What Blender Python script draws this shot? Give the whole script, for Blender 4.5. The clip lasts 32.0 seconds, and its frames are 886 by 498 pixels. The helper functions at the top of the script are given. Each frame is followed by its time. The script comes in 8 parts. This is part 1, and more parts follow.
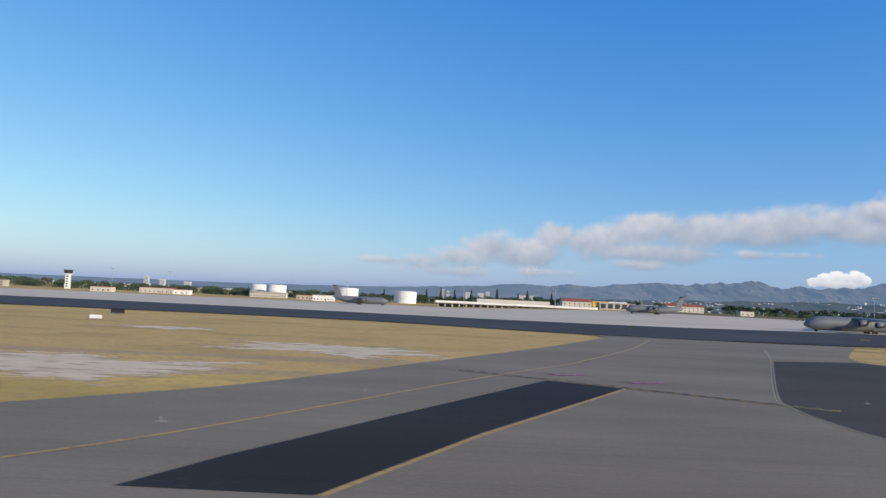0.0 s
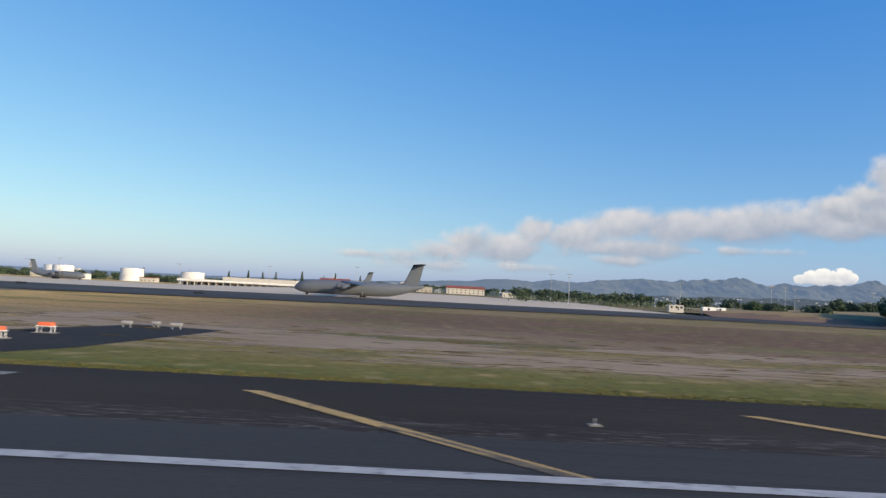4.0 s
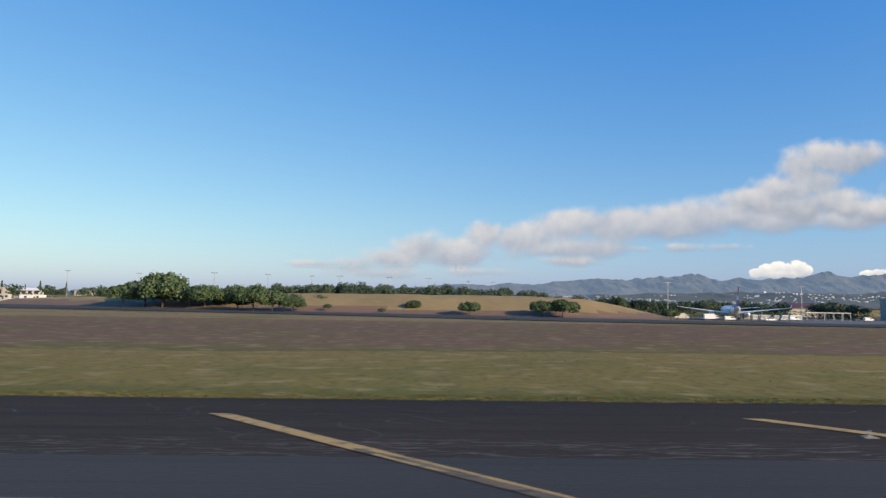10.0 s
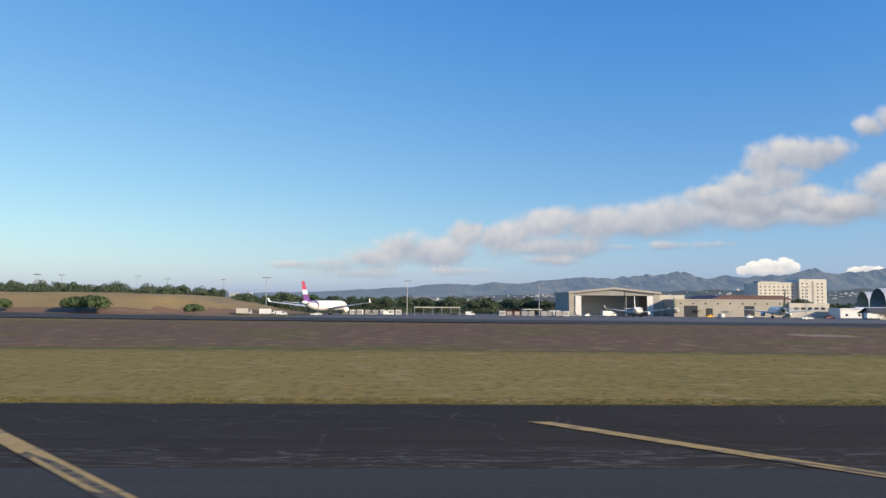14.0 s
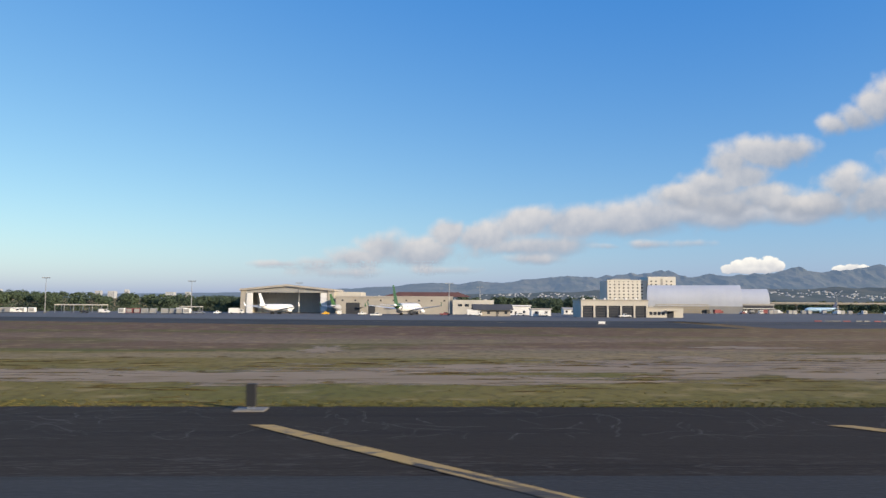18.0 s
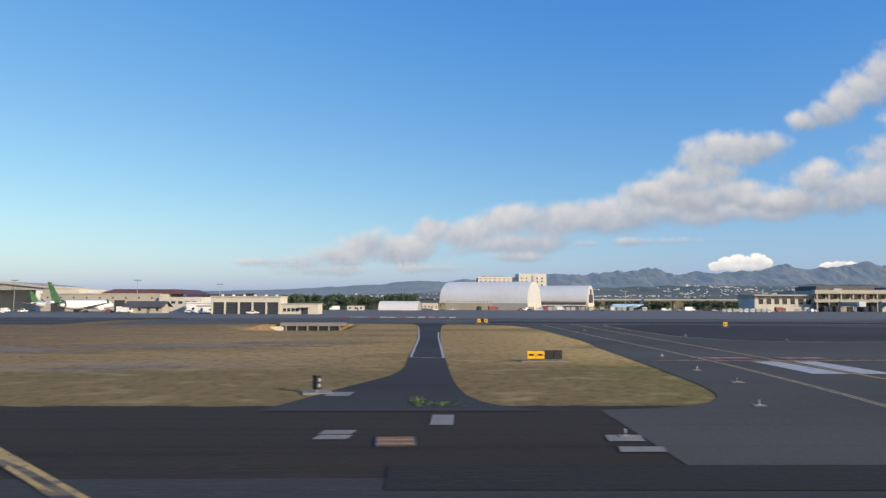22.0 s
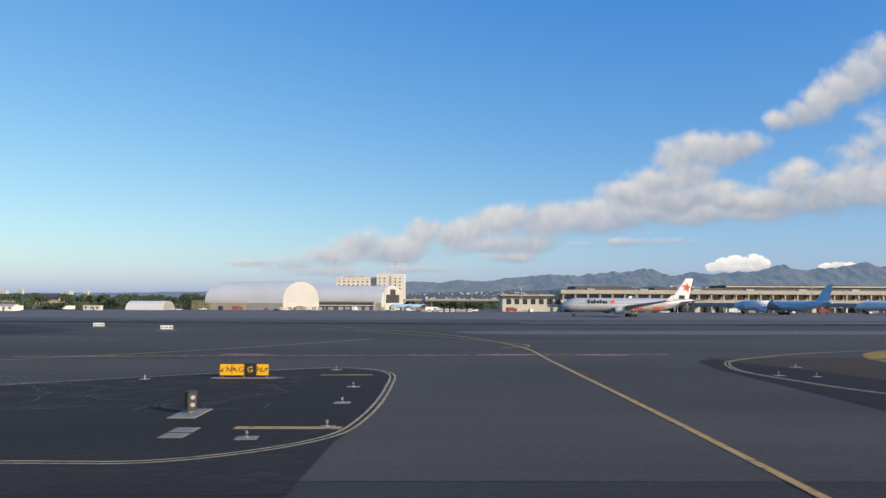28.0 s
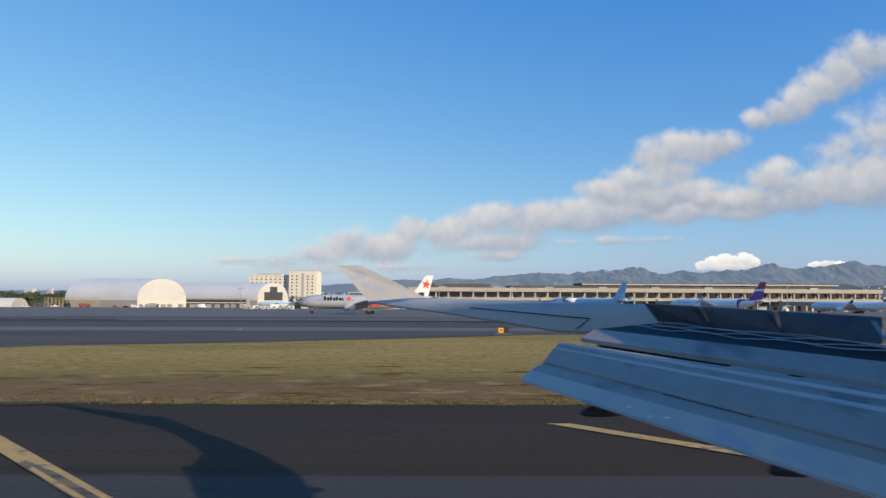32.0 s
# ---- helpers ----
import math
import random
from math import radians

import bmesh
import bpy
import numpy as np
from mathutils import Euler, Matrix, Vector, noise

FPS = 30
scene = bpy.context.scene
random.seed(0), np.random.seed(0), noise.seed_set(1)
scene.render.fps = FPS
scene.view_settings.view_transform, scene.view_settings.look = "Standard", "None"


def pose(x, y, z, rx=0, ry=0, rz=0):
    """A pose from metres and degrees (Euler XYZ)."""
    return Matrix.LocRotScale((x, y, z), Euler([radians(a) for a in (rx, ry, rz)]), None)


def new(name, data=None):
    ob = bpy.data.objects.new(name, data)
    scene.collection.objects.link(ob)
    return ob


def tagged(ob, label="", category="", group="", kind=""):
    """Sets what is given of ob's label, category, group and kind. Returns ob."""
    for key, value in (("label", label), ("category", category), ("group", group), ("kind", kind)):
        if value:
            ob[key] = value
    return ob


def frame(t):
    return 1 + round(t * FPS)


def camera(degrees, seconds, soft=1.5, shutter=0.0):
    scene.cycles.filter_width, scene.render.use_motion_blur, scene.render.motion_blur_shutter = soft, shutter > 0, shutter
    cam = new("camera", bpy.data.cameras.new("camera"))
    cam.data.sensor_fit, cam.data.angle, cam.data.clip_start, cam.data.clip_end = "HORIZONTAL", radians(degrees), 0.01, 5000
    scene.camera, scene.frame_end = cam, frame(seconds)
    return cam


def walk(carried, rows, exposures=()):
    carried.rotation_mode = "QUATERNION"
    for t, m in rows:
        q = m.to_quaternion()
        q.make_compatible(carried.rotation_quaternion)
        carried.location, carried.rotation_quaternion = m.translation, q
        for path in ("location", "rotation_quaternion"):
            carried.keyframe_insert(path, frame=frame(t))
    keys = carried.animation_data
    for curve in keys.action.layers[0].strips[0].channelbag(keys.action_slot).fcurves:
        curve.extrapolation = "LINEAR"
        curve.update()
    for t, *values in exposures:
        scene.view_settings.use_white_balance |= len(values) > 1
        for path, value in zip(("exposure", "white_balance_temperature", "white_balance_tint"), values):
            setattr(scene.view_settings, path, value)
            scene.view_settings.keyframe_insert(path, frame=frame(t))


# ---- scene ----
# All places below are written in full-size metres and brought to the working scale in one step at the end.
K = 0.5
cam = camera(63.5, 32.0, soft=1.4, shutter=0.12)
# seconds, along the runway, across it, height, turn to the right, tilt up, lean
PATH = [
    (0, 23.05, -4.90, 11.00, 1.14, 3.86, 2.70),
    (0.5, 59.60, -4.90, 9.85, 1.08, 4.02, 2.65),
    (1, 95.95, -4.90, 8.75, 0.95, 4.10, 2.87),
    (1.5, 131.99, -4.90, 8.20, 0.91, 4.04, 3.41),
    (2, 167.86, -4.90, 7.45, 0.84, 3.86, 3.72),
    (2.5, 203.59, -4.90, 7.15, 0.75, 3.56, 3.89),
    (3, 239.15, -4.90, 6.90, 0.71, 3.28, 3.95),
    (3.5, 274.89, -4.90, 6.75, 0.66, 3.34, 3.60),
    (4, 310.43, -4.90, 6.55, 0.66, 3.53, 3.08),
    (4.5, 345.50, -4.68, 6.55, 0.76, 3.86, 2.16),
    (6.5, 483.62, -3.82, 6.55, 2.16, 4.40, 1.04),
    (7, 517.19, -3.60, 6.55, 2.37, 4.10, 1.10),
    (7.5, 550.45, -3.35, 6.55, 2.42, 3.90, 1.09),
    (8, 583.22, -3.10, 6.55, 2.30, 3.86, 1.02),
    (8.5, 615.47, -2.85, 6.55, 1.93, 3.94, 0.92),
    (9, 647.19, -2.60, 6.55, 1.70, 4.12, 0.76),
    (9.5, 678.38, -2.35, 6.55, 1.67, 4.20, 0.67),
    (10, 709.02, -2.10, 6.55, 1.74, 4.17, 0.85),
    (10.5, 739.10, -1.83, 6.55, 1.92, 4.10, 0.96),
    (11, 768.65, -1.57, 6.55, 2.11, 3.84, 1.00),
    (11.5, 797.62, -1.30, 6.55, 2.20, 3.76, 0.91),
    (12, 826.14, -1.03, 6.55, 2.18, 3.84, 0.66),
    (12.5, 854.29, -0.77, 6.55, 2.05, 3.98, 0.32),
    (13, 882.01, -0.50, 6.55, 1.82, 4.15, 0.29),
    (13.5, 909.34, -0.31, 6.55, 1.50, 4.20, 0.42),
    (15.5, 1014.34, 0.44, 6.55, 1.69, 3.93, 0.41),
    (16, 1039.27, 0.62, 6.55, 1.86, 3.86, 0.35),
    (16.5, 1063.87, 0.81, 6.55, 1.92, 3.79, 0.40),
    (17, 1088.01, 1.00, 6.55, 1.87, 3.83, 0.44),
    (17.5, 1111.56, 1.10, 6.55, 1.75, 3.98, 0.40),
    (18, 1134.76, 1.20, 6.55, 1.57, 4.11, 0.32),
    (18.5, 1157.53, 1.30, 6.55, 1.38, 4.09, 0.32),
    (19, 1179.99, 1.40, 6.55, 1.27, 4.04, 0.40),
    (19.5, 1201.71, 1.50, 6.55, 1.24, 3.99, 0.40),
    (20, 1222.83, 1.60, 6.55, 1.37, 3.99, 0.24),
    (20.5, 1244.00, 1.70, 6.55, 1.46, 3.96, 0.28),
    (21, 1264.29, 1.80, 6.55, 1.57, 4.01, 0.33),
    (21.5, 1284.13, 1.80, 6.55, 1.57, 4.01, 0.33),
    (22, 1303.52, 1.79, 6.55, 1.58, 3.95, 0.18),
    (22.5, 1322.00, 1.79, 6.55, 1.47, 3.97, 0.30),
    (23, 1340.13, 1.78, 6.55, 1.33, 4.03, 0.30),
    (23.5, 1357.90, 1.78, 6.55, 1.19, 4.11, 0.15),
    (24, 1375.15, 1.77, 6.55, 1.05, 4.14, 0.21),
    (24.5, 1391.90, 1.77, 6.55, 0.98, 4.17, 0.29),
    (25, 1408.22, 1.76, 6.55, 1.01, 4.19, 0.19),
    (25.5, 1424.20, 1.76, 6.55, 1.03, 4.13, 0.17),
    (27.5, 1485.41, 1.74, 6.55, 0.92, 3.99, 0.25),
    (28, 1499.89, 1.74, 6.55, 0.77, 4.01, 0.23),
    (28.5, 1514.16, 1.73, 6.55, 0.66, 4.02, 0.23),
    (29, 1528.31, 1.73, 6.55, 0.54, 4.04, 0.29),
    (29.5, 1542.42, 1.72, 6.55, 0.48, 4.04, 0.27),
    (30, 1556.48, 1.72, 6.55, 0.59, 3.99, 0.23),
    (30.5, 1570.42, 1.71, 6.55, 0.68, 3.96, 0.31),
    (31, 1584.14, 1.71, 6.55, 0.75, 3.92, 0.23),
    (31.5, 1597.03, 1.70, 6.55, 0.84, 3.85, 0.22),
    (32, 1609.53, 1.70, 6.55, 0.93, 3.86, 0.30),
]
walk(cam, [(t, pose(x * K, y * K, z * K, 90 + up, 0, -turn) @ pose(0, 0, 0, 0, 0, lean))
           for t, x, y, z, turn, up, lean in PATH],
     exposures=[(0, 0.34, 6000, 10), (2, 0.38, 6150, 10), (4, 0.43, 6400, 10), (8, 0.45, 6500, 10), (32, 0.45, 6500, 10)])

# ---- light ----
SUN_EL, SUN_AZ = radians(18.5), radians(127)
world = bpy.data.worlds.new("sky")
scene.world = world
world.use_nodes = True
wn = world.node_tree
sky = wn.nodes.new("ShaderNodeTexSky")
sky.sky_type = "NISHITA"
sky.sun_disc = False
sky.sun_elevation, sky.sun_rotation = SUN_EL, SUN_AZ
sky.altitude, sky.air_density, sky.dust_density, sky.ozone_density = 0, 1.0, 1.0, 3.6
wn.nodes["Background"].inputs["Strength"].default_value = 0.075
# sea air scatters more blue into the whole dome, and leaves less red high up
air = wn.nodes.new("ShaderNodeVectorMath")
air.operation = "MULTIPLY_ADD"
air.inputs[1].default_value, air.inputs[2].default_value = (1.62, 1.40, 0.72), (-0.72, 0.33, 4.4)
wn.links.new(sky.outputs[0], air.inputs[0])
wn.links.new(air.outputs[0], wn.nodes["Background"].inputs["Color"])
sun_data = bpy.data.lights.new("sun", "SUN")
sun_data.energy, sun_data.angle, sun_data.color = 4.0, radians(0.55), (1.0, 0.83, 0.62)
sun = new("sun", sun_data)
sun_way = Vector((math.sin(SUN_AZ) * math.cos(SUN_EL), math.cos(SUN_AZ) * math.cos(SUN_EL), math.sin(SUN_EL)))
sun.rotation_euler = sun_way.to_track_quat("Z", "Y").to_euler()


# ---- materials ----
def rgb(c):
    return (*c, 1.0)


def material(name, a, b=None, rough=0.7, metal=0.0, big=0.15, fine=4.0, bump=0.0, c=None, stretch=(1, 1, 1), contrast=0.5, spec=0.4):
    """Two colours mixed by a coarse and a fine noise, a third as scattered stains."""
    b = b or tuple(v * 0.8 for v in a)
    m = bpy.data.materials.new(name)
    m.use_nodes = True
    n, l = m.node_tree.nodes, m.node_tree.links
    out = n["Principled BSDF"]
    co = n.new("ShaderNodeTexCoord")
    mp = n.new("ShaderNodeMapping")
    mp.inputs["Scale"].default_value = stretch
    l.new(co.outputs["Object"], mp.inputs["Vector"])
    n1, n2 = n.new("ShaderNodeTexNoise"), n.new("ShaderNodeTexNoise")
    for node, s, d in ((n1, big, 4), (n2, fine, 3)):
        node.inputs["Scale"].default_value, node.inputs["Detail"].default_value = s, d
        l.new(mp.outputs[0], node.inputs["Vector"])
    add = n.new("ShaderNodeMath")
    add.operation = "MULTIPLY_ADD"
    l.new(n2.outputs["Fac"], add.inputs[0])
    add.inputs[1].default_value = 0.5
    l.new(n1.outputs["Fac"], add.inputs[2])
    ramp = n.new("ShaderNodeValToRGB")
    e = ramp.color_ramp.elements
    e[0].position, e[1].position = 0.75 - contrast / 2, 0.75 + contrast / 2
    e[0].color, e[1].color = rgb(a), rgb(b)
    l.new(add.outputs[0], ramp.inputs[0])
    col = ramp.outputs[0]
    if c:
        n3 = n.new("ShaderNodeTexNoise")
        n3.inputs["Scale"].default_value, n3.inputs["Detail"].default_value = big * 3.1, 6
        l.new(mp.outputs[0], n3.inputs["Vector"])
        r3 = n.new("ShaderNodeValToRGB")
        r3.color_ramp.elements[0].position, r3.color_ramp.elements[1].position = 0.55, 0.68
        l.new(n3.outputs["Fac"], r3.inputs[0])
        mix = n.new("ShaderNodeMix")
        mix.data_type = "RGBA"
        l.new(r3.outputs[0], mix.inputs[0])
        l.new(col, mix.inputs[6])
        mix.inputs[7].default_value = rgb(c)
        col = mix.outputs[2]
    l.new(col, out.inputs["Base Color"])
    out.inputs["Roughness"].default_value, out.inputs["Metallic"].default_value = rough, metal
    out.inputs["Specular IOR Level"].default_value = spec
    if bump:
        bp = n.new("ShaderNodeBump")
        bp.inputs["Strength"].default_value, bp.inputs["Distance"].default_value = bump, 0.1
        l.new(n2.outputs["Fac"], bp.inputs["Height"])
        l.new(bp.outputs[0], out.inputs["Normal"])
    return m


def asphalt_material(name, a, b, rough=0.85, seam=0.5, seam_gap=3.8, crack=None, crack_amount=0.5, crack_band=None, streak=0.5, gloss=0.15):
    """Worn asphalt laid in lanes along the runway: mottled, with lane seams, long streaks and pale sealed cracks."""
    m = bpy.data.materials.new(name)
    m.use_nodes = True
    n, l = m.node_tree.nodes, m.node_tree.links
    out = n["Principled BSDF"]
    co = n.new("ShaderNodeTexCoord")

    def tex(kind, scale, detail, stretch, fac="Fac"):
        mp = n.new("ShaderNodeMapping")
        mp.inputs["Scale"].default_value = stretch
        l.new(co.outputs["Object"], mp.inputs["Vector"])
        t = n.new(kind)
        t.inputs["Scale"].default_value = scale
        if kind == "ShaderNodeTexNoise":
            t.inputs["Detail"].default_value = detail
        l.new(mp.outputs[0], t.inputs["Vector"])
        return t, mp

    def calc(op, p, q):
        k = n.new("ShaderNodeMath")
        k.operation = op
        for i, v in enumerate((p, q)):
            if isinstance(v, (int, float)):
                k.inputs[i].default_value = v
            else:
                l.new(v, k.inputs[i])
        return k.outputs[0]

    def ramp(v, lo, hi):
        k = n.new("ShaderNodeMapRange")
        k.inputs[1].default_value, k.inputs[2].default_value = lo, hi
        l.new(v, k.inputs[0])
        return k.outputs[0]

    def mix(fac, p, q):
        k = n.new("ShaderNodeMix")
        k.data_type = "RGBA"
        l.new(fac, k.inputs[0])
        for i, v in ((6, p), (7, q)):
            if isinstance(v, tuple):
                k.inputs[i].default_value = rgb(v)
            else:
                l.new(v, k.inputs[i])
        return k.outputs[2]

    mott = tex("ShaderNodeTexNoise", 0.05, 5, (0.3, 1, 1))[0].outputs["Fac"]
    col = mix(ramp(mott, 0.35, 0.65), a, b)
    long_streak = tex("ShaderNodeTexNoise", 0.9, 4, (0.02, 1, 1))[0].outputs["Fac"]
    col = mix(calc("MULTIPLY", ramp(long_streak, 0.52, 0.72), streak), col, tuple(v * 0.55 for v in a))
    grain = tex("ShaderNodeTexNoise", 5.0, 5, (0.7, 1, 1))[0].outputs["Fac"]
    col = mix(calc("MULTIPLY", ramp(grain, 0.5, 0.75), 0.35), col, tuple(min(v * 1.7, 1) for v in b))
    sep = n.new("ShaderNodeSeparateXYZ")
    l.new(co.outputs["Object"], sep.inputs[0])
    if seam:
        wav = tex("ShaderNodeTexNoise", 0.12, 2, (1, 0.2, 1))[0].outputs["Fac"]
        y = calc("ADD", sep.outputs["Y"], calc("MULTIPLY", wav, 0.5))
        d = calc("ABSOLUTE", calc("SUBTRACT", calc("FRACT", calc("DIVIDE", y, seam_gap), 0.0), 0.5), 0.0)
        col = mix(calc("MULTIPLY", ramp(d, 0.490, 0.497), seam), col, tuple(v * 0.35 for v in a))
    if crack:
        # broken wisps, drawn out along the runway
        def wisps(scale, stretch, width):
            t = tex("ShaderNodeTexNoise", scale, 5, stretch)[0]
            t.inputs["Distortion"].default_value = 0.6
            return ramp(calc("ABSOLUTE", calc("SUBTRACT", t.outputs["Fac"], 0.5), 0.0), width, width * 0.3)
        line = calc("MAXIMUM", wisps(0.9, (0.16, 1, 1), 0.012), wisps(1.7, (0.10, 1, 1), 0.010))
        where = ramp(tex("ShaderNodeTexNoise", 0.045, 3, (0.35, 1, 1))[0].outputs["Fac"], 0.5, 0.62)
        fac = calc("MULTIPLY", calc("MULTIPLY", line, where), crack_amount * 0.5)
        if crack_band:
            lo, hi = crack_band
            belt = calc("MULTIPLY", ramp(sep.outputs["Y"], lo - 1, lo + 0.5), ramp(sep.outputs["Y"], hi + 1, hi - 0.5))
            belt = calc("MULTIPLY", belt, ramp(sep.outputs["X"], 1250, 950))
            fac = calc("MAXIMUM", fac, calc("MULTIPLY", calc("MULTIPLY", line, belt), crack_amount * 1.9))
        col = mix(fac, col, crack)
    l.new(col, out.inputs["Base Color"])
    out.inputs["Roughness"].default_value = rough
    out.inputs["Specular IOR Level"].default_value = gloss
    bp = n.new("ShaderNodeBump")
    bp.inputs["Strength"].default_value, bp.inputs["Distance"].default_value = 0.35, 0.04
    l.new(grain, bp.inputs["Height"])
    l.new(bp.outputs[0], out.inputs["Normal"])
    return m


def field_material():
    """Dry airfield grass: greener beside the runway, brown farther off, with bare sandy patches."""
    m = bpy.data.materials.new("airfield grass")
    m.use_nodes = True
    n, l = m.node_tree.nodes, m.node_tree.links
    out = n["Principled BSDF"]
    co = n.new("ShaderNodeTexCoord")

    def noise_tex(scale, detail, stretch):
        mp = n.new("ShaderNodeMapping")
        mp.inputs["Scale"].default_value = stretch
        l.new(co.outputs["Object"], mp.inputs["Vector"])
        t = n.new("ShaderNodeTexNoise")
        t.inputs["Scale"].default_value, t.inputs["Detail"].default_value = scale, detail
        l.new(mp.outputs[0], t.inputs["Vector"])
        return t.outputs["Fac"]

    def math_node(op, a, b):
        k = n.new("ShaderNodeMath")
        k.operation = op
        for i, v in enumerate((a, b)):
            if isinstance(v, (int, float)):
                k.inputs[i].default_value = v
            else:
                l.new(v, k.inputs[i])
        return k.outputs[0]

    sep = n.new("ShaderNodeSeparateXYZ")
    l.new(co.outputs["Object"], sep.inputs[0])
    wob = math_node("MULTIPLY", math_node("SUBTRACT", noise_tex(0.03, 6, (0.35, 1, 1)), 0.5), 26)
    y = math_node("DIVIDE", math_node("ADD", sep.outputs["Y"], wob), 400)
    band = n.new("ShaderNodeValToRGB")
    stops = ((0.115, (0.120, 0.118, 0.032)), (0.128, (0.200, 0.158, 0.048)), (0.228, (0.225, 0.165, 0.056)), (0.2285, (0.110, 0.118, 0.032)), (0.236, (0.125, 0.115, 0.04)), (0.244, (0.180, 0.112, 0.070)),
             (0.40, (0.165, 0.100, 0.068)), (0.58, (0.180, 0.112, 0.070)), (0.61, (0.265, 0.190, 0.098)), (0.9, (0.22, 0.165, 0.085)))
    e = band.color_ramp.elements
    while len(e) < len(stops):
        e.new(0.5)
    for k, (p, c) in zip(e, stops):
        k.position, k.color = p, rgb(c)
    l.new(y, band.inputs[0])

    def blend(fac, a, b):
        k = n.new("ShaderNodeMix")
        k.data_type = "RGBA"
        l.new(fac, k.inputs[0])
        l.new(a, k.inputs[6])
        if isinstance(b, tuple):
            k.inputs[7].default_value = rgb(b)
        else:
            l.new(b, k.inputs[7])
        return k.outputs[2]

    def ramp(v, lo, hi):
        k = n.new("ShaderNodeMapRange")
        k.inputs[1].default_value, k.inputs[2].default_value = lo, hi
        l.new(v, k.inputs[0])
        return k.outputs[0]

    col = band.outputs[0]
    px, py = sep.outputs["X"], sep.outputs["Y"]
    yw = math_node("ADD", py, math_node("MULTIPLY", wob, 0.6))
    # the western and the eastern fields are golden far out, without the brown belt
    golden = math_node("MULTIPLY", math_node("MAXIMUM", ramp(px, 290, 190), ramp(px, 1230, 1290)), ramp(yw, 66, 84))
    col = blend(math_node("MULTIPLY", golden, 0.85), col, (0.62, 0.41, 0.145))
    col = blend(math_node("MULTIPLY", math_node("MULTIPLY", ramp(px, 60, 0), ramp(yw, 99, 84)), 0.6), col, (0.68, 0.45, 0.130))
    # greener tufts
    col = blend(math_node("MULTIPLY", ramp(noise_tex(0.07, 6, (0.45, 0.8, 1)), 0.50, 0.62), math_node("SUBTRACT", 0.65, math_node("MULTIPLY", ramp(px, 200, 120), 0.42))), col, (0.135, 0.132, 0.036))
    # a long golden stretch in the middle of the run
    mown = math_node("MULTIPLY", math_node("MULTIPLY", ramp(px, 730, 800), ramp(px, 1090, 1000)), ramp(yw, 96, 84))
    col = blend(math_node("MULTIPLY", mown, 0.55), col, (0.34, 0.235, 0.075))
    # a fresh green verge after the oblique taxiway
    verge = math_node("MULTIPLY", math_node("MULTIPLY", ramp(px, 150, 220), ramp(px, 480, 380)), ramp(yw, 62, 50))
    col = blend(math_node("MULTIPLY", verge, 0.6), col, (0.105, 0.125, 0.026))
    # browner, thinner grass round the culvert
    thin = math_node("MULTIPLY", ramp(px, 1150, 1215), ramp(px, 1330, 1312))
    col = blend(math_node("MULTIPLY", thin, 0.6), col, (0.235, 0.150, 0.075))
    # a dry brown margin along the eastern shoulder
    margin = math_node("MULTIPLY", ramp(px, 1520, 1560), math_node("MULTIPLY", ramp(yw, 66, 60), 0.85))
    col = blend(margin, col, (0.185, 0.112, 0.052))
    # the eastern island is a drier yellow-green
    col = blend(math_node("MULTIPLY", math_node("MULTIPLY", ramp(px, 1500, 1530), ramp(yw, 60, 66)), 0.75), col, (0.255, 0.195, 0.058))
    # bare sandy earth in long patches
    zone = math_node("MAXIMUM", ramp(px, 420, 300), math_node("MULTIPLY", ramp(px, 1000, 1050), ramp(px, 1300, 1280)))
    worn = math_node("MULTIPLY", math_node("MULTIPLY", ramp(px, 180, 230), ramp(px, 430, 340)), 0.09)
    near = math_node("MULTIPLY", ramp(py, 150, 110), ramp(yw, 56, 66))
    sand = math_node("MULTIPLY", math_node("MULTIPLY", ramp(math_node("ADD", noise_tex(0.042, 8, (0.2, 1.0, 1)), worn), 0.51, 0.55), near), zone)
    col = blend(math_node("MULTIPLY", sand, 0.5), col, (0.34, 0.25, 0.17))
    # plain grass on the other side of the runway
    col = blend(ramp(py, 10, -10), col, (0.185, 0.150, 0.055))
    fine = noise_tex(1.4, 8, (0.8, 0.5, 1))
    calm = math_node("SUBTRACT", 0.50, math_node("MULTIPLY", ramp(px, 200, 120), 0.33))
    col = blend(math_node("MULTIPLY", ramp(fine, 0.48, 0.66), calm), col, (0.085, 0.066, 0.026))
    pale = noise_tex(0.5, 8, (0.5, 0.6, 1))
    col = blend(math_node("MULTIPLY", ramp(pale, 0.54, 0.68), 0.6), col, (0.36, 0.265, 0.125))
    l.new(col, out.inputs["Base Color"])
    out.inputs["Roughness"].default_value = 0.95
    out.inputs["Specular IOR Level"].default_value = 0.1
    bp = n.new("ShaderNodeBump")
    bp.inputs["Strength"].default_value, bp.inputs["Distance"].default_value = 0.6, 0.22
    l.new(noise_tex(2.6, 6, (0.3, 1, 1)), bp.inputs["Height"])
    l.new(bp.outputs[0], out.inputs["Normal"])
    return m


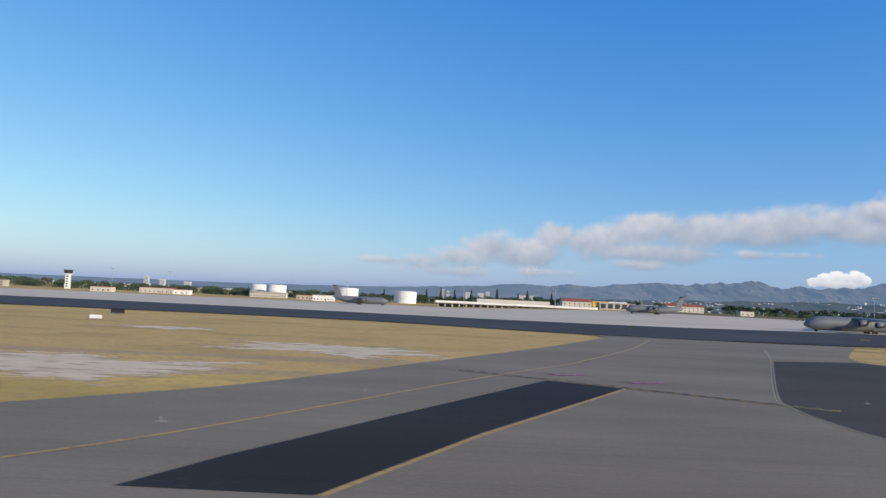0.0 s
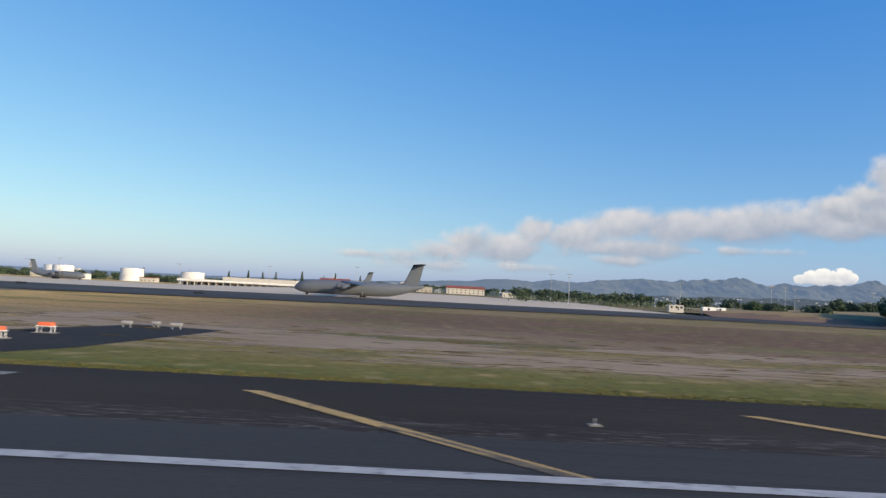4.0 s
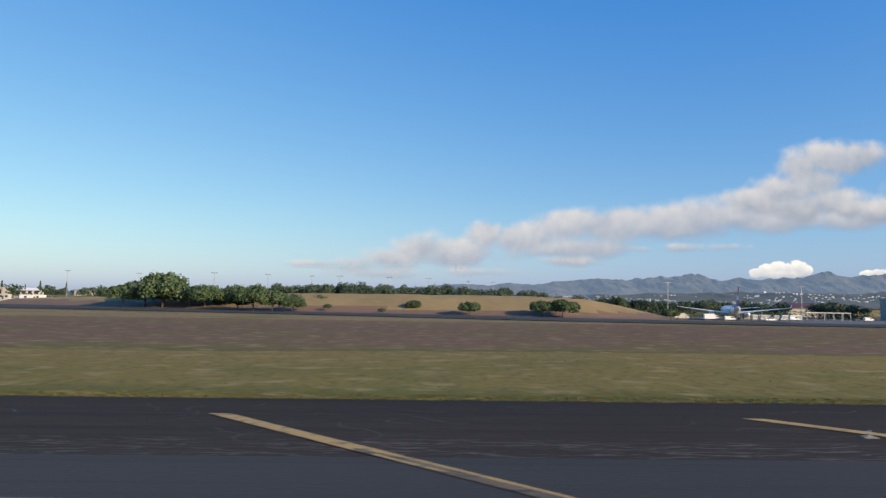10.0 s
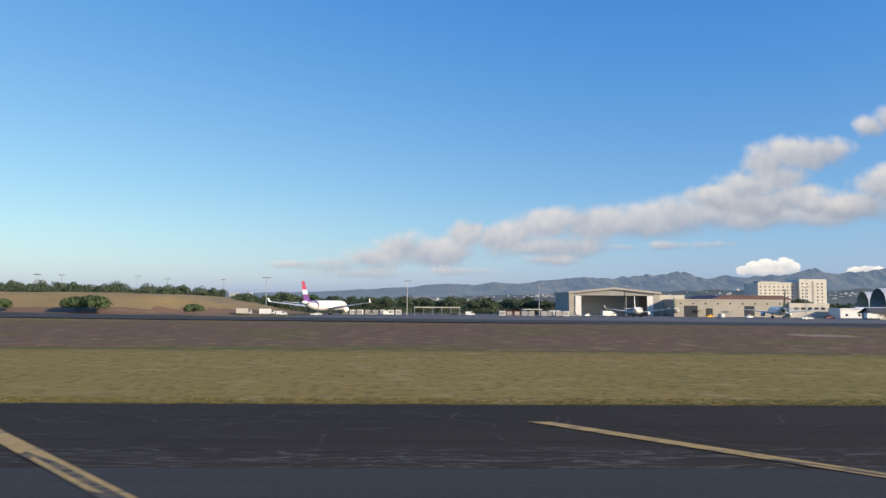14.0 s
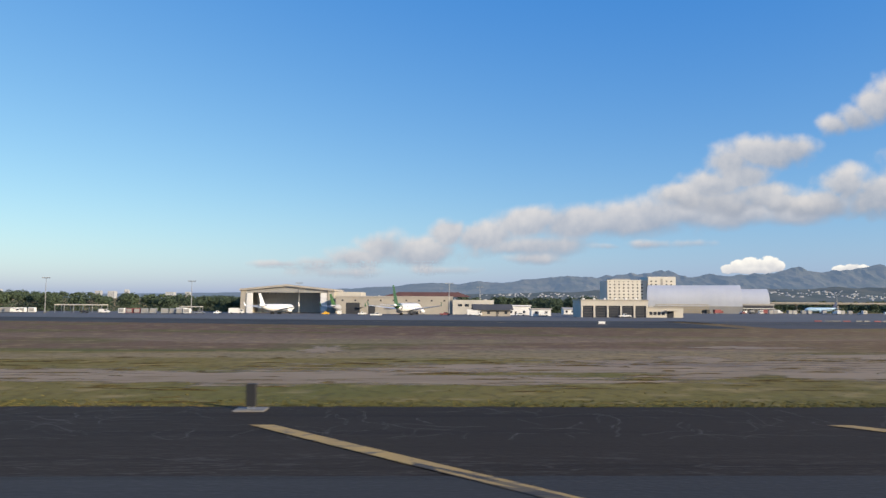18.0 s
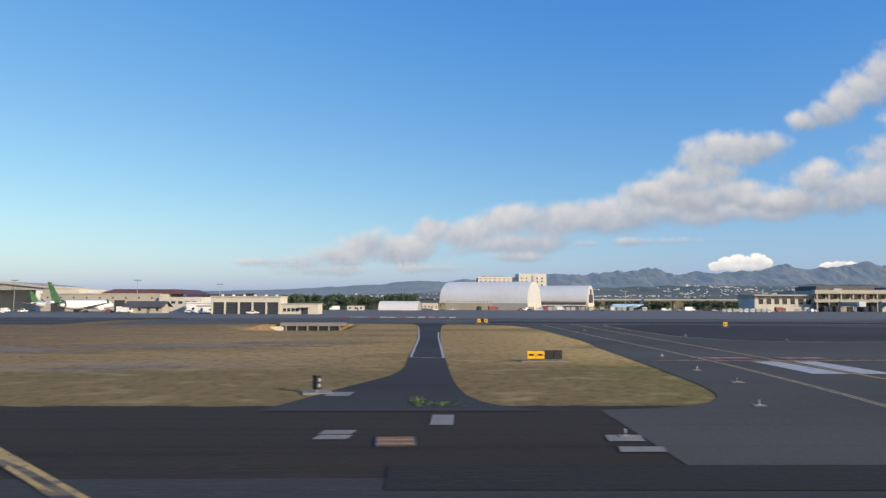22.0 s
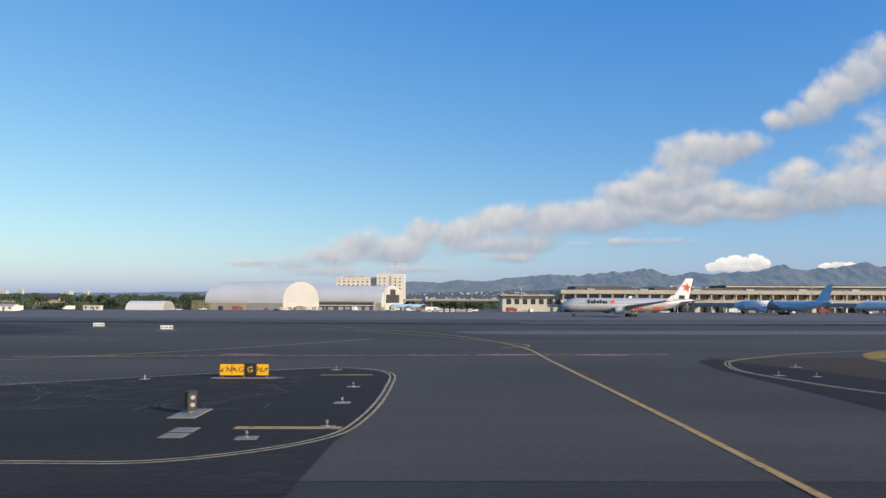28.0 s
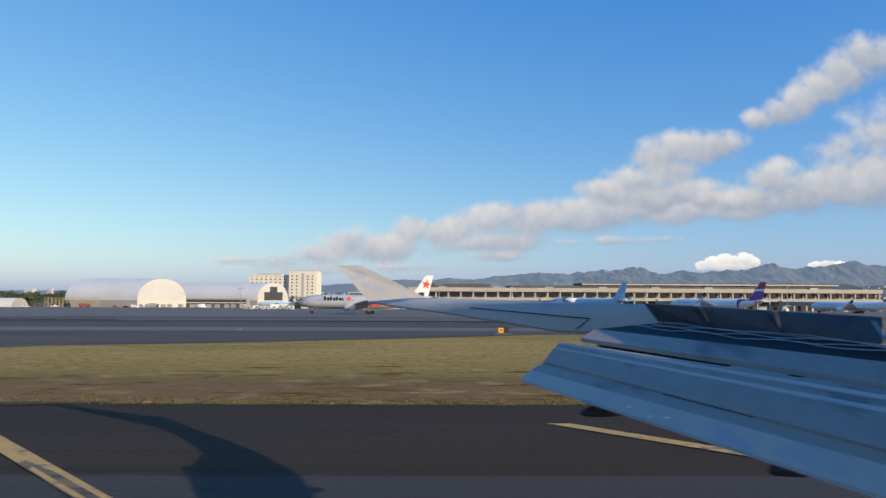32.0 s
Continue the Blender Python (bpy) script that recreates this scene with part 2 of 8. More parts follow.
M = dict(
    field=field_material(),
    runway=asphalt_material("grooved asphalt runway", (0.039, 0.0380, 0.0360), (0.051, 0.0500, 0.0470), seam=0.25, streak=0.45, crack=(0.12, 0.115, 0.11), crack_amount=0.25),
    shoulder=asphalt_material("old brown asphalt shoulder", (0.0270, 0.0198, 0.0128), (0.038, 0.0285, 0.0190), seam=0.5, crack=(0.15, 0.13, 0.115), crack_amount=0.42, crack_band=(28.6, 32.2), streak=0.6),
    asphalt=asphalt_material("taxiway asphalt", (0.030, 0.0285, 0.0265), (0.048, 0.0460, 0.0425), seam=0.35, seam_gap=7.6, streak=0.4, crack=(0.13, 0.12, 0.11), crack_amount=0.2),
    worn_asphalt=asphalt_material("worn taxiway asphalt", (0.055, 0.0505, 0.0440), (0.085, 0.0785, 0.0690), seam=0.2, seam_gap=7.6, streak=0.15, crack=(0.15, 0.14, 0.13), crack_amount=0.25),
    old_asphalt=asphalt_material("sun-bleached old asphalt", (0.184, 0.148, 0.099), (0.243, 0.198, 0.136), seam=0.2, seam_gap=9.0, streak=0.15, crack=(0.18, 0.165, 0.15), crack_amount=0.2),
    grey_asphalt=asphalt_material("grey weathered asphalt", (0.070, 0.067, 0.065), (0.105, 0.100, 0.096), seam=0.3, seam_gap=9.0, streak=0.5, crack=(0.18, 0.17, 0.16), crack_amount=0.2),
    mid_asphalt=asphalt_material("grey parallel taxiway asphalt", (0.046, 0.044, 0.041), (0.072, 0.068, 0.063), seam=0.3, seam_gap=7.6, streak=0.4, crack=(0.13, 0.12, 0.11), crack_amount=0.2),
    pale_sand=material("bleached coral sand", (0.82, 0.63, 0.41), (0.66, 0.50, 0.31), 0.95, big=0.16, fine=1.8, bump=0.5, stretch=(0.4, 1, 1), c=(0.42, 0.31, 0.18)),
    fillet_asphalt=asphalt_material("brown-grey fillet asphalt", (0.056, 0.0475, 0.0375), (0.080, 0.068, 0.0535), seam=0.2, seam_gap=9.0, streak=0.2, crack=(0.15, 0.14, 0.12), crack_amount=0.2),
    stained_asphalt=asphalt_material("earth-stained asphalt", (0.046, 0.034, 0.0235), (0.074, 0.054, 0.036), seam=0.2, seam_gap=5.0, streak=0.3, crack=(0.15, 0.12, 0.09), crack_amount=0.5),
    dark_asphalt=asphalt_material("dark asphalt", (0.0220, 0.0190, 0.0165), (0.032, 0.028, 0.0245), seam=0.3, seam_gap=7.6, streak=0.15, crack=(0.16, 0.145, 0.125), crack_amount=0.3),
    concrete=material("pale concrete apron", (0.62, 0.50, 0.355), (0.50, 0.40, 0.28), 0.85, big=0.02, fine=0.4, bump=0.1, stretch=(0.5, 1, 1)),
    apron=material("weathered apron", (0.13, 0.125, 0.12), (0.095, 0.092, 0.09), 0.85, big=0.03, fine=0.5, bump=0.1, stretch=(0.4, 1, 1)),
    white_line=material("worn white paint", (0.46, 0.45, 0.43), (0.32, 0.31, 0.30), 0.7, big=0.6, fine=6, c=(0.19, 0.185, 0.18)),
    yellow_line=material("worn yellow paint", (0.51, 0.325, 0.095), (0.36, 0.235, 0.08), 0.7, big=0.5, fine=6, c=(0.14, 0.11, 0.07)),
    pale_line=material("bleached yellow paint", (0.52, 0.42, 0.24), (0.38, 0.30, 0.17), 0.7, big=0.5, fine=6, c=(0.20, 0.16, 0.10)),
    crack_line=material("pale dust", (0.105, 0.080, 0.056), (0.070, 0.053, 0.038), 0.9, big=0.7, fine=4, stretch=(1, 0.3, 1), contrast=0.3),
    faded_line=material("eroded yellow paint", (0.17, 0.125, 0.065), (0.050, 0.042, 0.036), 0.8, big=0.9, fine=5, stretch=(0.25, 1.4, 1), contrast=0.22),
    tuft=material("grass tufts", (0.155, 0.128, 0.045), (0.120, 0.108, 0.036), 0.95, big=0.06, fine=0.8, c=(0.185, 0.140, 0.055), spec=0.05),
    red_paint=material("red marking paint", (0.24, 0.055, 0.06), (0.17, 0.05, 0.052), 0.7, big=0.6, fine=5),
    black_paint=material("black marking paint", (0.015, 0.015, 0.016), (0.03, 0.03, 0.03), 0.7),
    grey_slab=material("weathered grey slab", (0.085, 0.083, 0.080), (0.060, 0.058, 0.056), 0.9, big=0.8, fine=6, bump=0.1),
    pad=material("light concrete pad", (0.24, 0.225, 0.20), (0.17, 0.16, 0.145), 0.9, big=1.0, fine=8, bump=0.1),
    sand=material("bare sandy earth", (0.37, 0.272, 0.175), (0.28, 0.200, 0.122), 0.95, big=0.16, fine=1.8, bump=0.5, stretch=(0.4, 1, 1), c=(0.24, 0.17, 0.085)),
    white=material("white coated metal", (0.78, 0.77, 0.74), (0.68, 0.67, 0.64), 0.45, big=0.1, fine=1.0),
    fabric=material("white tent fabric", (0.64, 0.63, 0.61), (0.58, 0.57, 0.55), 0.7, big=0.06, fine=0.6),
    # the same cloth darker: weaker sun on the end is put into its colour
    end_fabric=material("tent end cloth toned down for weaker sun", (0.48, 0.475, 0.465), (0.42, 0.415, 0.405), 0.75, big=0.06, fine=0.6),
    cream=material("cream plaster", (0.55, 0.515, 0.445), (0.46, 0.43, 0.37), 0.8, big=0.1, fine=1.2),
    dirt=material("trodden brown earth", (0.255, 0.190, 0.140), (0.185, 0.135, 0.095), 0.95, big=0.2, fine=1.6, bump=0.5, stretch=(0.4, 1, 1), c=(0.20, 0.145, 0.07)),
    office=material("pale office concrete", (0.62, 0.595, 0.54), (0.53, 0.51, 0.46), 0.8, big=0.06, fine=1.0),
    beige=material("beige concrete", (0.42, 0.385, 0.325), (0.34, 0.31, 0.26), 0.8, big=0.08, fine=1.2),
    greywall=material("grey metal wall", (0.34, 0.33, 0.31), (0.27, 0.265, 0.25), 0.6, big=0.1, fine=1.5),
    tan_roof=material("tan metal roof", (0.42, 0.38, 0.33), (0.36, 0.33, 0.29), 0.6),
    red_roof=material("red tile roof", (0.30, 0.085, 0.05), (0.22, 0.07, 0.045), 0.8, big=0.3, fine=3),
    maroon_roof=material("maroon metal roof", (0.11, 0.055, 0.06), (0.085, 0.045, 0.05), 0.6),
    grey_roof=material("dark grey roof", (0.09, 0.088, 0.088), (0.065, 0.064, 0.065), 0.7),
    # shade inside openings and recesses, put into one flat dark colour
    dark=material("dark tone for shaded interiors", (0.035, 0.038, 0.046), (0.05, 0.053, 0.06), 0.9),
    glass=material("dark window glass", (0.03, 0.035, 0.045), (0.045, 0.05, 0.06), 0.12, spec=0.6),
    steel=material("galvanised steel", (0.36, 0.37, 0.38), (0.28, 0.285, 0.29), 0.5, metal=0.4, big=0.4, fine=5),
    black=material("black plastic", (0.018, 0.018, 0.02), (0.028, 0.028, 0.03), 0.5),
    rubber=material("tyre rubber", (0.02, 0.02, 0.02), (0.03, 0.03, 0.03), 0.9),
    sign_yellow=material("yellow sign face", (0.78, 0.42, 0.02), (0.70, 0.38, 0.02), 0.4, big=0.4, fine=3),
    orange=material("orange plastic", (0.80, 0.16, 0.05), (0.70, 0.13, 0.05), 0.6),
    bark=material("bark", (0.10, 0.075, 0.055), (0.065, 0.05, 0.04), 0.9, fine=6),
    leaf=material("dusty green leaves", (0.062, 0.098, 0.046), (0.088, 0.122, 0.056), 0.85, big=0.25, fine=2.0, c=(0.080, 0.105, 0.050), spec=0.15),
    leaf_dark=material("dark green leaves", (0.054, 0.080, 0.052), (0.076, 0.102, 0.062), 0.85, big=0.08, fine=0.7, spec=0.15),
)


# ---- building blocks ----
def link(name, bm, mat, parent=None, smooth=False):
    mesh = bpy.data.meshes.new(name)
    bmesh.ops.recalc_face_normals(bm, faces=bm.faces)
    if smooth:
        for f in bm.faces:
            f.smooth = True
    bm.to_mesh(mesh)
    bm.free()
    mats = mat if isinstance(mat, (list, tuple)) else [mat]
    for k in mats:
        mesh.materials.append(M[k] if isinstance(k, str) else k)
    ob = new(name, mesh)
    ob.parent = parent
    return ob


def part(name, bm, mat, parent, label="", smooth=False):
    ob = link(name, bm, mat, parent, smooth)
    return tagged(ob, label) if label else ob


def share(ob, name, m, parent):
    """Another object on the same mesh."""
    k = new(name, ob.data)
    k.parent = parent
    k.matrix_basis = m
    return k


def thing(name, x, y, z, rz, label, category, group="", kind=""):
    ob = new(name)
    ob.matrix_basis = pose(x, y, z, 0, 0, rz)
    ob.empty_display_size = 0.5
    return tagged(ob, label, category, group, kind)


def setting(name, bm, mat, label, category="ground"):
    return tagged(link(name, bm, mat), label, category, kind="structure")


def box(bm, x0, x1, y0, y1, z0, z1, bevel=0.0, taper=0.0):
    """A block; taper draws its top in."""
    t = taper
    v = [bm.verts.new(p) for p in ((x0, y0, z0), (x1, y0, z0), (x1, y1, z0), (x0, y1, z0),
                                   (x0 + t, y0 + t, z1), (x1 - t, y0 + t, z1), (x1 - t, y1 - t, z1), (x0 + t, y1 - t, z1))]
    fs = [bm.faces.new([v[i] for i in f]) for f in ((3, 2, 1, 0), (4, 5, 6, 7), (0, 1, 5, 4), (1, 2, 6, 5), (2, 3, 7, 6), (3, 0, 4, 7))]
    if bevel:
        bmesh.ops.bevel(bm, geom=list({e for f in fs for e in f.edges}), offset=bevel, segments=1, affect="EDGES")
    return bm


def block(x0, x1, y0, y1, z0, z1, bevel=0.0, taper=0.0):
    return box(bmesh.new(), x0, x1, y0, y1, z0, z1, bevel, taper)


def prism(bm, pts, z0, z1):
    """An upright prism over a plan outline."""
    a = [bm.verts.new((x, y, z0)) for x, y in pts]
    b = [bm.verts.new((x, y, z1)) for x, y in pts]
    bm.faces.new(a[::-1])
    bm.faces.new(b)
    for i in range(len(pts)):
        j = (i + 1) % len(pts)
        bm.faces.new((a[i], a[j], b[j], b[i]))
    return bm


def extrude_xz(bm, pts, y0, y1):
    """A profile in x and z drawn out along y."""
    a = [bm.verts.new((x, y0, z)) for x, z in pts]
    b = [bm.verts.new((x, y1, z)) for x, z in pts]
    bm.faces.new(a)
    bm.faces.new(b[::-1])
    for i in range(len(pts)):
        j = (i + 1) % len(pts)
        bm.faces.new((a[j], a[i], b[i], b[j]))
    return bm


def rod(bm, p, q, r0, r1=None, n=8):
    """A round bar from p to q."""
    p, q = Vector(p), Vector(q)
    r1 = r0 if r1 is None else r1
    z = (q - p).normalized()
    x = z.orthogonal().normalized()
    y = z.cross(x)
    rings = []
    for c, r in ((p, r0), (q, r1)):
        rings.append([bm.verts.new(c + (x * math.cos(a) + y * math.sin(a)) * r) for a in (2 * math.pi * i / n for i in range(n))])
    for i in range(n):
        j = (i + 1) % n
        bm.faces.new((rings[0][i], rings[0][j], rings[1][j], rings[1][i]))
    bm.faces.new(rings[0][::-1])
    bm.faces.new(rings[1])
    return bm


def lathe(bm, rings, n=16, axis="z", squash=1.0):
    """Round rings (place along the axis, radius[, lift]) joined to a hull."""
    rows = []
    for ring in rings:
        s, r = ring[0], max(ring[1], 0.001)
        lift = ring[2] if len(ring) > 2 else 0.0
        row = []
        for i in range(n):
            a = 2 * math.pi * i / n
            u, w = r * math.cos(a), r * math.sin(a) * squash + lift
            row.append(bm.verts.new((s, u, w) if axis == "x" else (u, w, s)))
        rows.append(row)
    for a, b in zip(rows, rows[1:]):
        for i in range(n):
            j = (i + 1) % n
            bm.faces.new((a[i], a[j], b[j], b[i]))
    bm.faces.new(rows[0][::-1])
    bm.faces.new(rows[-1])
    return bm


def sheet(pts, z):
    bm = bmesh.new()
    bm.faces.new([bm.verts.new((x, y, z)) for x, y in pts])
    return bm


def ribbon(bm, line, width, z, thick=0.006):
    """A painted line of that width along a plan line."""
    line = [Vector((x, y)) for x, y in line]
    left, right = [], []
    for i, p in enumerate(line):
        a, b = line[max(i - 1, 0)], line[min(i + 1, len(line) - 1)]
        d = (b - a).normalized()
        n = Vector((-d.y, d.x)) * width / 2
        left.append(bm.verts.new((*(p + n), z)))
        right.append(bm.verts.new((*(p - n), z)))
    for i in range(len(line) - 1):
        bm.faces.new((left[i], right[i], right[i + 1], left[i + 1]))
    return bm


def smooth_line(pts, per=8):
    """A rounded line through the points."""
    out = []
    P = [Vector(p) for p in pts]
    for i in range(len(P) - 1):
        a, b, c, d = P[max(i - 1, 0)], P[i], P[i + 1], P[min(i + 2, len(P) - 1)]
        for k in range(per):
            t = k / per
            out.append(tuple(0.5 * ((2 * b) + (c - a) * t + (2 * a - 5 * b + 4 * c - d) * t * t + (3 * b - a - 3 * c + d) * t ** 3)))
    out.append(tuple(P[-1]))
    return out


# ---- the ground ----
def lie(x, y):
    """How the land lies beyond the taxiway: rising a little to the west, falling a little to the east."""
    k = float(np.interp(x, [-400, 50, 220, 560, 860], [0.0, 0.002, 0.011, 0.008, -0.0075]))
    return k * min(max(0.0, y - 220), 700)


def ditch(x, y):
    """The swale in front of the culvert."""
    wide = 7.6 + max(0.0, 187 - y) * 0.06
    side = min(max((wide + 3.2 - abs(x - 1275.4)) / 3.2, 0.0), 1.0)
    return -2.7 * side * min(max((y - 148) / 32, 0), 1) if y < 187.2 else 0.0


def ground_mesh():
    """One sheet to the horizon, finer where the camera passes."""
    bm = bmesh.new()
    xs = [-9000, -5000, -2500, -1200, -600] + list(range(-400, 1201, 50)) + list(range(1210, 1256, 8)) + list(range(1258, 1294, 2)) + list(range(1296, 1340, 8)) + list(range(1350, 2101, 50)) + [2600, 3500, 5500, 9000, 14000]
    ys = [-3000, -1000, -300, -100] + list(range(0, 121, 20)) + list(range(130, 187, 6)) + [187, 187.4, 205, 215] + list(range(230, 701, 30)) + [900, 1300, 2000, 3500, 6000, 9500]
    rows = [[bm.verts.new((x, y, -0.03 + lie(x, y) + ditch(x, y) - (0.25 if y > 226 else 0))) for x in xs] for y in ys]
    for a, b in zip(rows, rows[1:]):
        for i in range(len(xs) - 1):
            bm.faces.new((a[i], a[i + 1], b[i + 1], b[i]))
    return bm


def drape(near, far, z, across=8):
    """A paved strip between two plan lines that run from west to east, lying on the land."""
    xs = np.arange(max(near[0][0], far[0][0]), min(near[-1][0], far[-1][0]) + 1, 15.0)
    lo = np.interp(xs, [p[0] for p in near], [p[1] for p in near])
    hi = np.interp(xs, [p[0] for p in far], [p[1] for p in far])
    bm = bmesh.new()
    rows = []
    for k in range(across + 1):
        row = []
        for x, a, b in zip(xs, lo, hi):
            y = a + (b - a) * k / across
            row.append(bm.verts.new((float(x), float(y), z + lie(x, y))))
        rows.append(row)
    for a, b in zip(rows, rows[1:]):
        for i in range(len(xs) - 1):
            bm.faces.new((a[i], a[i + 1], b[i + 1], b[i]))
    return bm


setting("ground", ground_mesh(), "field", "dry brown and green airfield grass with bare sandy patches", "ground")


def ragged(line, step, amount, seed):
    """A plan line cut fine, its points pushed about a little."""
    rnd = random.Random(seed)
    out = []
    for (x0, y0), (x1, y1) in zip(line, line[1:]):
        k = max(1, int(math.hypot(x1 - x0, y1 - y0) / step))
        for i in range(k):
            t = i / k
            out.append((x0 + (x1 - x0) * t, y0 + (y1 - y0) * t + rnd.uniform(-amount, amount)))
    out.append(line[-1])
    return out


def torn(mat):
    """Lets the edges of a patch break up into the grass round it, by noise and by the distance to the rim."""
    n, l = mat.node_tree.nodes, mat.node_tree.links
    core = n.new("ShaderNodeAttribute")
    core.attribute_name = "core"
    co, mp, tx, far = n.new("ShaderNodeTexCoord"), n.new("ShaderNodeMapping"), n.new("ShaderNodeTexNoise"), n.new("ShaderNodeMath")
    mp.inputs["Scale"].default_value = (0.22, 1.0, 1.0)
    tx.inputs["Scale"].default_value, tx.inputs["Detail"].default_value, tx.inputs["Roughness"].default_value = 0.34, 9, 0.68
    l.new(co.outputs["Object"], mp.inputs["Vector"])
    l.new(mp.outputs[0], tx.inputs["Vector"])
    far.operation = "MULTIPLY_ADD"
    l.new(core.outputs["Fac"], far.inputs[0])
    far.inputs[1].default_value = 0.50
    l.new(tx.outputs["Fac"], far.inputs[2])
    cut = n.new("ShaderNodeMapRange")
    cut.inputs[1].default_value, cut.inputs[2].default_value, cut.inputs[4].default_value = 0.62, 0.72, 0.85
    l.new(far.outputs[0], cut.inputs[0])
    l.new(cut.outputs[0], n["Principled BSDF"].inputs["Alpha"])
    return mat


torn(M["sand"]), torn(M["dirt"]), torn(M["pale_sand"])


def bare_patch(x, y, lx, ly, seed, mat="sand", label="bare sandy patch worn into the dry grass"):
    """A flat patch with a torn outline, long in the mowing direction."""
    n = 96
    z = -0.024 + 0.0004 * seed
    bm = bmesh.new()
    heart = bm.verts.new((x, y, z))
    rim = []
    for i in range(n):
        a = 2 * math.pi * i / n
        k = 1.25 + 0.75 * noise.fractal(Vector((math.cos(a) * 2.2, math.sin(a) * 2.2, seed * 7.3)), 0.55, 2.2, 7)
        rim.append(bm.verts.new((x + lx * k * math.cos(a), y + ly * k * math.sin(a), z)))
    for i in range(n):
        bm.faces.new((heart, rim[i], rim[(i + 1) % n]))
    ob = setting("bare_patch", bm, mat, label, "bare earth")
    core = ob.data.attributes.new("core", "FLOAT", "POINT")
    core.data.foreach_set("value", np.array([1.0] + [0.0] * n, dtype=np.float32))
    return ob


for i, (x, y, lx, ly) in enumerate(((6.0, 134.8, 22, 14), (-24.5, 91.4, 21, 13), (-43.6, 181, 14, 7), (268, 76, 22, 9), (300, 84, 26, 12), (330, 70, 30, 9), (372, 78, 24, 7), (254, 113, 8, 14), (313, 103, 16, 3.5), (240, 70, 14, 6),
                                    (462, 120, 16, 2.5), (526, 138, 14, 2), (1020, 148, 9, 9), (1122, 97, 3.2, 8), (1170, 77, 17, 9), (1190, 88, 12, 4), (1142, 70.5, 20, 3.6), (1215, 74, 16, 6), (1240, 100, 12, 5), (1180, 104, 14, 3), (1102, 66.5, 24, 4.2), (1168, 70, 44, 10.5), (1206, 75, 38, 9), (1120, 63, 34, 6), (225, 86, 26, 7), (262, 95, 32, 9), (205, 72, 16, 5), (352, 92, 30, 6))):
    bare_patch(x, y, lx, ly, i + 1, "pale_sand" if i < 3 else "sand")
for i, (x, y, lx, ly) in enumerate(((1160, 76, 9, 1.6), (1246, 93, 17, 7), (1268, 101, 16, 4), (1275, 71, 6, 2.2), (1285, 108, 9, 3), (1232, 72, 8, 2))):
    bare_patch(x, y, lx, ly, i + 24, "dirt", "bare grey-brown earth worn into the dry grass")
EDGE = 46.2   # where the shoulder ends and the grass begins
LINE = 21.4   # the white runway edge line
shoulder_edge = ragged([(-900, EDGE), (2300, EDGE)], 1.3, 0.26, 3)
setting("runway_shoulder", sheet([(-900, LINE - 0.4)] + [(2300, LINE - 0.4)] + shoulder_edge[::-1], -0.014), "shoulder",
        "old brownish asphalt runway shoulder with cracks", "shoulder")
setting("runway", sheet([(-900, -62), (2300, -62), (2300, 28.5), (-900, 28.5)], 0.0), "runway",
        "grey grooved asphalt runway with tyre streaks", "runway")

# the parallel taxiway and the aprons behind it
taxi_near = smooth_line([(-900, 300), (-300, 292), (-100, 293), (0, 290), (60, 264), (120, 250), (200, 257), (300, 285), (480, 322), (650, 305), (790, 258), (960, 226), (1110, 190), (1206, 177), (1242, 179), (1266, 187.4), (1284, 187.4), (1305, 186), (1330, 183), (1430, 150), (1560, 132), (1700, 128), (2300, 125)], 6)
taxi_far = smooth_line([(-900, 420), (-300, 420), (-100, 415), (50, 388), (150, 366), (300, 385), (480, 400), (650, 372), (790, 330), (960, 282), (1110, 245), (1330, 245), (1430, 245), (1700, 235), (2300, 230)], 6)
setting("taxiway", drape([p for p in taxi_near if p[0] <= 1250], [p for p in taxi_far if p[0] <= 1250], -0.006), "mid_asphalt", "grey asphalt parallel taxiway", "taxiway")
setting("taxiway_east", drape([p for p in taxi_near if p[0] >= 1220], [p for p in taxi_far if p[0] >= 1220], -0.010), "grey_asphalt", "grey weathered asphalt of the eastern taxiways", "taxiway")
setting("taxiway_lane", drape([(1320, 196), (1480, 190), (2300, 180)], [(1320, 208), (1480, 201), (2300, 190)], 0.02, 2), "dark_asphalt", "darker resurfaced lane along the taxiway", "taxiway")
setting("taxiway_lane", drape([(1380, 222), (1500, 218), (2300, 208)], [(1380, 226), (1500, 223), (2300, 213)], 0.02, 2), "apron", "pale concrete lane along the taxiway", "taxiway")
setting("apron_west", drape([(x, y + 2) for x, y in taxi_far if x < 470], [(-900, 720), (470, 720)], 0.0, 12), "concrete",
        "pale concrete military apron in sunlight", "apron")
setting("apron_east", drape([(x, y + 2) for x, y in taxi_far if x > 850], [(850, 480), (1000, 560), (1300, 640), (2300, 640)], 0.0, 12), "apron",
        "weathered grey airport apron", "apron")


def taxi_exit(name, outline, mat="asphalt", z=0.008, label="asphalt taxiway crossing to the runway"):
    return setting(name, sheet(outline, z), mat, label, "taxiway")


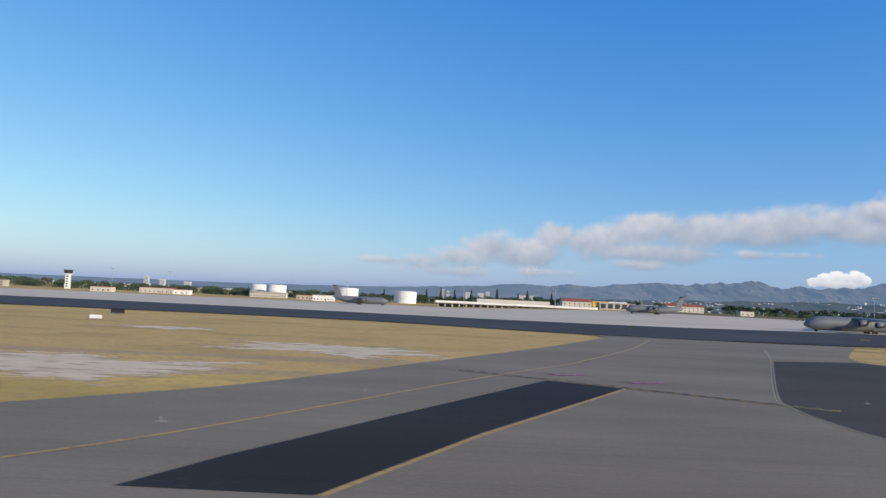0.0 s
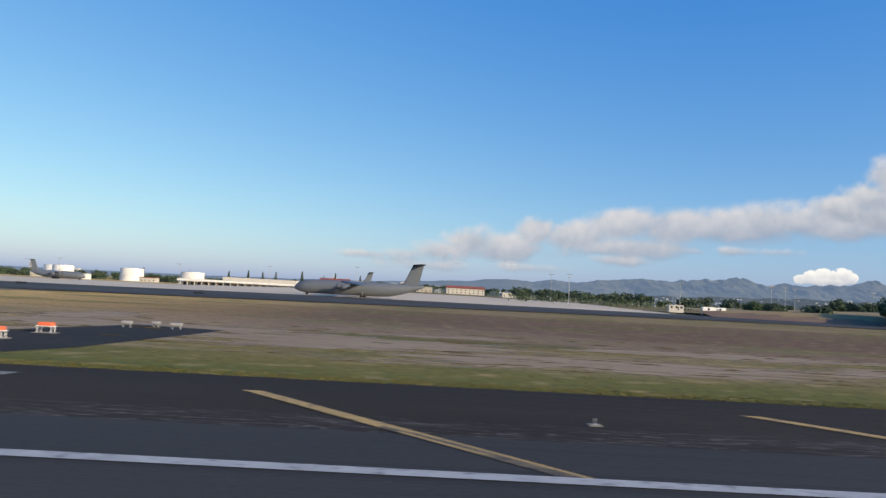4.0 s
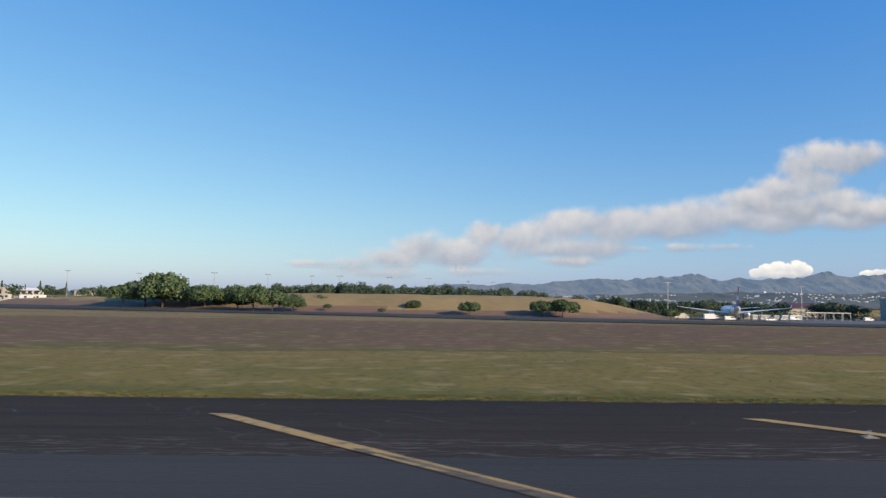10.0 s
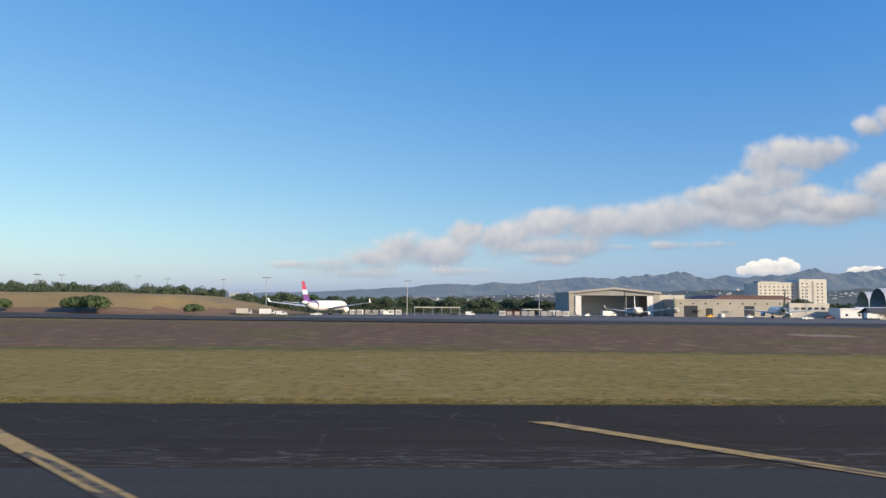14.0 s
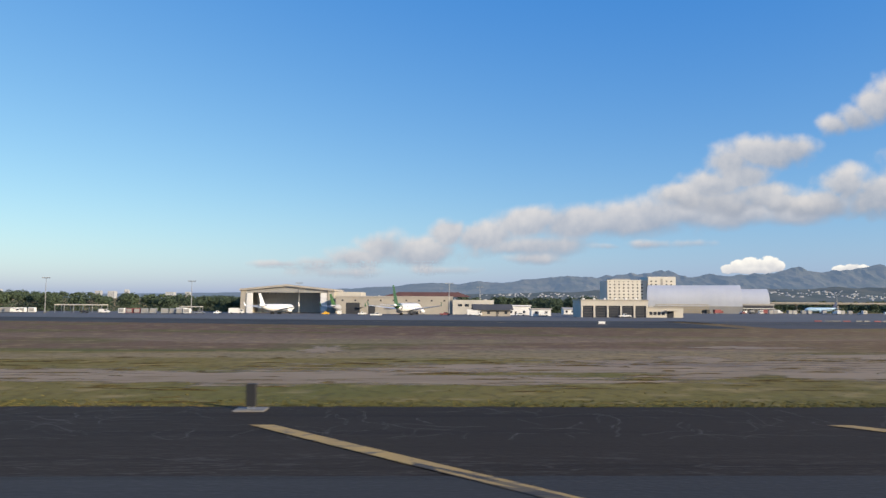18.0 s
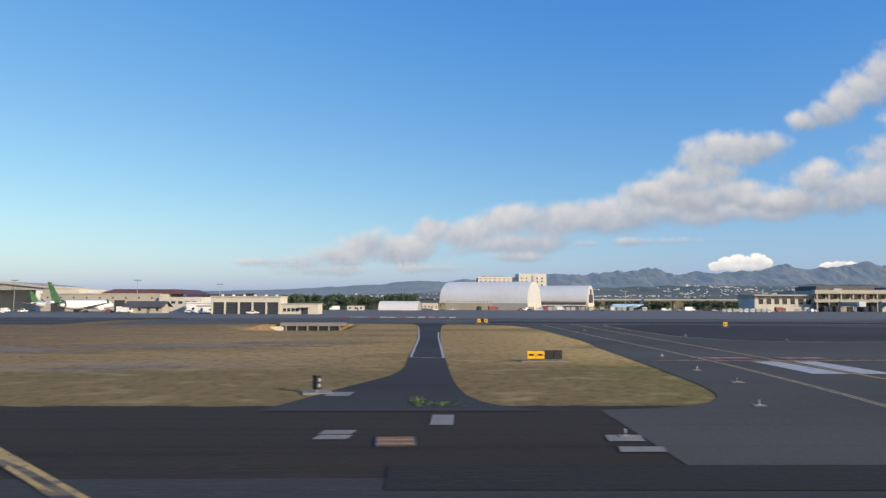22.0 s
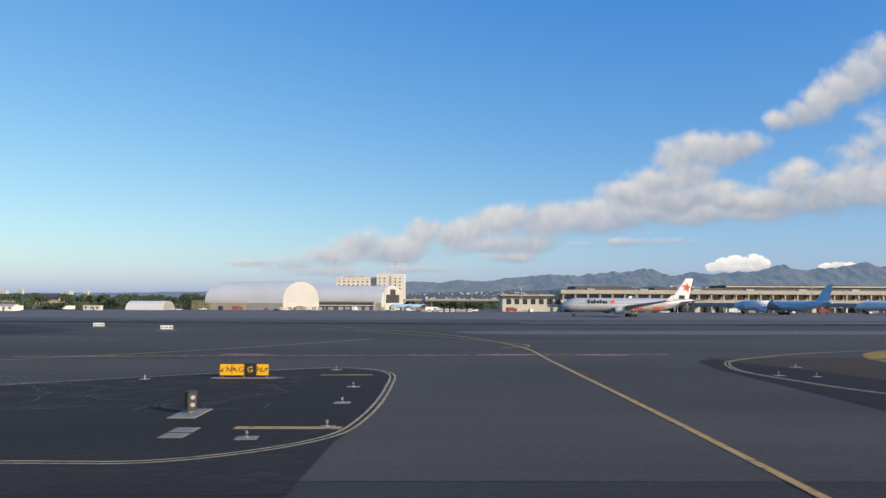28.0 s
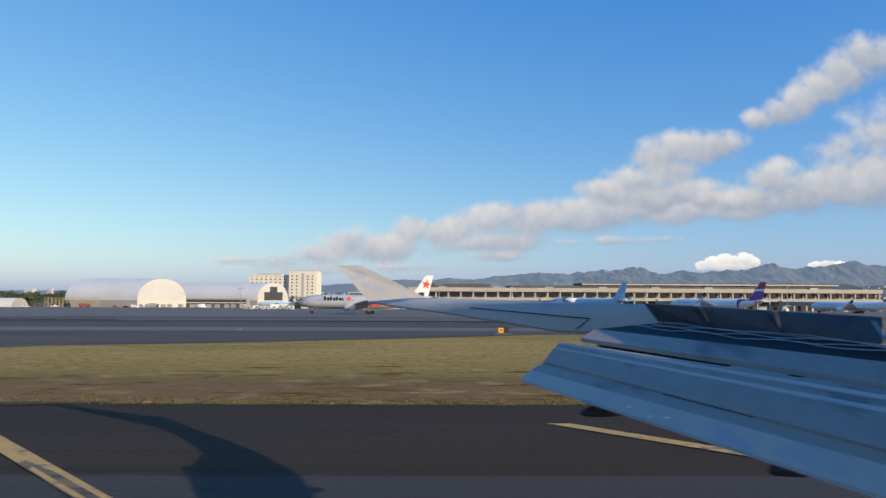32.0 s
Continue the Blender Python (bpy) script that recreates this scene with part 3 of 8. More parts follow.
# the oblique taxiway at the touchdown zone, with a dark resurfaced strip
taxi_exit("taxiway_exit_1", [(-415.7, 59.2), (-49, 59.2), (-27.3, 59.2)] + smooth_line([(-14, 59.6), (-4.2, 70.3), (5.9, 84.5), (32.5, 133.5), (56.9, 179.7), (84, 240), (84, 268), (180, 268), (129, 168), (150, 120), (182, 72), (205, 50), (230, EDGE)], 5) + [(150, EDGE), (128, 44), (118, 26), (-300, 26)], "old_asphalt")
taxi_exit("taxiway_fillet", smooth_line([(101, 28.4), (89.1, 31.6), (77.7, 38.6), (69.2, 50.1), (65.2, 62), (66.4, 79.4), (72.3, 95), (101.7, 156.7)], 5) + [(127, 166), (150, 120), (182, 72), (204, 50.4), (228, 46.4), (150, 44), (128, 40), (118, 28)], "fillet_asphalt", 0.016, "browner asphalt inside the taxiway fillet")
taxi_exit("taxiway_patch_1", [(6.6, 35.0), (10.4, 43.2), (20.7, 61.9), (41.4, 98.3), (50.5, 91.9), (28.0, 54.6), (17.9, 34.7)], "dark_asphalt", 0.024, "dark resurfaced asphalt strip")
# the little service road and the crossing taxiway
taxi_exit("service_road", smooth_line([(1294, 44), (1297.3, 53.8), (1301.3, 66), (1302, 83), (1302.8, 120), (1302.5, 172), (1301, 190), (1310, 190), (1308, 172), (1306.4, 120), (1306, 81), (1306.5, 51), (1311, 44)], 5), "asphalt", 0.015, "narrow grey asphalt service road")
taxi_exit("taxiway_exit_2", smooth_line([(1314, 44.4), (1320, 46), (1324, 52), (1325.6, 68), (1327, 95), (1328.5, 122), (1325, 176), (1300, 190), (1520, 190), (1510, 160), (1500, 110), (1500, 70), (1490, 50), (1470, 44)], 5) + [(1460, 28), (1314, 28)], "worn_asphalt")
taxi_exit("taxiway_exit_3", [(1462, 28), (1462, 50), (1480, 68), (1462, 120), (1440, 200), (2300, 200), (2300, 165), (1700, 150), (1635, 133.3), (1614, 120.5), (1585.6, 106.2), (1570, 100.5)] + smooth_line([(1558.7, 96), (1552.9, 90), (1548.4, 80.8), (1546, 70), (1544.5, 63.3), (1543.9, 55.5), (1544.3, 50.8), (1547, 47.8), (1552, 46.8), (1562, 46.4)], 5) + [(1562, 28)], "worn_asphalt", 0.015)
taxi_exit("taxiway_patch_2", [(1459, 26.0), (1495, 26.0), (1495.4, 35), (1496.4, 42), (1496.6, 66), (1491, 70.5), (1478, 65), (1467, 56.5), (1459, 50)], "dark_asphalt", 0.024, "dark cracked asphalt island between taxiways")
taxi_exit("taxiway_patch_3", [(1526.7, 26)] + [(1526.8, 42), (1526.8, 70)] + smooth_line([(1526.8, 70), (1529, 80), (1537, 83.5), (1548, 82)], 4)[1:] + [(1546, 70), (1544.5, 63.3), (1543.9, 55.5), (1544.3, 50.8), (1547, 47.8), (1562, 46.3), (1562, 26)], "dark_asphalt", 0.024, "new dark asphalt by the taxiway fillet")
taxi_exit("stained_margin", smooth_line([(1530.5, 83.6), (1532.6, 76), (1535.3, 68.8), (1537.0, 62), (1539.0, 56), (1542.5, 50.2), (1546.2, 45.2), (1552.3, 41.9), (1562, 41.2), (1576, 43.6), (1590, 46.3)], 5) + [(1590, 46.6), (1562, 46.6), (1552, 47.2), (1547, 48.2), (1544.7, 51), (1544.3, 55.5), (1544.9, 63.3), (1546.4, 70), (1548.8, 80.8), (1549, 84)], "stained_asphalt", 0.029, "brown earth-stained asphalt round the grass island")
taxi_exit("taxiway_patch_4", [(1348, 178), (1348.5, 126), (1356, 114), (1372, 112), (1400, 116), (1425, 128), (1430, 150), (1400, 172), (1361, 183)], "asphalt", 0.024, "dark asphalt island outlined in faded yellow")
taxi_exit("shoulder_patch", [(1302.2, 26.8), (1322, 26.4), (1322, 30.2), (1302.2, 30.4)], "dark_asphalt", 0.026, "dark square-ended asphalt patch in the shoulder")
taxi_exit("taxiway_bar", [(1504, 144), (1507, 139), (1515, 136.5), (1560, 139), (1700, 146), (1700, 158), (1560, 156), (1512, 152), (1506, 149)], "apron", 0.024, "pale concrete strip between the taxiways")


setting("taxiway_strip", drape([(1400, 221), (1497, 233)], [(1400, 233), (1500, 243)], 0.026, 2), "apron", "pale worn strip across the taxiways", "taxiway")
setting("taxiway_strip", drape([(1524, 196), (1640, 205), (1800, 205)], [(1524, 202), (1640, 217), (1800, 219)], 0.026, 2), "apron", "pale worn strip across the taxiways", "taxiway")


# ---- painted markings ----
def marking(name, label, mat, group, *ribbons, z=0.036):
    bm = bmesh.new()
    for line, width in ribbons:
        ribbon(bm, line, width, z)
    return tagged(link(name, bm, mat), label, "marking", group, "structure")


# pale swept arcs in the stained margin
marking("swept_arc", "thin pale swept arc on the stained asphalt", "crack_line", "swept arcs", *[(smooth_line([(1533.5 + k * 1.9, 82.5), (1537.2 + k * 1.6, 70), (1540.6 + k * 0.9, 59.5), (1544.2 + k * 0.3, 50.6)], 6), 0.07) for k in range(4)], z=0.034)
marking("edge_line", "long white painted runway edge line", "white_line", "", ([(-900, LINE), (2300, LINE)], 0.95))
# diagonal stripes on the shoulder, thirty metres apart
first, step = 23.93, 30.615
for i in range(-6, 64):
    x = first + step * i
    if any(a < x < b for a, b in ((-400, 107), (1290, 1562))):
        continue
    w = 0.92
    bm = bmesh.new()
    x += 0.3
    ends = [(x - w * 0.7, 39.4), (x + w * 0.7, 39.4), (x + 16.4 + w * 0.7, LINE + 0.5), (x + 16.4 - w * 0.7, LINE + 0.5)]
    # the half towards the runway is worn away but for a thin strip along one edge and a few scraps
    def across(u, v):
        return tuple(Vector(ends[0]).lerp(Vector(ends[3]), u).lerp(Vector(ends[1]).lerp(Vector(ends[2]), u), v))

    rnd = random.Random(i * 5 + 1)
    u0 = rnd.uniform(0.44, 0.54)
    u1 = min(1.0, u0 + rnd.uniform(0.2, 0.5))
    pieces = [((0, 0), (0, 1), (u0 - 0.05, 1), (u0, 0.4), (u0 + 0.03, 0), 0),
              ((u0 - 0.05, 1), (1, 1), (1, 0.74), (u0 + 0.12, 0.7), (u0, 0.4), 0),
              ((u0, 0.4), (u0 + 0.12, 0.7), (1, 0.74), (1, 0), (u0 + 0.03, 0), 1),
              ((u0 + 0.06, 0.3), (u1, 0.34), (u1 - 0.03, 0.08), (u0 + 0.09, 0.06), 0)]
    for k, piece in enumerate(pieces):
        bm.faces.new([bm.verts.new((*across(*p), 0.034 if k == 3 else 0.03)) for p in piece[:-1]]).material_index = piece[-1]
    tagged(link("shoulder_stripe", bm, ["yellow_line", "faded_line"]), "diagonal yellow painted stripe on the asphalt shoulder, worn at its inner half", "marking", "shoulder stripes", "structure")


def double_line(name, pts, gap=0.40, w=0.15, label="double yellow taxiway edge line"):
    pts = smooth_line(pts, 8)
    a, b = [], []
    for i, p in enumerate(pts):
        q, r = Vector(pts[max(i - 1, 0)]), Vector(pts[min(i + 1, len(pts) - 1)])
        d = (r - q).normalized()
        n = Vector((-d.y, d.x)) * gap / 2
        a.append(tuple(Vector(p) + n)), b.append(tuple(Vector(p) - n))
    return marking(name, label, "pale_line", "taxiway edge lines", (a, w), (b, w))


double_line("taxi_edge_line", [(101, 28.4), (89.1, 31.6), (77.7, 38.6), (69.2, 50.1), (65.2, 62), (66.4, 79.4), (72.3, 95), (101.7, 156.7), (121.7, 201.5)])
double_line("taxi_edge_line", [(1305, 22.8), (1318, 24), (1327, 26.0), (1329.6, 32.6), (1331.7, 42.9), (1333.3, 60.9), (1334.2, 83.9), (1333.7, 130), (1333.5, 179.7)])
double_line("taxi_edge_line", [(1468, 30.9), (1482.8, 30.9), (1489.3, 31.3), (1494.5, 35.5), (1496.1, 41.8), (1496.6, 55), (1495.9, 66.1), (1491, 70.2), (1481.7, 65.8), (1467.5, 56.3), (1458, 50)])
double_line("taxi_edge_line", [(1590, 23.2), (1574, 24.2), (1560, 25.8), (1550.6, 29.9), (1542.1, 37.4), (1532.8, 50.6), (1529.4, 60.8), (1528.9, 71.5), (1535.6, 82.6), (1560, 96), (1620, 104)])
double_line("taxi_edge_line", [(1361, 184), (1348.2, 177.7), (1347.6, 140), (1348.5, 125.9), (1356.5, 113.4), (1375, 112), (1400, 116.8), (1440, 122)])
marking("taxi_centre_line", "yellow taxiway centre line leading away from the runway", "yellow_line", "taxiway centre lines",
        (smooth_line([(1402, 22), (1396, 23.5), (1375.9, 26.1), (1360, 22)], 3)[:1] + [(1341.7, 22.5), (1341.7, 188)], 0.42))
marking("taxi_centre_line", "yellow taxiway centre line leading away from the runway", "yellow_line", "taxiway centre lines",
        (smooth_line([(1512.9, 22), (1512.9, 44), (1512.5, 78), (1512.1, 99.8), (1507, 122), (1497, 144), (1469, 181.7)], 6), 0.42))
marking("taxi_centre_line", "curved yellow lead-off line from the runway", "yellow_line", "taxiway centre lines",
        (smooth_line([(1360, 22.2), (1375.9, 26.1), (1389, 33.6), (1400.2, 41.5), (1417.8, 51.0), (1440, 66), (1470, 92), (1490, 120)], 6), 0.42))
marking("taxi_centre_line", "yellow line along the oblique taxiway", "yellow_line", "taxiway centre lines",
        (smooth_line([(-2.4, 40.0), (4.5, 49.5), (14.9, 67.5), (32.0, 97.4), (54.7, 133.6), (53.5, 133.1), (75.9, 178.3), (97.7, 232.6)], 5), 0.42))
marking("taxi_centre_line", "yellow edge of the dark resurfaced strip", "yellow_line", "taxiway centre lines", ([(17.8, 34.5), (27.9, 53.6), (50.1, 90.6)], 0.5))
marking("taxi_centre_line", "yellow centre line of the parallel taxiway", "yellow_line", "taxiway centre lines",
        (smooth_line([(1110, 218), (1330, 212), (1430, 205), (1560, 190), (1700, 188), (2200, 186)], 6), 0.35))
marking("taxi_centre_line", "faded yellow line near the pale strip", "yellow_line", "taxiway centre lines",
        (smooth_line([(1452, 172), (1478, 158), (1500, 128), (1513.4, 105.8), (1509, 98)], 6), 0.3))


def hold_line(x0, y0, x1, y1):
    """Two solid and two dashed yellow lines on a black ground."""
    d = Vector((x1 - x0, y1 - y0))
    u, n = d.normalized(), Vector((-d.y, d.x)).normalized()
    ob = thing("holding_line", 0, 0, 0, 0, "yellow and black runway holding position line painted across", "marking", "holding lines", "structure")
    bm = bmesh.new()
    ribbon(bm, [(x0, y0), (x1, y1)], 1.9, 0.032)
    part("ground_coat", bm, "black_paint", ob)
    bm = bmesh.new()
    for off in (0.75, 0.3):
        a = Vector((x0, y0)) + n * off
        ribbon(bm, [tuple(a), tuple(a + d)], 0.22, 0.04)
    part("solid_lines", bm, "yellow_line", ob)
    bm = bmesh.new()
    for off in (-0.3, -0.75):
        k = 0.0
        while k < d.length - 1:
            a = Vector((x0, y0)) + n * off + u * k
            ribbon(bm, [tuple(a), tuple(a + u)], 0.22, 0.04)
            k += 2.0
    part("dashes", bm, "yellow_line", ob)


hold_line(1440, 79.5, 1327.6, 78.0)
hold_line(1528, 88.2, 1453.5, 82.5)
hold_line(71.5, 77.7, 28.3, 105.8)


def words(text, size, mat, parent, m, name="lettering", depth=0.0):
    cu = bpy.data.curves.new(name, "FONT")
    cu.body, cu.size, cu.extrude, cu.align_x, cu.align_y = text, size, depth, "CENTER", "CENTER"
    tmp = new("tmp_text", cu)
    mesh = bpy.data.meshes.new_from_object(tmp)
    bpy.data.objects.remove(tmp)
    mesh.materials.append(M[mat])
    ob = new(name, mesh)
    ob.parent, ob.matrix_basis = parent, m
    return ob


for x, y, rz in ((1337.3, 81.4, 180), (1345.9, 81.4, 180), (1478, 86.2, 180), (1508.5, 86.6, 180), (1520.3, 86.9, 180), (44.9, 105.8, 192), (55.2, 99.1, 200)):
    ob = thing("surface_sign", x, y, 0.036, rz, "red painted holding sign with white runway numbers on asphalt", "marking", "surface signs", "structure")
    part("red_field", sheet([(-2.8, -1.3), (2.8, -1.3), (2.8, 1.3), (-2.8, 1.3)], 0), "red_paint", ob)
    words("26R-8L", 2.0, "white_line", ob, pose(0, 0, 0.006) @ Matrix.Diagonal((0.8, 1.05, 1, 1)))
M["rust"] = material("rusty iron", (0.23, 0.12, 0.06), (0.14, 0.075, 0.045), 0.8, big=2.0, fine=9.0)
# two pale blocks beside the taxiway line
for x0, x1 in ((1337.9, 1341.2), (1342.2, 1345.3)):
    tagged(link("threshold_block", sheet([(x0, 64.5), (x1, 64.5), (x1 - 0.3, 76.9), (x0 + 0.3, 76.9)], 0.032), "white_line"),
           "large white painted block across the taxiway", "marking", "painted blocks", "structure")
# white borders of the service road
marking("road_line", "white border line of the service road", "white_line", "", ([(1302.2, 82), (1302.9, 120), (1302.6, 165)], 0.25), ([(1305.8, 81), (1306.1, 120), (1306.5, 140)], 0.25), ([(1302.2, 82), (1305.8, 81)], 0.25))


def crack_net(name, x0, x1, y0, y1, n, seed, mat, label, along=0.35, width=0.032, z=-0.008):
    """Sealed cracks: wandering thin lines that branch, some along and some across the pavement."""
    rnd = random.Random(seed)
    bm = bmesh.new()
    for i in range(n):
        x, y = rnd.uniform(x0, x1), rnd.uniform(y0, y1)
        a = (0 if rnd.random() < along else math.pi / 2) + rnd.uniform(-0.5, 0.5) + rnd.choice((0, math.pi))
        line = [(x, y)]
        for k in range(rnd.randint(4, 12)):
            a += rnd.choice((-1, 1)) * rnd.uniform(0.1, 0.7)
            d = rnd.uniform(0.25, 0.9)
            x, y = x + d * math.cos(a), y + d * math.sin(a)
            if not (x0 < x < x1 and y0 < y < y1):
                break
            line.append((x, y))
        if len(line) > 2:
            ribbon(bm, line, width * rnd.uniform(0.6, 1.5), z, 0.002)
    return tagged(link(name, bm, mat), label, "cracks", kind="stuff")


M["crack_seal"] = material("pale crack sealer", (0.15, 0.135, 0.115), (0.085, 0.077, 0.066), 0.85, big=0.5, fine=4.0)
crack_net("sealed_cracks", 1076, 1262, 35.5, 45.8, 260, 5, "crack_seal", "thin pale branching cracks in the old shoulder asphalt")
crack_net("sealed_cracks", 480, 960, 27.5, 44, 240, 6, "crack_seal", "thin pale cracks in the old shoulder asphalt", 0.8)
crack_net("sealed_cracks", 1460, 1490, 44, 66, 120, 7, "crack_seal", "network of pale sealed cracks in the dark island", 0.5, 0.06, 0.029)
# pale pavement patches
for x0, x1, y0, y1 in ((1298.5, 1300.1, 36.9, 37.9), (1298.4, 1300.0, 35.6, 36.7), (1303.9, 1305.1, 39.3, 42.6), (1312.1, 1313.8, 35.0, 36.5), (1312.0, 1314.0, 32.7, 33.8), (1296.9, 1298.6, 50.4, 52.4), (138.0, 140.2, 47.2, 48.4), (141.5, 143.0, 50.0, 51.0), (253.4, 255.4, 37.4, 38.9), (180.4, 182.0, 54.7, 55.5), (496.6, 498.6, 48.0, 48.7), (555.8, 558.0, 49.4, 50.2), (857.8, 859.8, 46.9, 47.5), (91.2, 93.2, 47.7, 49), (95.8, 98.3, 47.7, 49.4), (95.4, 98, 43.3, 44.9), (101.1, 102.5, 30.7, 31.9), (282, 284, 40.5, 42.0), (1484, 1487.5, 61.2, 61.9), (86.2, 88.4, 78.2, 79.0), (88.4, 92.4, 80.4, 81.8), (97.4, 101.6, 78.6, 79.2), (78.9, 80.5, 32.7, 33.5)):
    tagged(link("concrete_patch", sheet([(x0, y0), (x1, y0), (x1 + 0.2, y1), (x0 + 0.2, y1)], 0.032), "pad"), "pale concrete patch in the asphalt", "patch", "pavement patches", "structure")
grate = thing("drain_grate", 1302.3, 35.1, 0.03, 3, "square drain grate of rusty brown and pale bars", "drain grate")
part("frame", block(-0.95, 0.95, -1.05, 1.05, -0.1, 0.012), "black", grate)
for k in range(7):
    part("bar", block(-0.85, 0.85, -0.92 + k * 0.28, -0.78 + k * 0.28, 0.012, 0.03), ("rust", "pad", "rust")[k % 3], grate)
marking("inner_line", "faded tan painted bars on the dark island", "yellow_line", "", ([(1489.9, 38.6), (1495.3, 38.6)], 0.75), ([(1490.3, 63.8), (1494.7, 64)], 0.6))


# ---- distance ----
def ridge_height(pts, t, x, y, seed, rough):
    rib = noise.fractal(Vector((x / 420 + seed * 13.7, y / 1500 + seed * 5.1, 0)), 0.9, 2.1, 5)
    rib *= float(np.interp(x, [600, 3200], [0.25, 1.0]))
    h = float(np.interp(x, [p[0] for p in pts], [p[1] for p in pts]))
    tt = min(t, 1.0)
    fall = tt ** 1.35 if t <= 1 else 1 - (t - 1) * 4
    knob = noise.fractal(Vector((x / 150 + seed * 3.3, y / 600, 4.0)), 0.8, 2.0, 4)
    return max(h * fall * (1 + rough * (1 - tt * 0.75) * rib) + h * 0.05 * (rib + knob * 0.8) * tt, -2.0)


def ridge_mesh(pts, y_front, y_back, seed, rough, x_step=45):
    """A mountain range: the crest follows the given heights, the slopes fall in ribs to the plain."""
    xs = np.arange(pts[0][0], pts[-1][0], x_step)
    n = 26
    bm = bmesh.new()
    rows = []
    for k in range(n + 3):
        y = y_front + (y_back - y_front) * k / n
        rows.append([bm.verts.new((float(x), y, ridge_height(pts, k / n, float(x), y, seed, rough))) for x in xs])
    for a, b in zip(rows, rows[1:]):
        for i in range(len(xs) - 1):
            bm.faces.new((a[i], a[i + 1], b[i + 1], b[i]))
    return bm


def hazed_material(name, a, b, air, strength, scale):
    """Far slopes; the haze of miles of bright air is put in as a glow."""
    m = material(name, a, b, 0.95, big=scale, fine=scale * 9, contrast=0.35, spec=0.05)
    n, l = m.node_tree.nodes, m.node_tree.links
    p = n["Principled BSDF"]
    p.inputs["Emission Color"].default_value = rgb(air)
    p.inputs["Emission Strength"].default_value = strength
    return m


# bluish emission paints the haze over the range and the foothills
M["far_slopes"] = hazed_material("distant mountain slopes with haze glow", (0.040, 0.048, 0.036), (0.090, 0.082, 0.062), (0.24, 0.33, 0.48), 0.36, 0.0035)
M["mid_slopes"] = hazed_material("nearer wooded slopes with haze glow", (0.038, 0.046, 0.032), (0.085, 0.078, 0.055), (0.20, 0.27, 0.38), 0.20, 0.006)
crest = [(-7000, 55), (-4500, 60), (-2300, 75), (-1350, 92), (-400, 115), (350, 160), (1200, 222), (2000, 250), (2650, 275), (3020, 318), (3300, 330), (3530, 333), (3750, 378), (4040, 360), (4400, 392), (4700, 375),
         (5130, 350), (5400, 372), (5650, 392), (6020, 424), (6245, 408), (6470, 428), (6830, 418), (7120, 436), (7480, 446), (8200, 440), (9000, 430), (11000, 420)]
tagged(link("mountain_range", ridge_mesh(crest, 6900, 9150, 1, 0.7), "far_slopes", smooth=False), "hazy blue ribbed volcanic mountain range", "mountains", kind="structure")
low = [(-6000, 8), (-3000, 10), (0, 14), (1200, 45), (2200, 75), (3000, 105), (3600, 120), (4200, 112), (4800, 128), (5600, 118), (6400, 120), (9000, 110)]
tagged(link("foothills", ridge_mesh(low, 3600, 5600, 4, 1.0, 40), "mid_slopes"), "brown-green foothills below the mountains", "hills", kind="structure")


# ---- clouds ----
def cloud_sheet(name, puffs, y, x0, x1, z0, z1, cell, soft, dark, label, lump=330):
    """A bank of cumulus as a far backdrop: rounded puffs broken up by noise, brighter towards the sun and the top."""
    nx, nz = int((x1 - x0) / cell), int((z1 - z0) / cell)
    gx, gz = np.meshgrid(np.linspace(x0, x1, nx), np.linspace(z0, z1, nz))
    d = np.full(gx.shape, -1.0)
    num, den = np.zeros(gx.shape), np.full(gx.shape, 1e-6)
    for cx, cz, rx, rz, w in puffs:
        rx, rz = rx * 1.12, rz * 1.22
        q = w * (1 - np.sqrt(((gx - cx) / rx) ** 2 + ((gz - cz) / rz) ** 2))
        d = np.maximum(d, q)
        k = np.exp(np.clip(q, -1.5, 1) * 5)
        num, den = num + k * np.clip(0.5 + 0.62 * (gz - cz) / rz - 0.12 * (gx - cx) / rx, -0.2, 1.2), den + k
    depth = np.interp(gx, [p[0] for p in y], [p[1] for p in y])
    size = lump * y[0][1] / 7700
    wob = np.array([noise.fractal(Vector((px / size, pz / size * 1.2, y[0][1] * 0.01)), 0.95, 2.1, 4) for px, pz in zip(gx.ravel(), gz.ravel())]).reshape(gx.shape)
    dens = d + 0.30 * wob
    lit = np.clip(num / den * (1 + 0.2 * dark) - 0.2 * dark + 0.22 * wob + 0.25 * np.clip(0.25 - dens, 0, 0.25), 0, 1)
    bm = bmesh.new()
    vs = [bm.verts.new((float(px), float(py), float(pz))) for px, py, pz in zip(gx.ravel(), depth.ravel(), gz.ravel())]
    keep = np.clip(dens, -1, 1)
    for j in range(nz - 1):
        for i in range(nx - 1):
            if max(keep[j, i], keep[j + 1, i], keep[j, i + 1], keep[j + 1, i + 1]) > -0.12:
                bm.faces.new((vs[j * nx + i], vs[j * nx + i + 1], vs[(j + 1) * nx + i + 1], vs[(j + 1) * nx + i]))
    ob = link(name, bm, [soft])
    a = ob.data.attributes.new("cover", "FLOAT", "POINT")
    a.data.foreach_set("value", dens.ravel().astype(np.float32))
    b = ob.data.attributes.new("lit", "FLOAT", "POINT")
    b.data.foreach_set("value", lit.ravel().astype(np.float32))
    ob.visible_shadow = False
    return tagged(ob, label, "clouds", kind="structure")


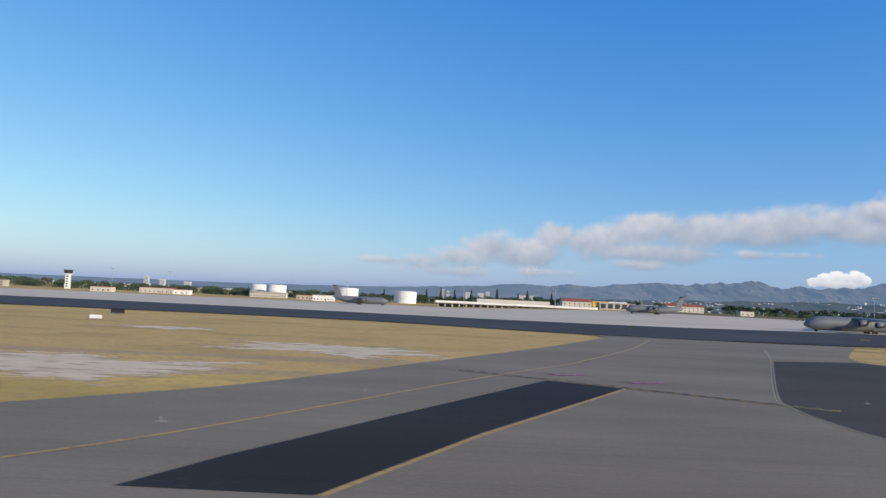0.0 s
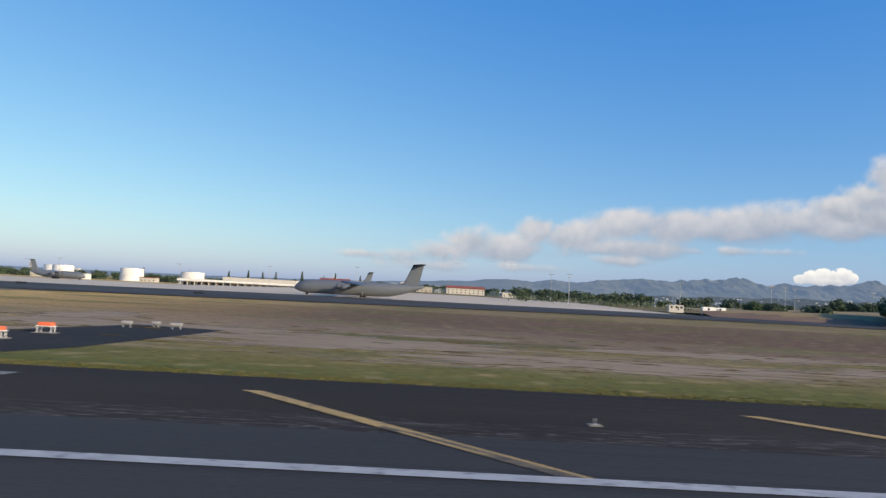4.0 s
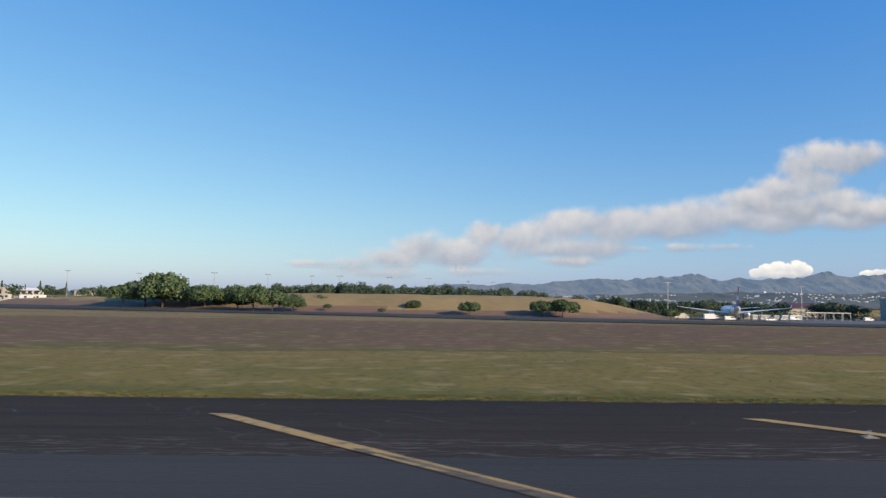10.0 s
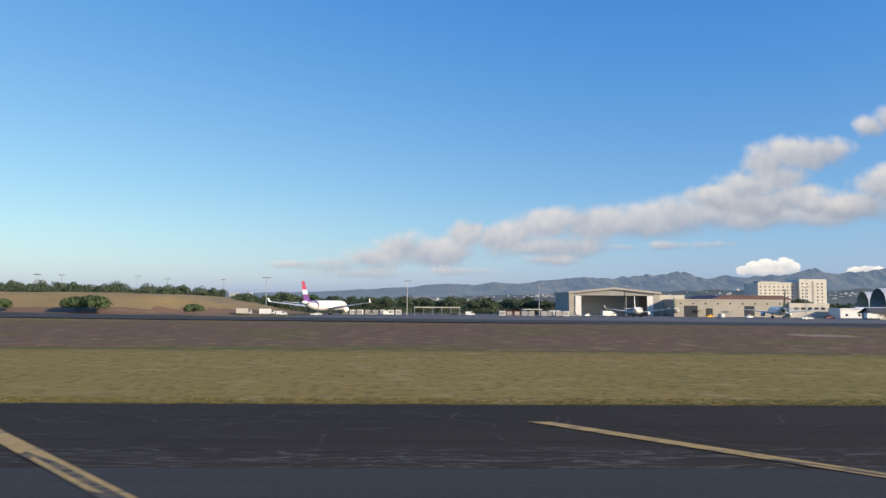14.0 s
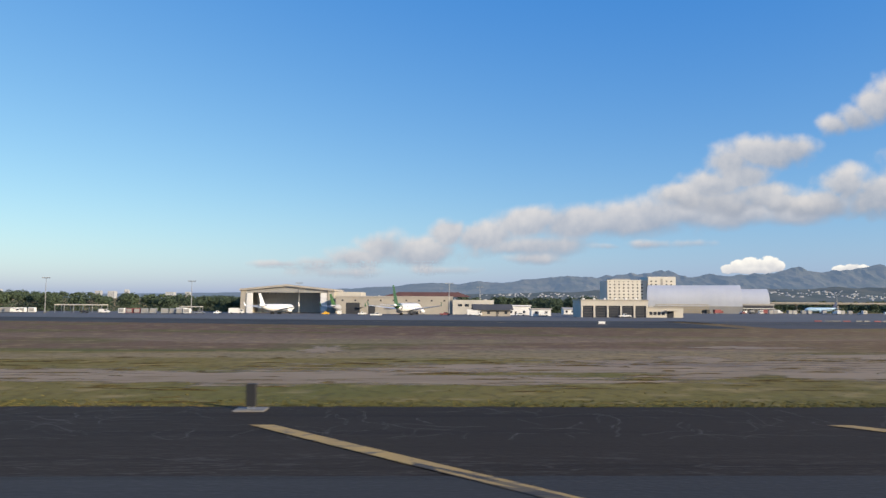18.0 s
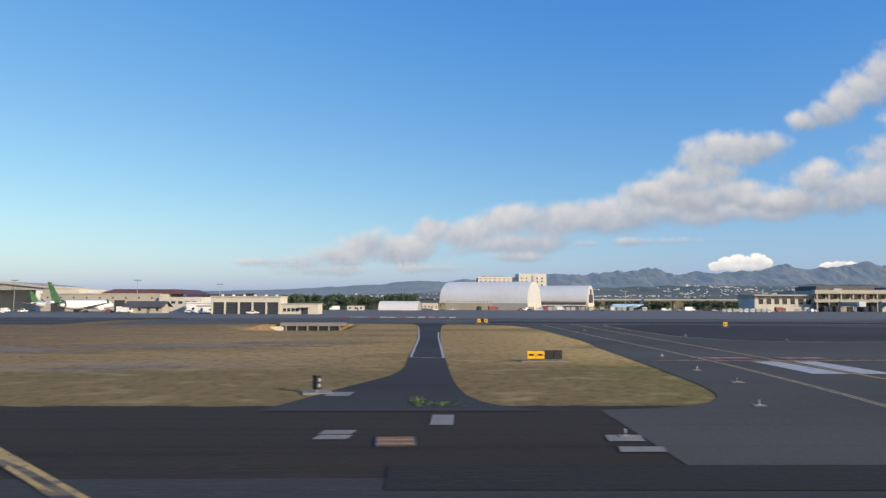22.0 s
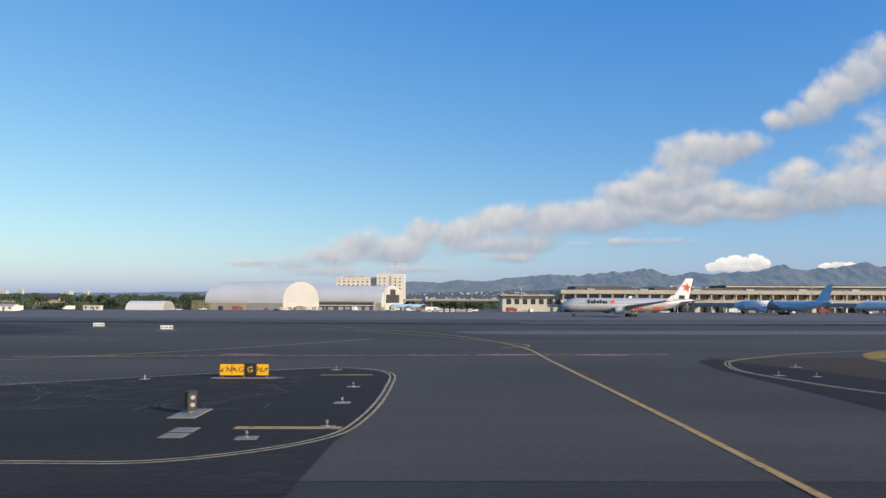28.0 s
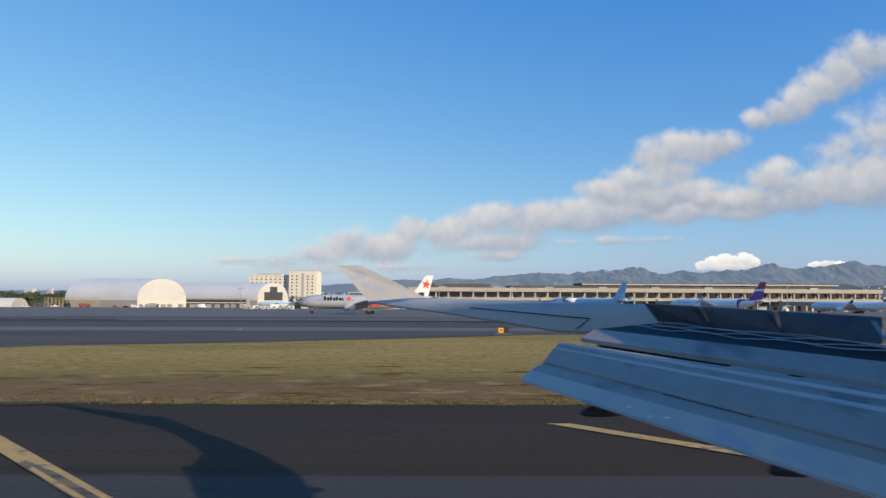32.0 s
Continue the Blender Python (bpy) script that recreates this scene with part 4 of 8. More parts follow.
def cloud_material(name, shade, bright, glow, lo, hi, most, grain=0.009):
    m = bpy.data.materials.new(name)
    m.use_nodes = True
    n, l = m.node_tree.nodes, m.node_tree.links
    n.remove(n["Principled BSDF"])
    den, lit = n.new("ShaderNodeAttribute"), n.new("ShaderNodeAttribute")
    den.attribute_name, lit.attribute_name = "cover", "lit"
    r = n.new("ShaderNodeMapRange")
    r.interpolation_type = "SMOOTHSTEP"
    r.inputs[1].default_value, r.inputs[2].default_value, r.inputs[4].default_value = lo, hi, most
    co = n.new("ShaderNodeTexCoord")
    billow = n.new("ShaderNodeTexNoise")
    billow.inputs["Scale"].default_value, billow.inputs["Detail"].default_value, billow.inputs["Roughness"].default_value = grain, 6, 0.52
    l.new(co.outputs["Object"], billow.inputs["Vector"])
    edge, shine = n.new("ShaderNodeMath"), n.new("ShaderNodeMath")
    for k, src, amount in ((edge, den, 0.34), (shine, lit, 0.55)):
        k.operation = "MULTIPLY_ADD"
        l.new(billow.outputs["Fac"], k.inputs[0])
        k.inputs[1].default_value = amount
        off = n.new("ShaderNodeMath")
        off.operation = "SUBTRACT"
        l.new(src.outputs["Fac"], off.inputs[0])
        off.inputs[1].default_value = amount / 2
        l.new(off.outputs[0], k.inputs[2])
    shine.use_clamp = True
    l.new(edge.outputs[0], r.inputs[0])
    c = n.new("ShaderNodeMix")
    c.data_type = "RGBA"
    c.inputs[6].default_value, c.inputs[7].default_value = rgb(shade), rgb(bright)
    l.new(shine.outputs[0], c.inputs[0])
    em, tr, mx = n.new("ShaderNodeEmission"), n.new("ShaderNodeBsdfTransparent"), n.new("ShaderNodeMixShader")
    em.inputs[1].default_value = glow
    l.new(c.outputs[2], em.inputs[0])
    l.new(r.outputs[0], mx.inputs[0])
    l.new(tr.outputs[0], mx.inputs[1])
    l.new(em.outputs[0], mx.inputs[2])
    l.new(mx.outputs[0], n["Material Output"].inputs["Surface"])
    return m


soft_cloud = cloud_material("cloud bank", (0.42, 0.48, 0.60), (0.93, 0.89, 0.87), 0.60, -0.04, 0.62, 0.92)
near_cloud = cloud_material("nearer cloud bank", (0.40, 0.46, 0.57), (0.93, 0.89, 0.86), 0.60, -0.04, 0.62, 0.92, 0.015)
bright_cloud = cloud_material("sunlit cumulus", (0.55, 0.56, 0.60), (1.0, 0.96, 0.88), 0.78, 0.0, 0.22, 1.0)
# the bank comes nearer towards the east, and breaks up into towers there
bank_west = [(-430, 390, 360, 50, 0.6), (-10, 385, 390, 95, 0.7), (360, 455, 380, 135, 0.85), (730, 590, 340, 170, 0.95), (1100, 535, 470, 170, 1.0), (1400, 745, 230, 170, 1.0), (1770, 675, 370, 175, 1.0),
             (2170, 790, 400, 165, 1.0), (2150, 545, 610, 110, 0.8), (2540, 750, 430, 180, 1.0), (2850, 730, 370, 170, 1.0), (3090, 745, 380, 195, 1.0), (3330, 745, 380, 140, 1.0), (3600, 700, 300, 105, 1.0), (3950, 680, 300, 95, 1.0)]
bank_east = [(3067, 861, 306, 102, 1.0), (3225, 886, 182, 76, 1.0), (2894, 804, 168, 95, 1.0), (2948, 722, 211, 109, 1.0), (2784, 659, 226, 98, 1.0), (2626, 609, 211, 80, 1.0), (3036, 609, 241, 98, 1.0), (2878, 577, 241, 87, 1.0), (3162, 571, 160, 73, 1.0), (3304, 552, 160, 73, 1.0), (3556, 672, 182, 131, 1.0), (3714, 627, 233, 131, 1.0), (3919, 659, 233, 153, 1.0), (4140, 681, 270, 182, 1.0), (3446, 583, 153, 87, 1.0), (3966, 848, 219, 146, 0.55), (4172, 949, 255, 182, 0.6)]
towers = [(3425, 988, 108, 65, 0.9), (3534, 1024, 139, 84, 1.0), (3644, 1097, 139, 112, 1.0), (3765, 1176, 147, 108, 1.0), (3878, 1261, 154, 104, 1.0), (4030, 1353, 202, 124, 1.0)]
LONG = "long bank of grey-white trade wind clouds"
cloud_sheet("cloud_bank", bank_west, ((1400, 7800), (3400, 5750), (4400, 4725)), -1000.0, 4400.0, 180.0, 1250.0, 24.0, soft_cloud, 0.25, LONG)
cloud_sheet("cloud_bank", bank_east, ((0, 4000), (1, 4000)), 2400.0, 5000.0, 330.0, 1300.0, 13.0, near_cloud, 0.35, LONG)
cloud_sheet("cloud_towers", towers, ((0, 3850), (1, 3850)), 3150.0, 4700.0, 880.0, 1800.0, 13.0, near_cloud, 0.3, "ragged white cloud towers rising from the bank")
wisps = [(250, 300, 600, 60, 0.5), (1300, 330, 520, 50, 0.45), (2300, 470, 460, 60, 0.6), (3600, 640, 300, 50, 0.6), (3150, 610, 220, 40, 0.5), (4100, 650, 240, 45, 0.5)]
cloud_sheet("cloud_wisps", wisps, ((0, 7800), (1, 7800)), -700.0, 4500.0, 180.0, 800.0, 26.0, soft_cloud, 0.5, "thin grey shreds of cloud under the bank")
cumulus = [(5260, 465, 105, 55, 0.9), (5400, 490, 120, 75, 1.0), (5560, 520, 140, 90, 1.0), (5700, 505, 120, 80, 1.0), (5850, 530, 120, 90, 1.0), (5960, 490, 85, 75, 1.0), (5600, 450, 400, 55, 0.9), (6830, 465, 120, 50, 0.9), (6980, 480, 120, 60, 1.0), (7120, 470, 100, 45, 0.9)]
cloud_sheet("cumulus", cumulus, ((0, 9600), (1, 9600)), 4700.0, 7500.0, 350.0, 800.0, 13.0, bright_cloud, 0.2, "bright white cumulus heads rising behind the mountains", 110)



# ---- grass tufts along the mown edge ----
def tufts(name, x0, x1, y0, depth, n, seed, label):
    """Short uneven blades standing out of the verge, thickest at the edge of the asphalt."""
    rng = np.random.default_rng(seed)
    edge = rng.random(n) < 0.88
    y = np.where(edge, y0 + rng.random(n) ** 1.6 * 3.0, y0 + 1 + rng.random(n) ** 1.4 * depth)
    c = np.column_stack((rng.uniform(x0, x1, n), y, np.full(n, -0.04)))
    rows = []
    for k in range(4):
        a = rng.uniform(0, 6.28, n)
        h, w = rng.uniform(0.03, 0.10, n), rng.uniform(0.03, 0.10, n)
        d = np.column_stack((np.cos(a), np.sin(a), np.zeros(n)))
        lean = np.column_stack((rng.normal(0, 0.12, n), rng.normal(0, 0.12, n), h))
        base = c + d * rng.uniform(0, 0.25, n)[:, None]
        side = np.column_stack((-np.sin(a), np.cos(a), np.zeros(n))) * w[:, None]
        rows.append(np.stack((base - side, base + side, base + lean), axis=1))
    verts = np.concatenate(rows).reshape(-1, 3)
    mesh = bpy.data.meshes.new(name)
    mesh.from_pydata(verts.tolist(), [], np.arange(len(verts)).reshape(-1, 3).tolist())
    mesh.materials.append(M["tuft"])
    return tagged(new(name, mesh), label, "grass", kind="stuff")


tufts("grass_tufts", 232.0, 1262.0, EDGE - 0.2, 44.0, 44000, 1, "short dry green and golden grass tufts beside the shoulder")
tufts("grass_tufts", 1566.0, 1760.0, EDGE - 0.2, 44.0, 7000, 2, "dry brown grass tufts along the eastern shoulder")
tufts("grass_tufts", -140.0, -29.0, 59.4, 44.0, 11000, 3, "golden grass tufts beside the oblique taxiway")
M["turf"] = material("dark torn turf", (0.070, 0.056, 0.024), (0.045, 0.034, 0.018), 0.95, big=0.6, fine=5.0, bump=0.6, c=(0.10, 0.085, 0.03), spec=0.05)


def turf_lips(name, x0, x1, y0, y1, n, seed, label):
    """Low torn banks of turf round the washed-out sand: long uneven ridges, steep on the runway side."""
    rnd = random.Random(seed)
    bm = bmesh.new()
    for i in range(n):
        x, y = rnd.uniform(x0, x1), rnd.uniform(y0, y1)
        k = rnd.randint(4, 11)
        step = rnd.uniform(0.25, 0.75)
        tall, deep = rnd.uniform(0.04, 0.13), rnd.uniform(0.15, 0.6)
        last = None
        for j in range(k + 1):
            w = math.sin(math.pi * (j + 0.15) / (k + 0.3)) * rnd.uniform(0.6, 1.2)
            px, py = x + j * step, y + 0.5 * noise.noise(Vector((x + j * step * 0.4, y, seed)))
            row = [bm.verts.new((px, py, -0.06)), bm.verts.new((px + rnd.uniform(-0.1, 0.1), py + 0.06, -0.02 + tall * w)), bm.verts.new((px, py + 0.1 + deep * w, -0.05))]
            if last:
                for u in range(2):
                    bm.faces.new((last[u], row[u], row[u + 1], last[u + 1]))
            last = row
    return tagged(link(name, bm, "turf"), label, "turf", kind="stuff")


turf_lips("turf_banks", 1080, 1250, 56, 84, 210, 31, "low dark torn turf banks round the washed-out sand")
turf_lips("turf_banks", 1076, 1262, 47.5, 56, 45, 32, "low dark torn turf banks in the green grass strip")
turf_lips("turf_banks", 190, 420, 60, 112, 170, 34, "low dark torn turf banks round the sandy patches")
turf_lips("turf_banks", 1572, 1700, 48, 70, 90, 33, "low dark torn turf banks in the eastern grass")
# ---- kinds of things ----
def foil(bm, a, ca, ta, b, cb, tb, up=(0, 0, 1)):
    """A wing-like blade from leading edge point a to b; chords run backwards (-x)."""
    a, b, up = Vector(a), Vector(b), Vector(up)
    rows = []
    for p, c, t in ((a, ca, ta), (b, cb, tb)):
        sec = [(0, 0), (0.12, 0.42), (0.38, 0.5), (0.75, 0.22), (1, 0.02), (1, -0.02), (0.6, -0.32), (0.3, -0.5), (0.1, -0.4)]
        rows.append([bm.verts.new(p + Vector((-c * u, 0, 0)) + up * (t * w)) for u, w in sec])
    n = len(rows[0])
    for i in range(n):
        j = (i + 1) % n
        bm.faces.new((rows[0][i], rows[0][j], rows[1][j], rows[1][i]))
    bm.faces.new(rows[0][::-1])
    bm.faces.new(rows[1])
    return bm


def wheel(parent, x, y, r, w, name="wheel"):
    bm = bmesh.new()
    rod(bm, (x, y - w / 2, r), (x, y + w / 2, r), r, r, 12)
    tyre = part(name, bm, "rubber", parent)
    bm = bmesh.new()
    rod(bm, (x, y - w / 2 - 0.02, r), (x, y + w / 2 + 0.02, r), r * 0.5, r * 0.5, 10)
    part("rim", bm, "steel", tyre)


def aircraft(name, x, y, rz, label, L, R, span, tail_h, hull="white", tail="white", high=False, t_tail=False, engines=2, group="parked aircraft", band=None, sweep=0.52, z=None, chord=0.17, fin_marks=()):
    """A parked jet, nose along its own x axis, wheels on the ground."""
    ob = thing(name, x, y, lie(x, y) if z is None else z, rz, label, "aircraft", group)
    hc = R + (1.6 if not high else 0.9) + (0.6 if L > 50 and not high else 0.0)
    bm = bmesh.new()
    rings = [(0.5, 0.03, -0.25), (0.49, 0.28, -0.22), (0.472, 0.52, -0.15), (0.445, 0.76, -0.08), (0.41, 0.92, -0.02), (0.36, 1, 0), (0.1, 1, 0), (-0.15, 1, 0), (-0.24, 0.94, 0.06), (-0.33, 0.74, 0.22), (-0.42, 0.45, 0.48), (-0.48, 0.22, 0.66), (-0.5, 0.08, 0.72)]
    lathe(bm, [(s * L, r * R, l * R) for s, r, l in rings], 20, "x")
    bmesh.ops.translate(bm, verts=bm.verts, vec=(0, 0, hc))
    hull_ob = part("fuselage", bm, hull, ob, smooth=True)
    # cockpit glazing
    bm = bmesh.new()
    for sgn in (-1, 1):
        v = [bm.verts.new((L * s, sgn * R * w, hc + R * h)) for s, w, h in ((0.462, 0.10, 0.42), (0.447, 0.52, 0.40), (0.436, 0.60, 0.60), (0.449, 0.12, 0.62))]
        bm.faces.new(v)
    part("cockpit_window", bm, "glass", hull_ob)
    if not high:
        for sgn in (-1, 1):
            bm = bmesh.new()
            k = -0.28
            while k < 0.38:
                if abs(k - 0.07) > 0.006:
                    s = L * k
                    y0, zz = R * 0.985 * sgn * 1.008, hc + R * 0.22
                    bm.faces.new([bm.verts.new(p) for p in ((s, y0, zz - 0.16), (s + 0.25, y0, zz - 0.16), (s + 0.25, y0 * 0.985, zz + 0.2), (s, y0 * 0.985, zz + 0.2))])
                k += 0.85 / L
            part("window_row", bm, "glass", hull_ob)
    if band:
        bm = bmesh.new()
        lathe(bm, [(s * L, r * R * 1.012, l * R) for s, r, l in ((band[1], band[3], band[5]), (band[2], band[4], band[6]))], 20, "x")
        bmesh.ops.translate(bm, verts=bm.verts, vec=(0, 0, hc))
        part("livery_band", bm, band[0], hull_ob, smooth=True)
    root, tip = L * chord, L * chord * 0.28
    zw = hc + (R * 0.85 if high else -R * 0.55)
    half = span / 2
    for sgn in (-1, 1):
        bm = bmesh.new()
        drop = -half * 0.05 if high else half * 0.12
        foil(bm, (L * 0.14, sgn * R * 0.5, zw), root, root * 0.13, (L * 0.14 - half * sweep, sgn * half, zw + drop), tip, tip * 0.1)
        wing = part("wing", bm, hull, ob)
        spots = [0.33] if engines == 2 else [0.33, 0.6]
        for q in spots:
            ex, ey = L * 0.14 - half * sweep * q + L * 0.045, sgn * half * q
            er = R * (0.5 if engines == 2 else 0.4)
            ez = zw + drop * q - er * 1.25
            bm = bmesh.new()
            el = er * 3.2
            lathe(bm, [(el * 0.5, er * 0.86), (el * 0.44, er), (el * 0.1, er * 1.05), (-el * 0.25, er * 0.85), (-el * 0.5, er * 0.45)], 14, "x")
            bmesh.ops.translate(bm, verts=bm.verts, vec=(ex, ey, ez))
            eng = part("engine", bm, hull, ob, smooth=True)
            bm = bmesh.new()
            lathe(bm, [(el * 0.505, er * 0.05), (el * 0.503, er * 0.8)], 14, "x")
            bmesh.ops.translate(bm, verts=bm.verts, vec=(ex, ey, ez))
            part("intake", bm, "dark", eng)
            bm = bmesh.new()
            box(bm, ex - el * 0.45, ex + el * 0.2, ey - 0.12, ey + 0.12, ez + er * 0.7, zw + drop * q)
            part("pylon", bm, hull, eng)
        if not high and L > 30:
            bm = bmesh.new()
            xt = L * 0.14 - half * sweep
            foil(bm, (xt, sgn * half, zw + drop), tip, 0.12, (xt - tip * 0.8, sgn * (half + 0.3), zw + drop + 2.0), tip * 0.45, 0.08, (0, 1, 0))
            part("winglet", bm, tail, wing)
    # fin and tailplane
    fz = hc + R * 0.75
    bm = bmesh.new()
    fc = L * 0.135 if not t_tail else L * 0.12
    foil(bm, (-L * 0.33, 0, fz), fc, 0.5, (-L * 0.33 - (tail_h - fz) * (0.72 if not t_tail else 0.45), 0, tail_h), fc * (0.42 if not t_tail else 0.7), 0.25, (0, 1, 0))
    fin = part("fin", bm, tail, ob)
    # painted zones of the fin, lower end, upper end, colour
    for lo, hi, mat in fin_marks:
        bm = bmesh.new()
        rake, top = (tail_h - fz) * (0.72 if not t_tail else 0.45), fc * (0.42 if not t_tail else 0.7)
        q = [((-L * 0.33 - rake * k, 0, fz + (tail_h - fz) * k), (fc + (top - fc) * k) * 1.004, 0.5 - 0.25 * k + 0.03) for k in (lo, hi)]
        foil(bm, *q[0], *q[1], (0, 1, 0))
        part("fin_paint", bm, mat, fin)
    for sgn in (-1, 1):
        bm = bmesh.new()
        if t_tail:
            xs = -L * 0.33 - (tail_h - fz) * 0.42
            foil(bm, (xs, sgn * 0.1, tail_h), fc * 0.75, 0.35, (xs - half * 0.15, sgn * half * 0.30, tail_h + 0.2), fc * 0.35, 0.15)
        else:
            foil(bm, (-L * 0.39, sgn * R * 0.3, hc + R * 0.45), L * 0.085, 0.4, (-L * 0.39 - span * 0.12, sgn * span * 0.17, hc + R * 0.75), L * 0.035, 0.15)
        part("tailplane", bm, hull, ob)
    # undercarriage
    wr = 0.55 if L < 45 else 0.7
    legs = [(L * 0.40, 0, 1)] + [(-L * 0.03, s * (R * 0.95 if high else L * 0.065), 2) for s in (-1, 1)]
    for lx, ly, k in legs:
        bm = bmesh.new()
        rod(bm, (lx, ly, wr), (lx, ly, hc - R * 0.5), 0.14, 0.16)
        leg = part("gear_leg", bm, "steel", ob)
        for i in range(k):
            for s in (-1, 1):
                cx = lx + (i - (k - 1) / 2) * wr * 2.3
                bm = bmesh.new()
                rod(bm, (cx, ly + s * 0.32 - 0.2, wr), (cx, ly + s * 0.32 + 0.2, wr), wr, wr, 12)
                part("tyre", bm, "rubber", leg)
    return ob, hull_ob, fin, hc


def star(bm, cx, cz, r, y, turn=0.0):
    """A flat five-pointed star facing along y."""
    vs = []
    for i in range(10):
        a = math.pi / 2 + turn + i * math.pi / 5
        q = r if i % 2 == 0 else r * 0.42
        vs.append(bm.verts.new((cx + q * math.cos(a), y, cz + q * math.sin(a))))
    bm.faces.new(vs)
    return bm


def light_mast(x, y, h, heads=2, label="tall grey steel apron floodlight mast", group="floodlight masts", z=None):
    ob = thing("light_mast", x, y, lie(x, y) if z is None else z, 0, label, "light mast", group)
    bm = bmesh.new()
    rod(bm, (0, 0, 0), (0, 0, h), 0.28, 0.14)
    part("pole", bm, "steel", ob)
    part("base", block(-0.6, 0.6, -0.6, 0.6, -0.6, 0.35), "pad", ob)
    part("crossbar", block(-1.9, 1.9, -0.08, 0.08, h - 0.1, h + 0.08), "steel", ob)
    first = None
    for i in range(heads * 2):
        px = -1.8 + i * 3.6 / (heads * 2 - 1)
        if first is None:
            first = part("lamp_head", block(-0.34, 0.34, -0.35, 0.25, 0.05, 0.5, 0.04), "steel", ob)
            first.matrix_basis = pose(px, 0, h)
        else:
            share(first, "lamp_head", pose(px, 0, h), ob)
    return ob


def vehicle(kind, x, y, rz, colour="white", group="apron vehicles"):
    """A small road vehicle: profile body, glass and wheels."""
    prof = dict(
        pickup=(5.4, [(-2.7, 0.45), (2.65, 0.45), (2.7, 1.0), (1.5, 1.1), (0.85, 1.75), (-0.55, 1.75), (-0.7, 1.1), (-2.7, 1.1)], (-0.45, 1.2, 1.15, 1.65), "pickup truck"),
        van=(5.2, [(-2.6, 0.4), (2.55, 0.4), (2.6, 1.1), (1.9, 1.3), (1.2, 2.2), (-2.6, 2.25)], (0.3, 1.6, 1.3, 2.0), "van"),
        car=(4.5, [(-2.25, 0.35), (2.2, 0.35), (2.25, 0.8), (1.1, 0.9), (0.5, 1.42), (-1.3, 1.42), (-2.1, 0.95), (-2.25, 0.8)], (-1.2, 0.7, 0.92, 1.36), "car"),
        truck=(7.5, [(-3.7, 0.6), (3.6, 0.6), (3.7, 1.4), (3.5, 2.5), (1.9, 2.6), (1.85, 1.2), (1.6, 1.2), (1.55, 3.2), (-3.7, 3.2)], (2.4, 3.55, 1.6, 2.4), "box truck"),
        tug=(4.0, [(-2.0, 0.4), (1.95, 0.4), (2.0, 1.1), (0.6, 1.2), (0.5, 1.9), (-0.6, 1.9), (-0.7, 1.1), (-2.0, 1.0)], (-0.5, 0.4, 1.25, 1.8), "tug"),
    )[kind]
    ln, pts, gl, cat = prof
    name = dict(pickup="pickup_truck", van="van", car="car", truck="box_truck", tug="baggage_tug")[kind]
    ob = thing(name, x, y, lie(x, y), rz, "%s %s parked on the apron" % (dict(white="white", red_paint="red", cream="cream", sign_yellow="yellow", black="black", steel="silver")[colour], cat), cat, group)
    w = 1.9 if kind != "truck" else 2.4
    part("body", extrude_xz(bmesh.new(), pts, -w / 2, w / 2), colour, ob)
    part("side_glass", block(gl[0], gl[1], -w / 2 - 0.02, w / 2 + 0.02, gl[2], gl[3], taper=0.02), "glass", ob)
    for px in (-ln * 0.31, ln * 0.31):
        for s in (-1, 1):
            wheel(ob, px, s * (w / 2 - 0.1), 0.36 if kind != "truck" else 0.48, 0.26)
    return ob


def cargo_container(x, y, rz, mat, label, lx=3.2, ly=2.4, h=2.4, group="cargo containers"):
    ob = thing("cargo_container", x, y, lie(x, y), rz, label, "container", group)
    body = part("body", block(-lx / 2, lx / 2, -ly / 2, ly / 2, 0.45, h + 0.45, 0.06), mat, ob)
    part("dolly", block(-lx / 2 - 0.1, lx / 2 + 0.1, -ly / 2, ly / 2, 0.28, 0.45), "steel", ob)
    part("door_panel", block(-lx / 2 * 0.82, lx / 2 * 0.82, -ly / 2 - 0.03, -ly / 2, 0.75, h + 0.15), "greywall", body)
    for px in (-lx * 0.35, lx * 0.35):
        for s in (-1, 1):
            wheel(ob, px, s * ly * 0.36, 0.2, 0.15)
    return ob


# ---- plants ----
def leaf_mesh(c, out, leaf, rng):
    """Small five-sided leaf clumps at the points c, facing about outwards."""
    n = len(c)
    u = out + rng.normal(0, 0.55, (n, 3))
    u /= np.linalg.norm(u, axis=1)[:, None]
    v = np.cross(u, rng.normal(size=(n, 3)))
    v /= np.linalg.norm(v, axis=1)[:, None]
    w = np.cross(u, v)
    size = (leaf * rng.uniform(0.6, 1.4, n))[:, None]
    verts = np.stack([c + (v * p + w * q) * size for p, q in ((-1, -0.3), (0.1, -0.8), (1, 0.1), (0.2, 0.8), (-0.7, 0.5))], axis=1).reshape(-1, 3)
    mesh = bpy.data.meshes.new("crown")
    mesh.from_pydata(verts.tolist(), [], np.arange(n * 5).reshape(-1, 5).tolist())
    return mesh


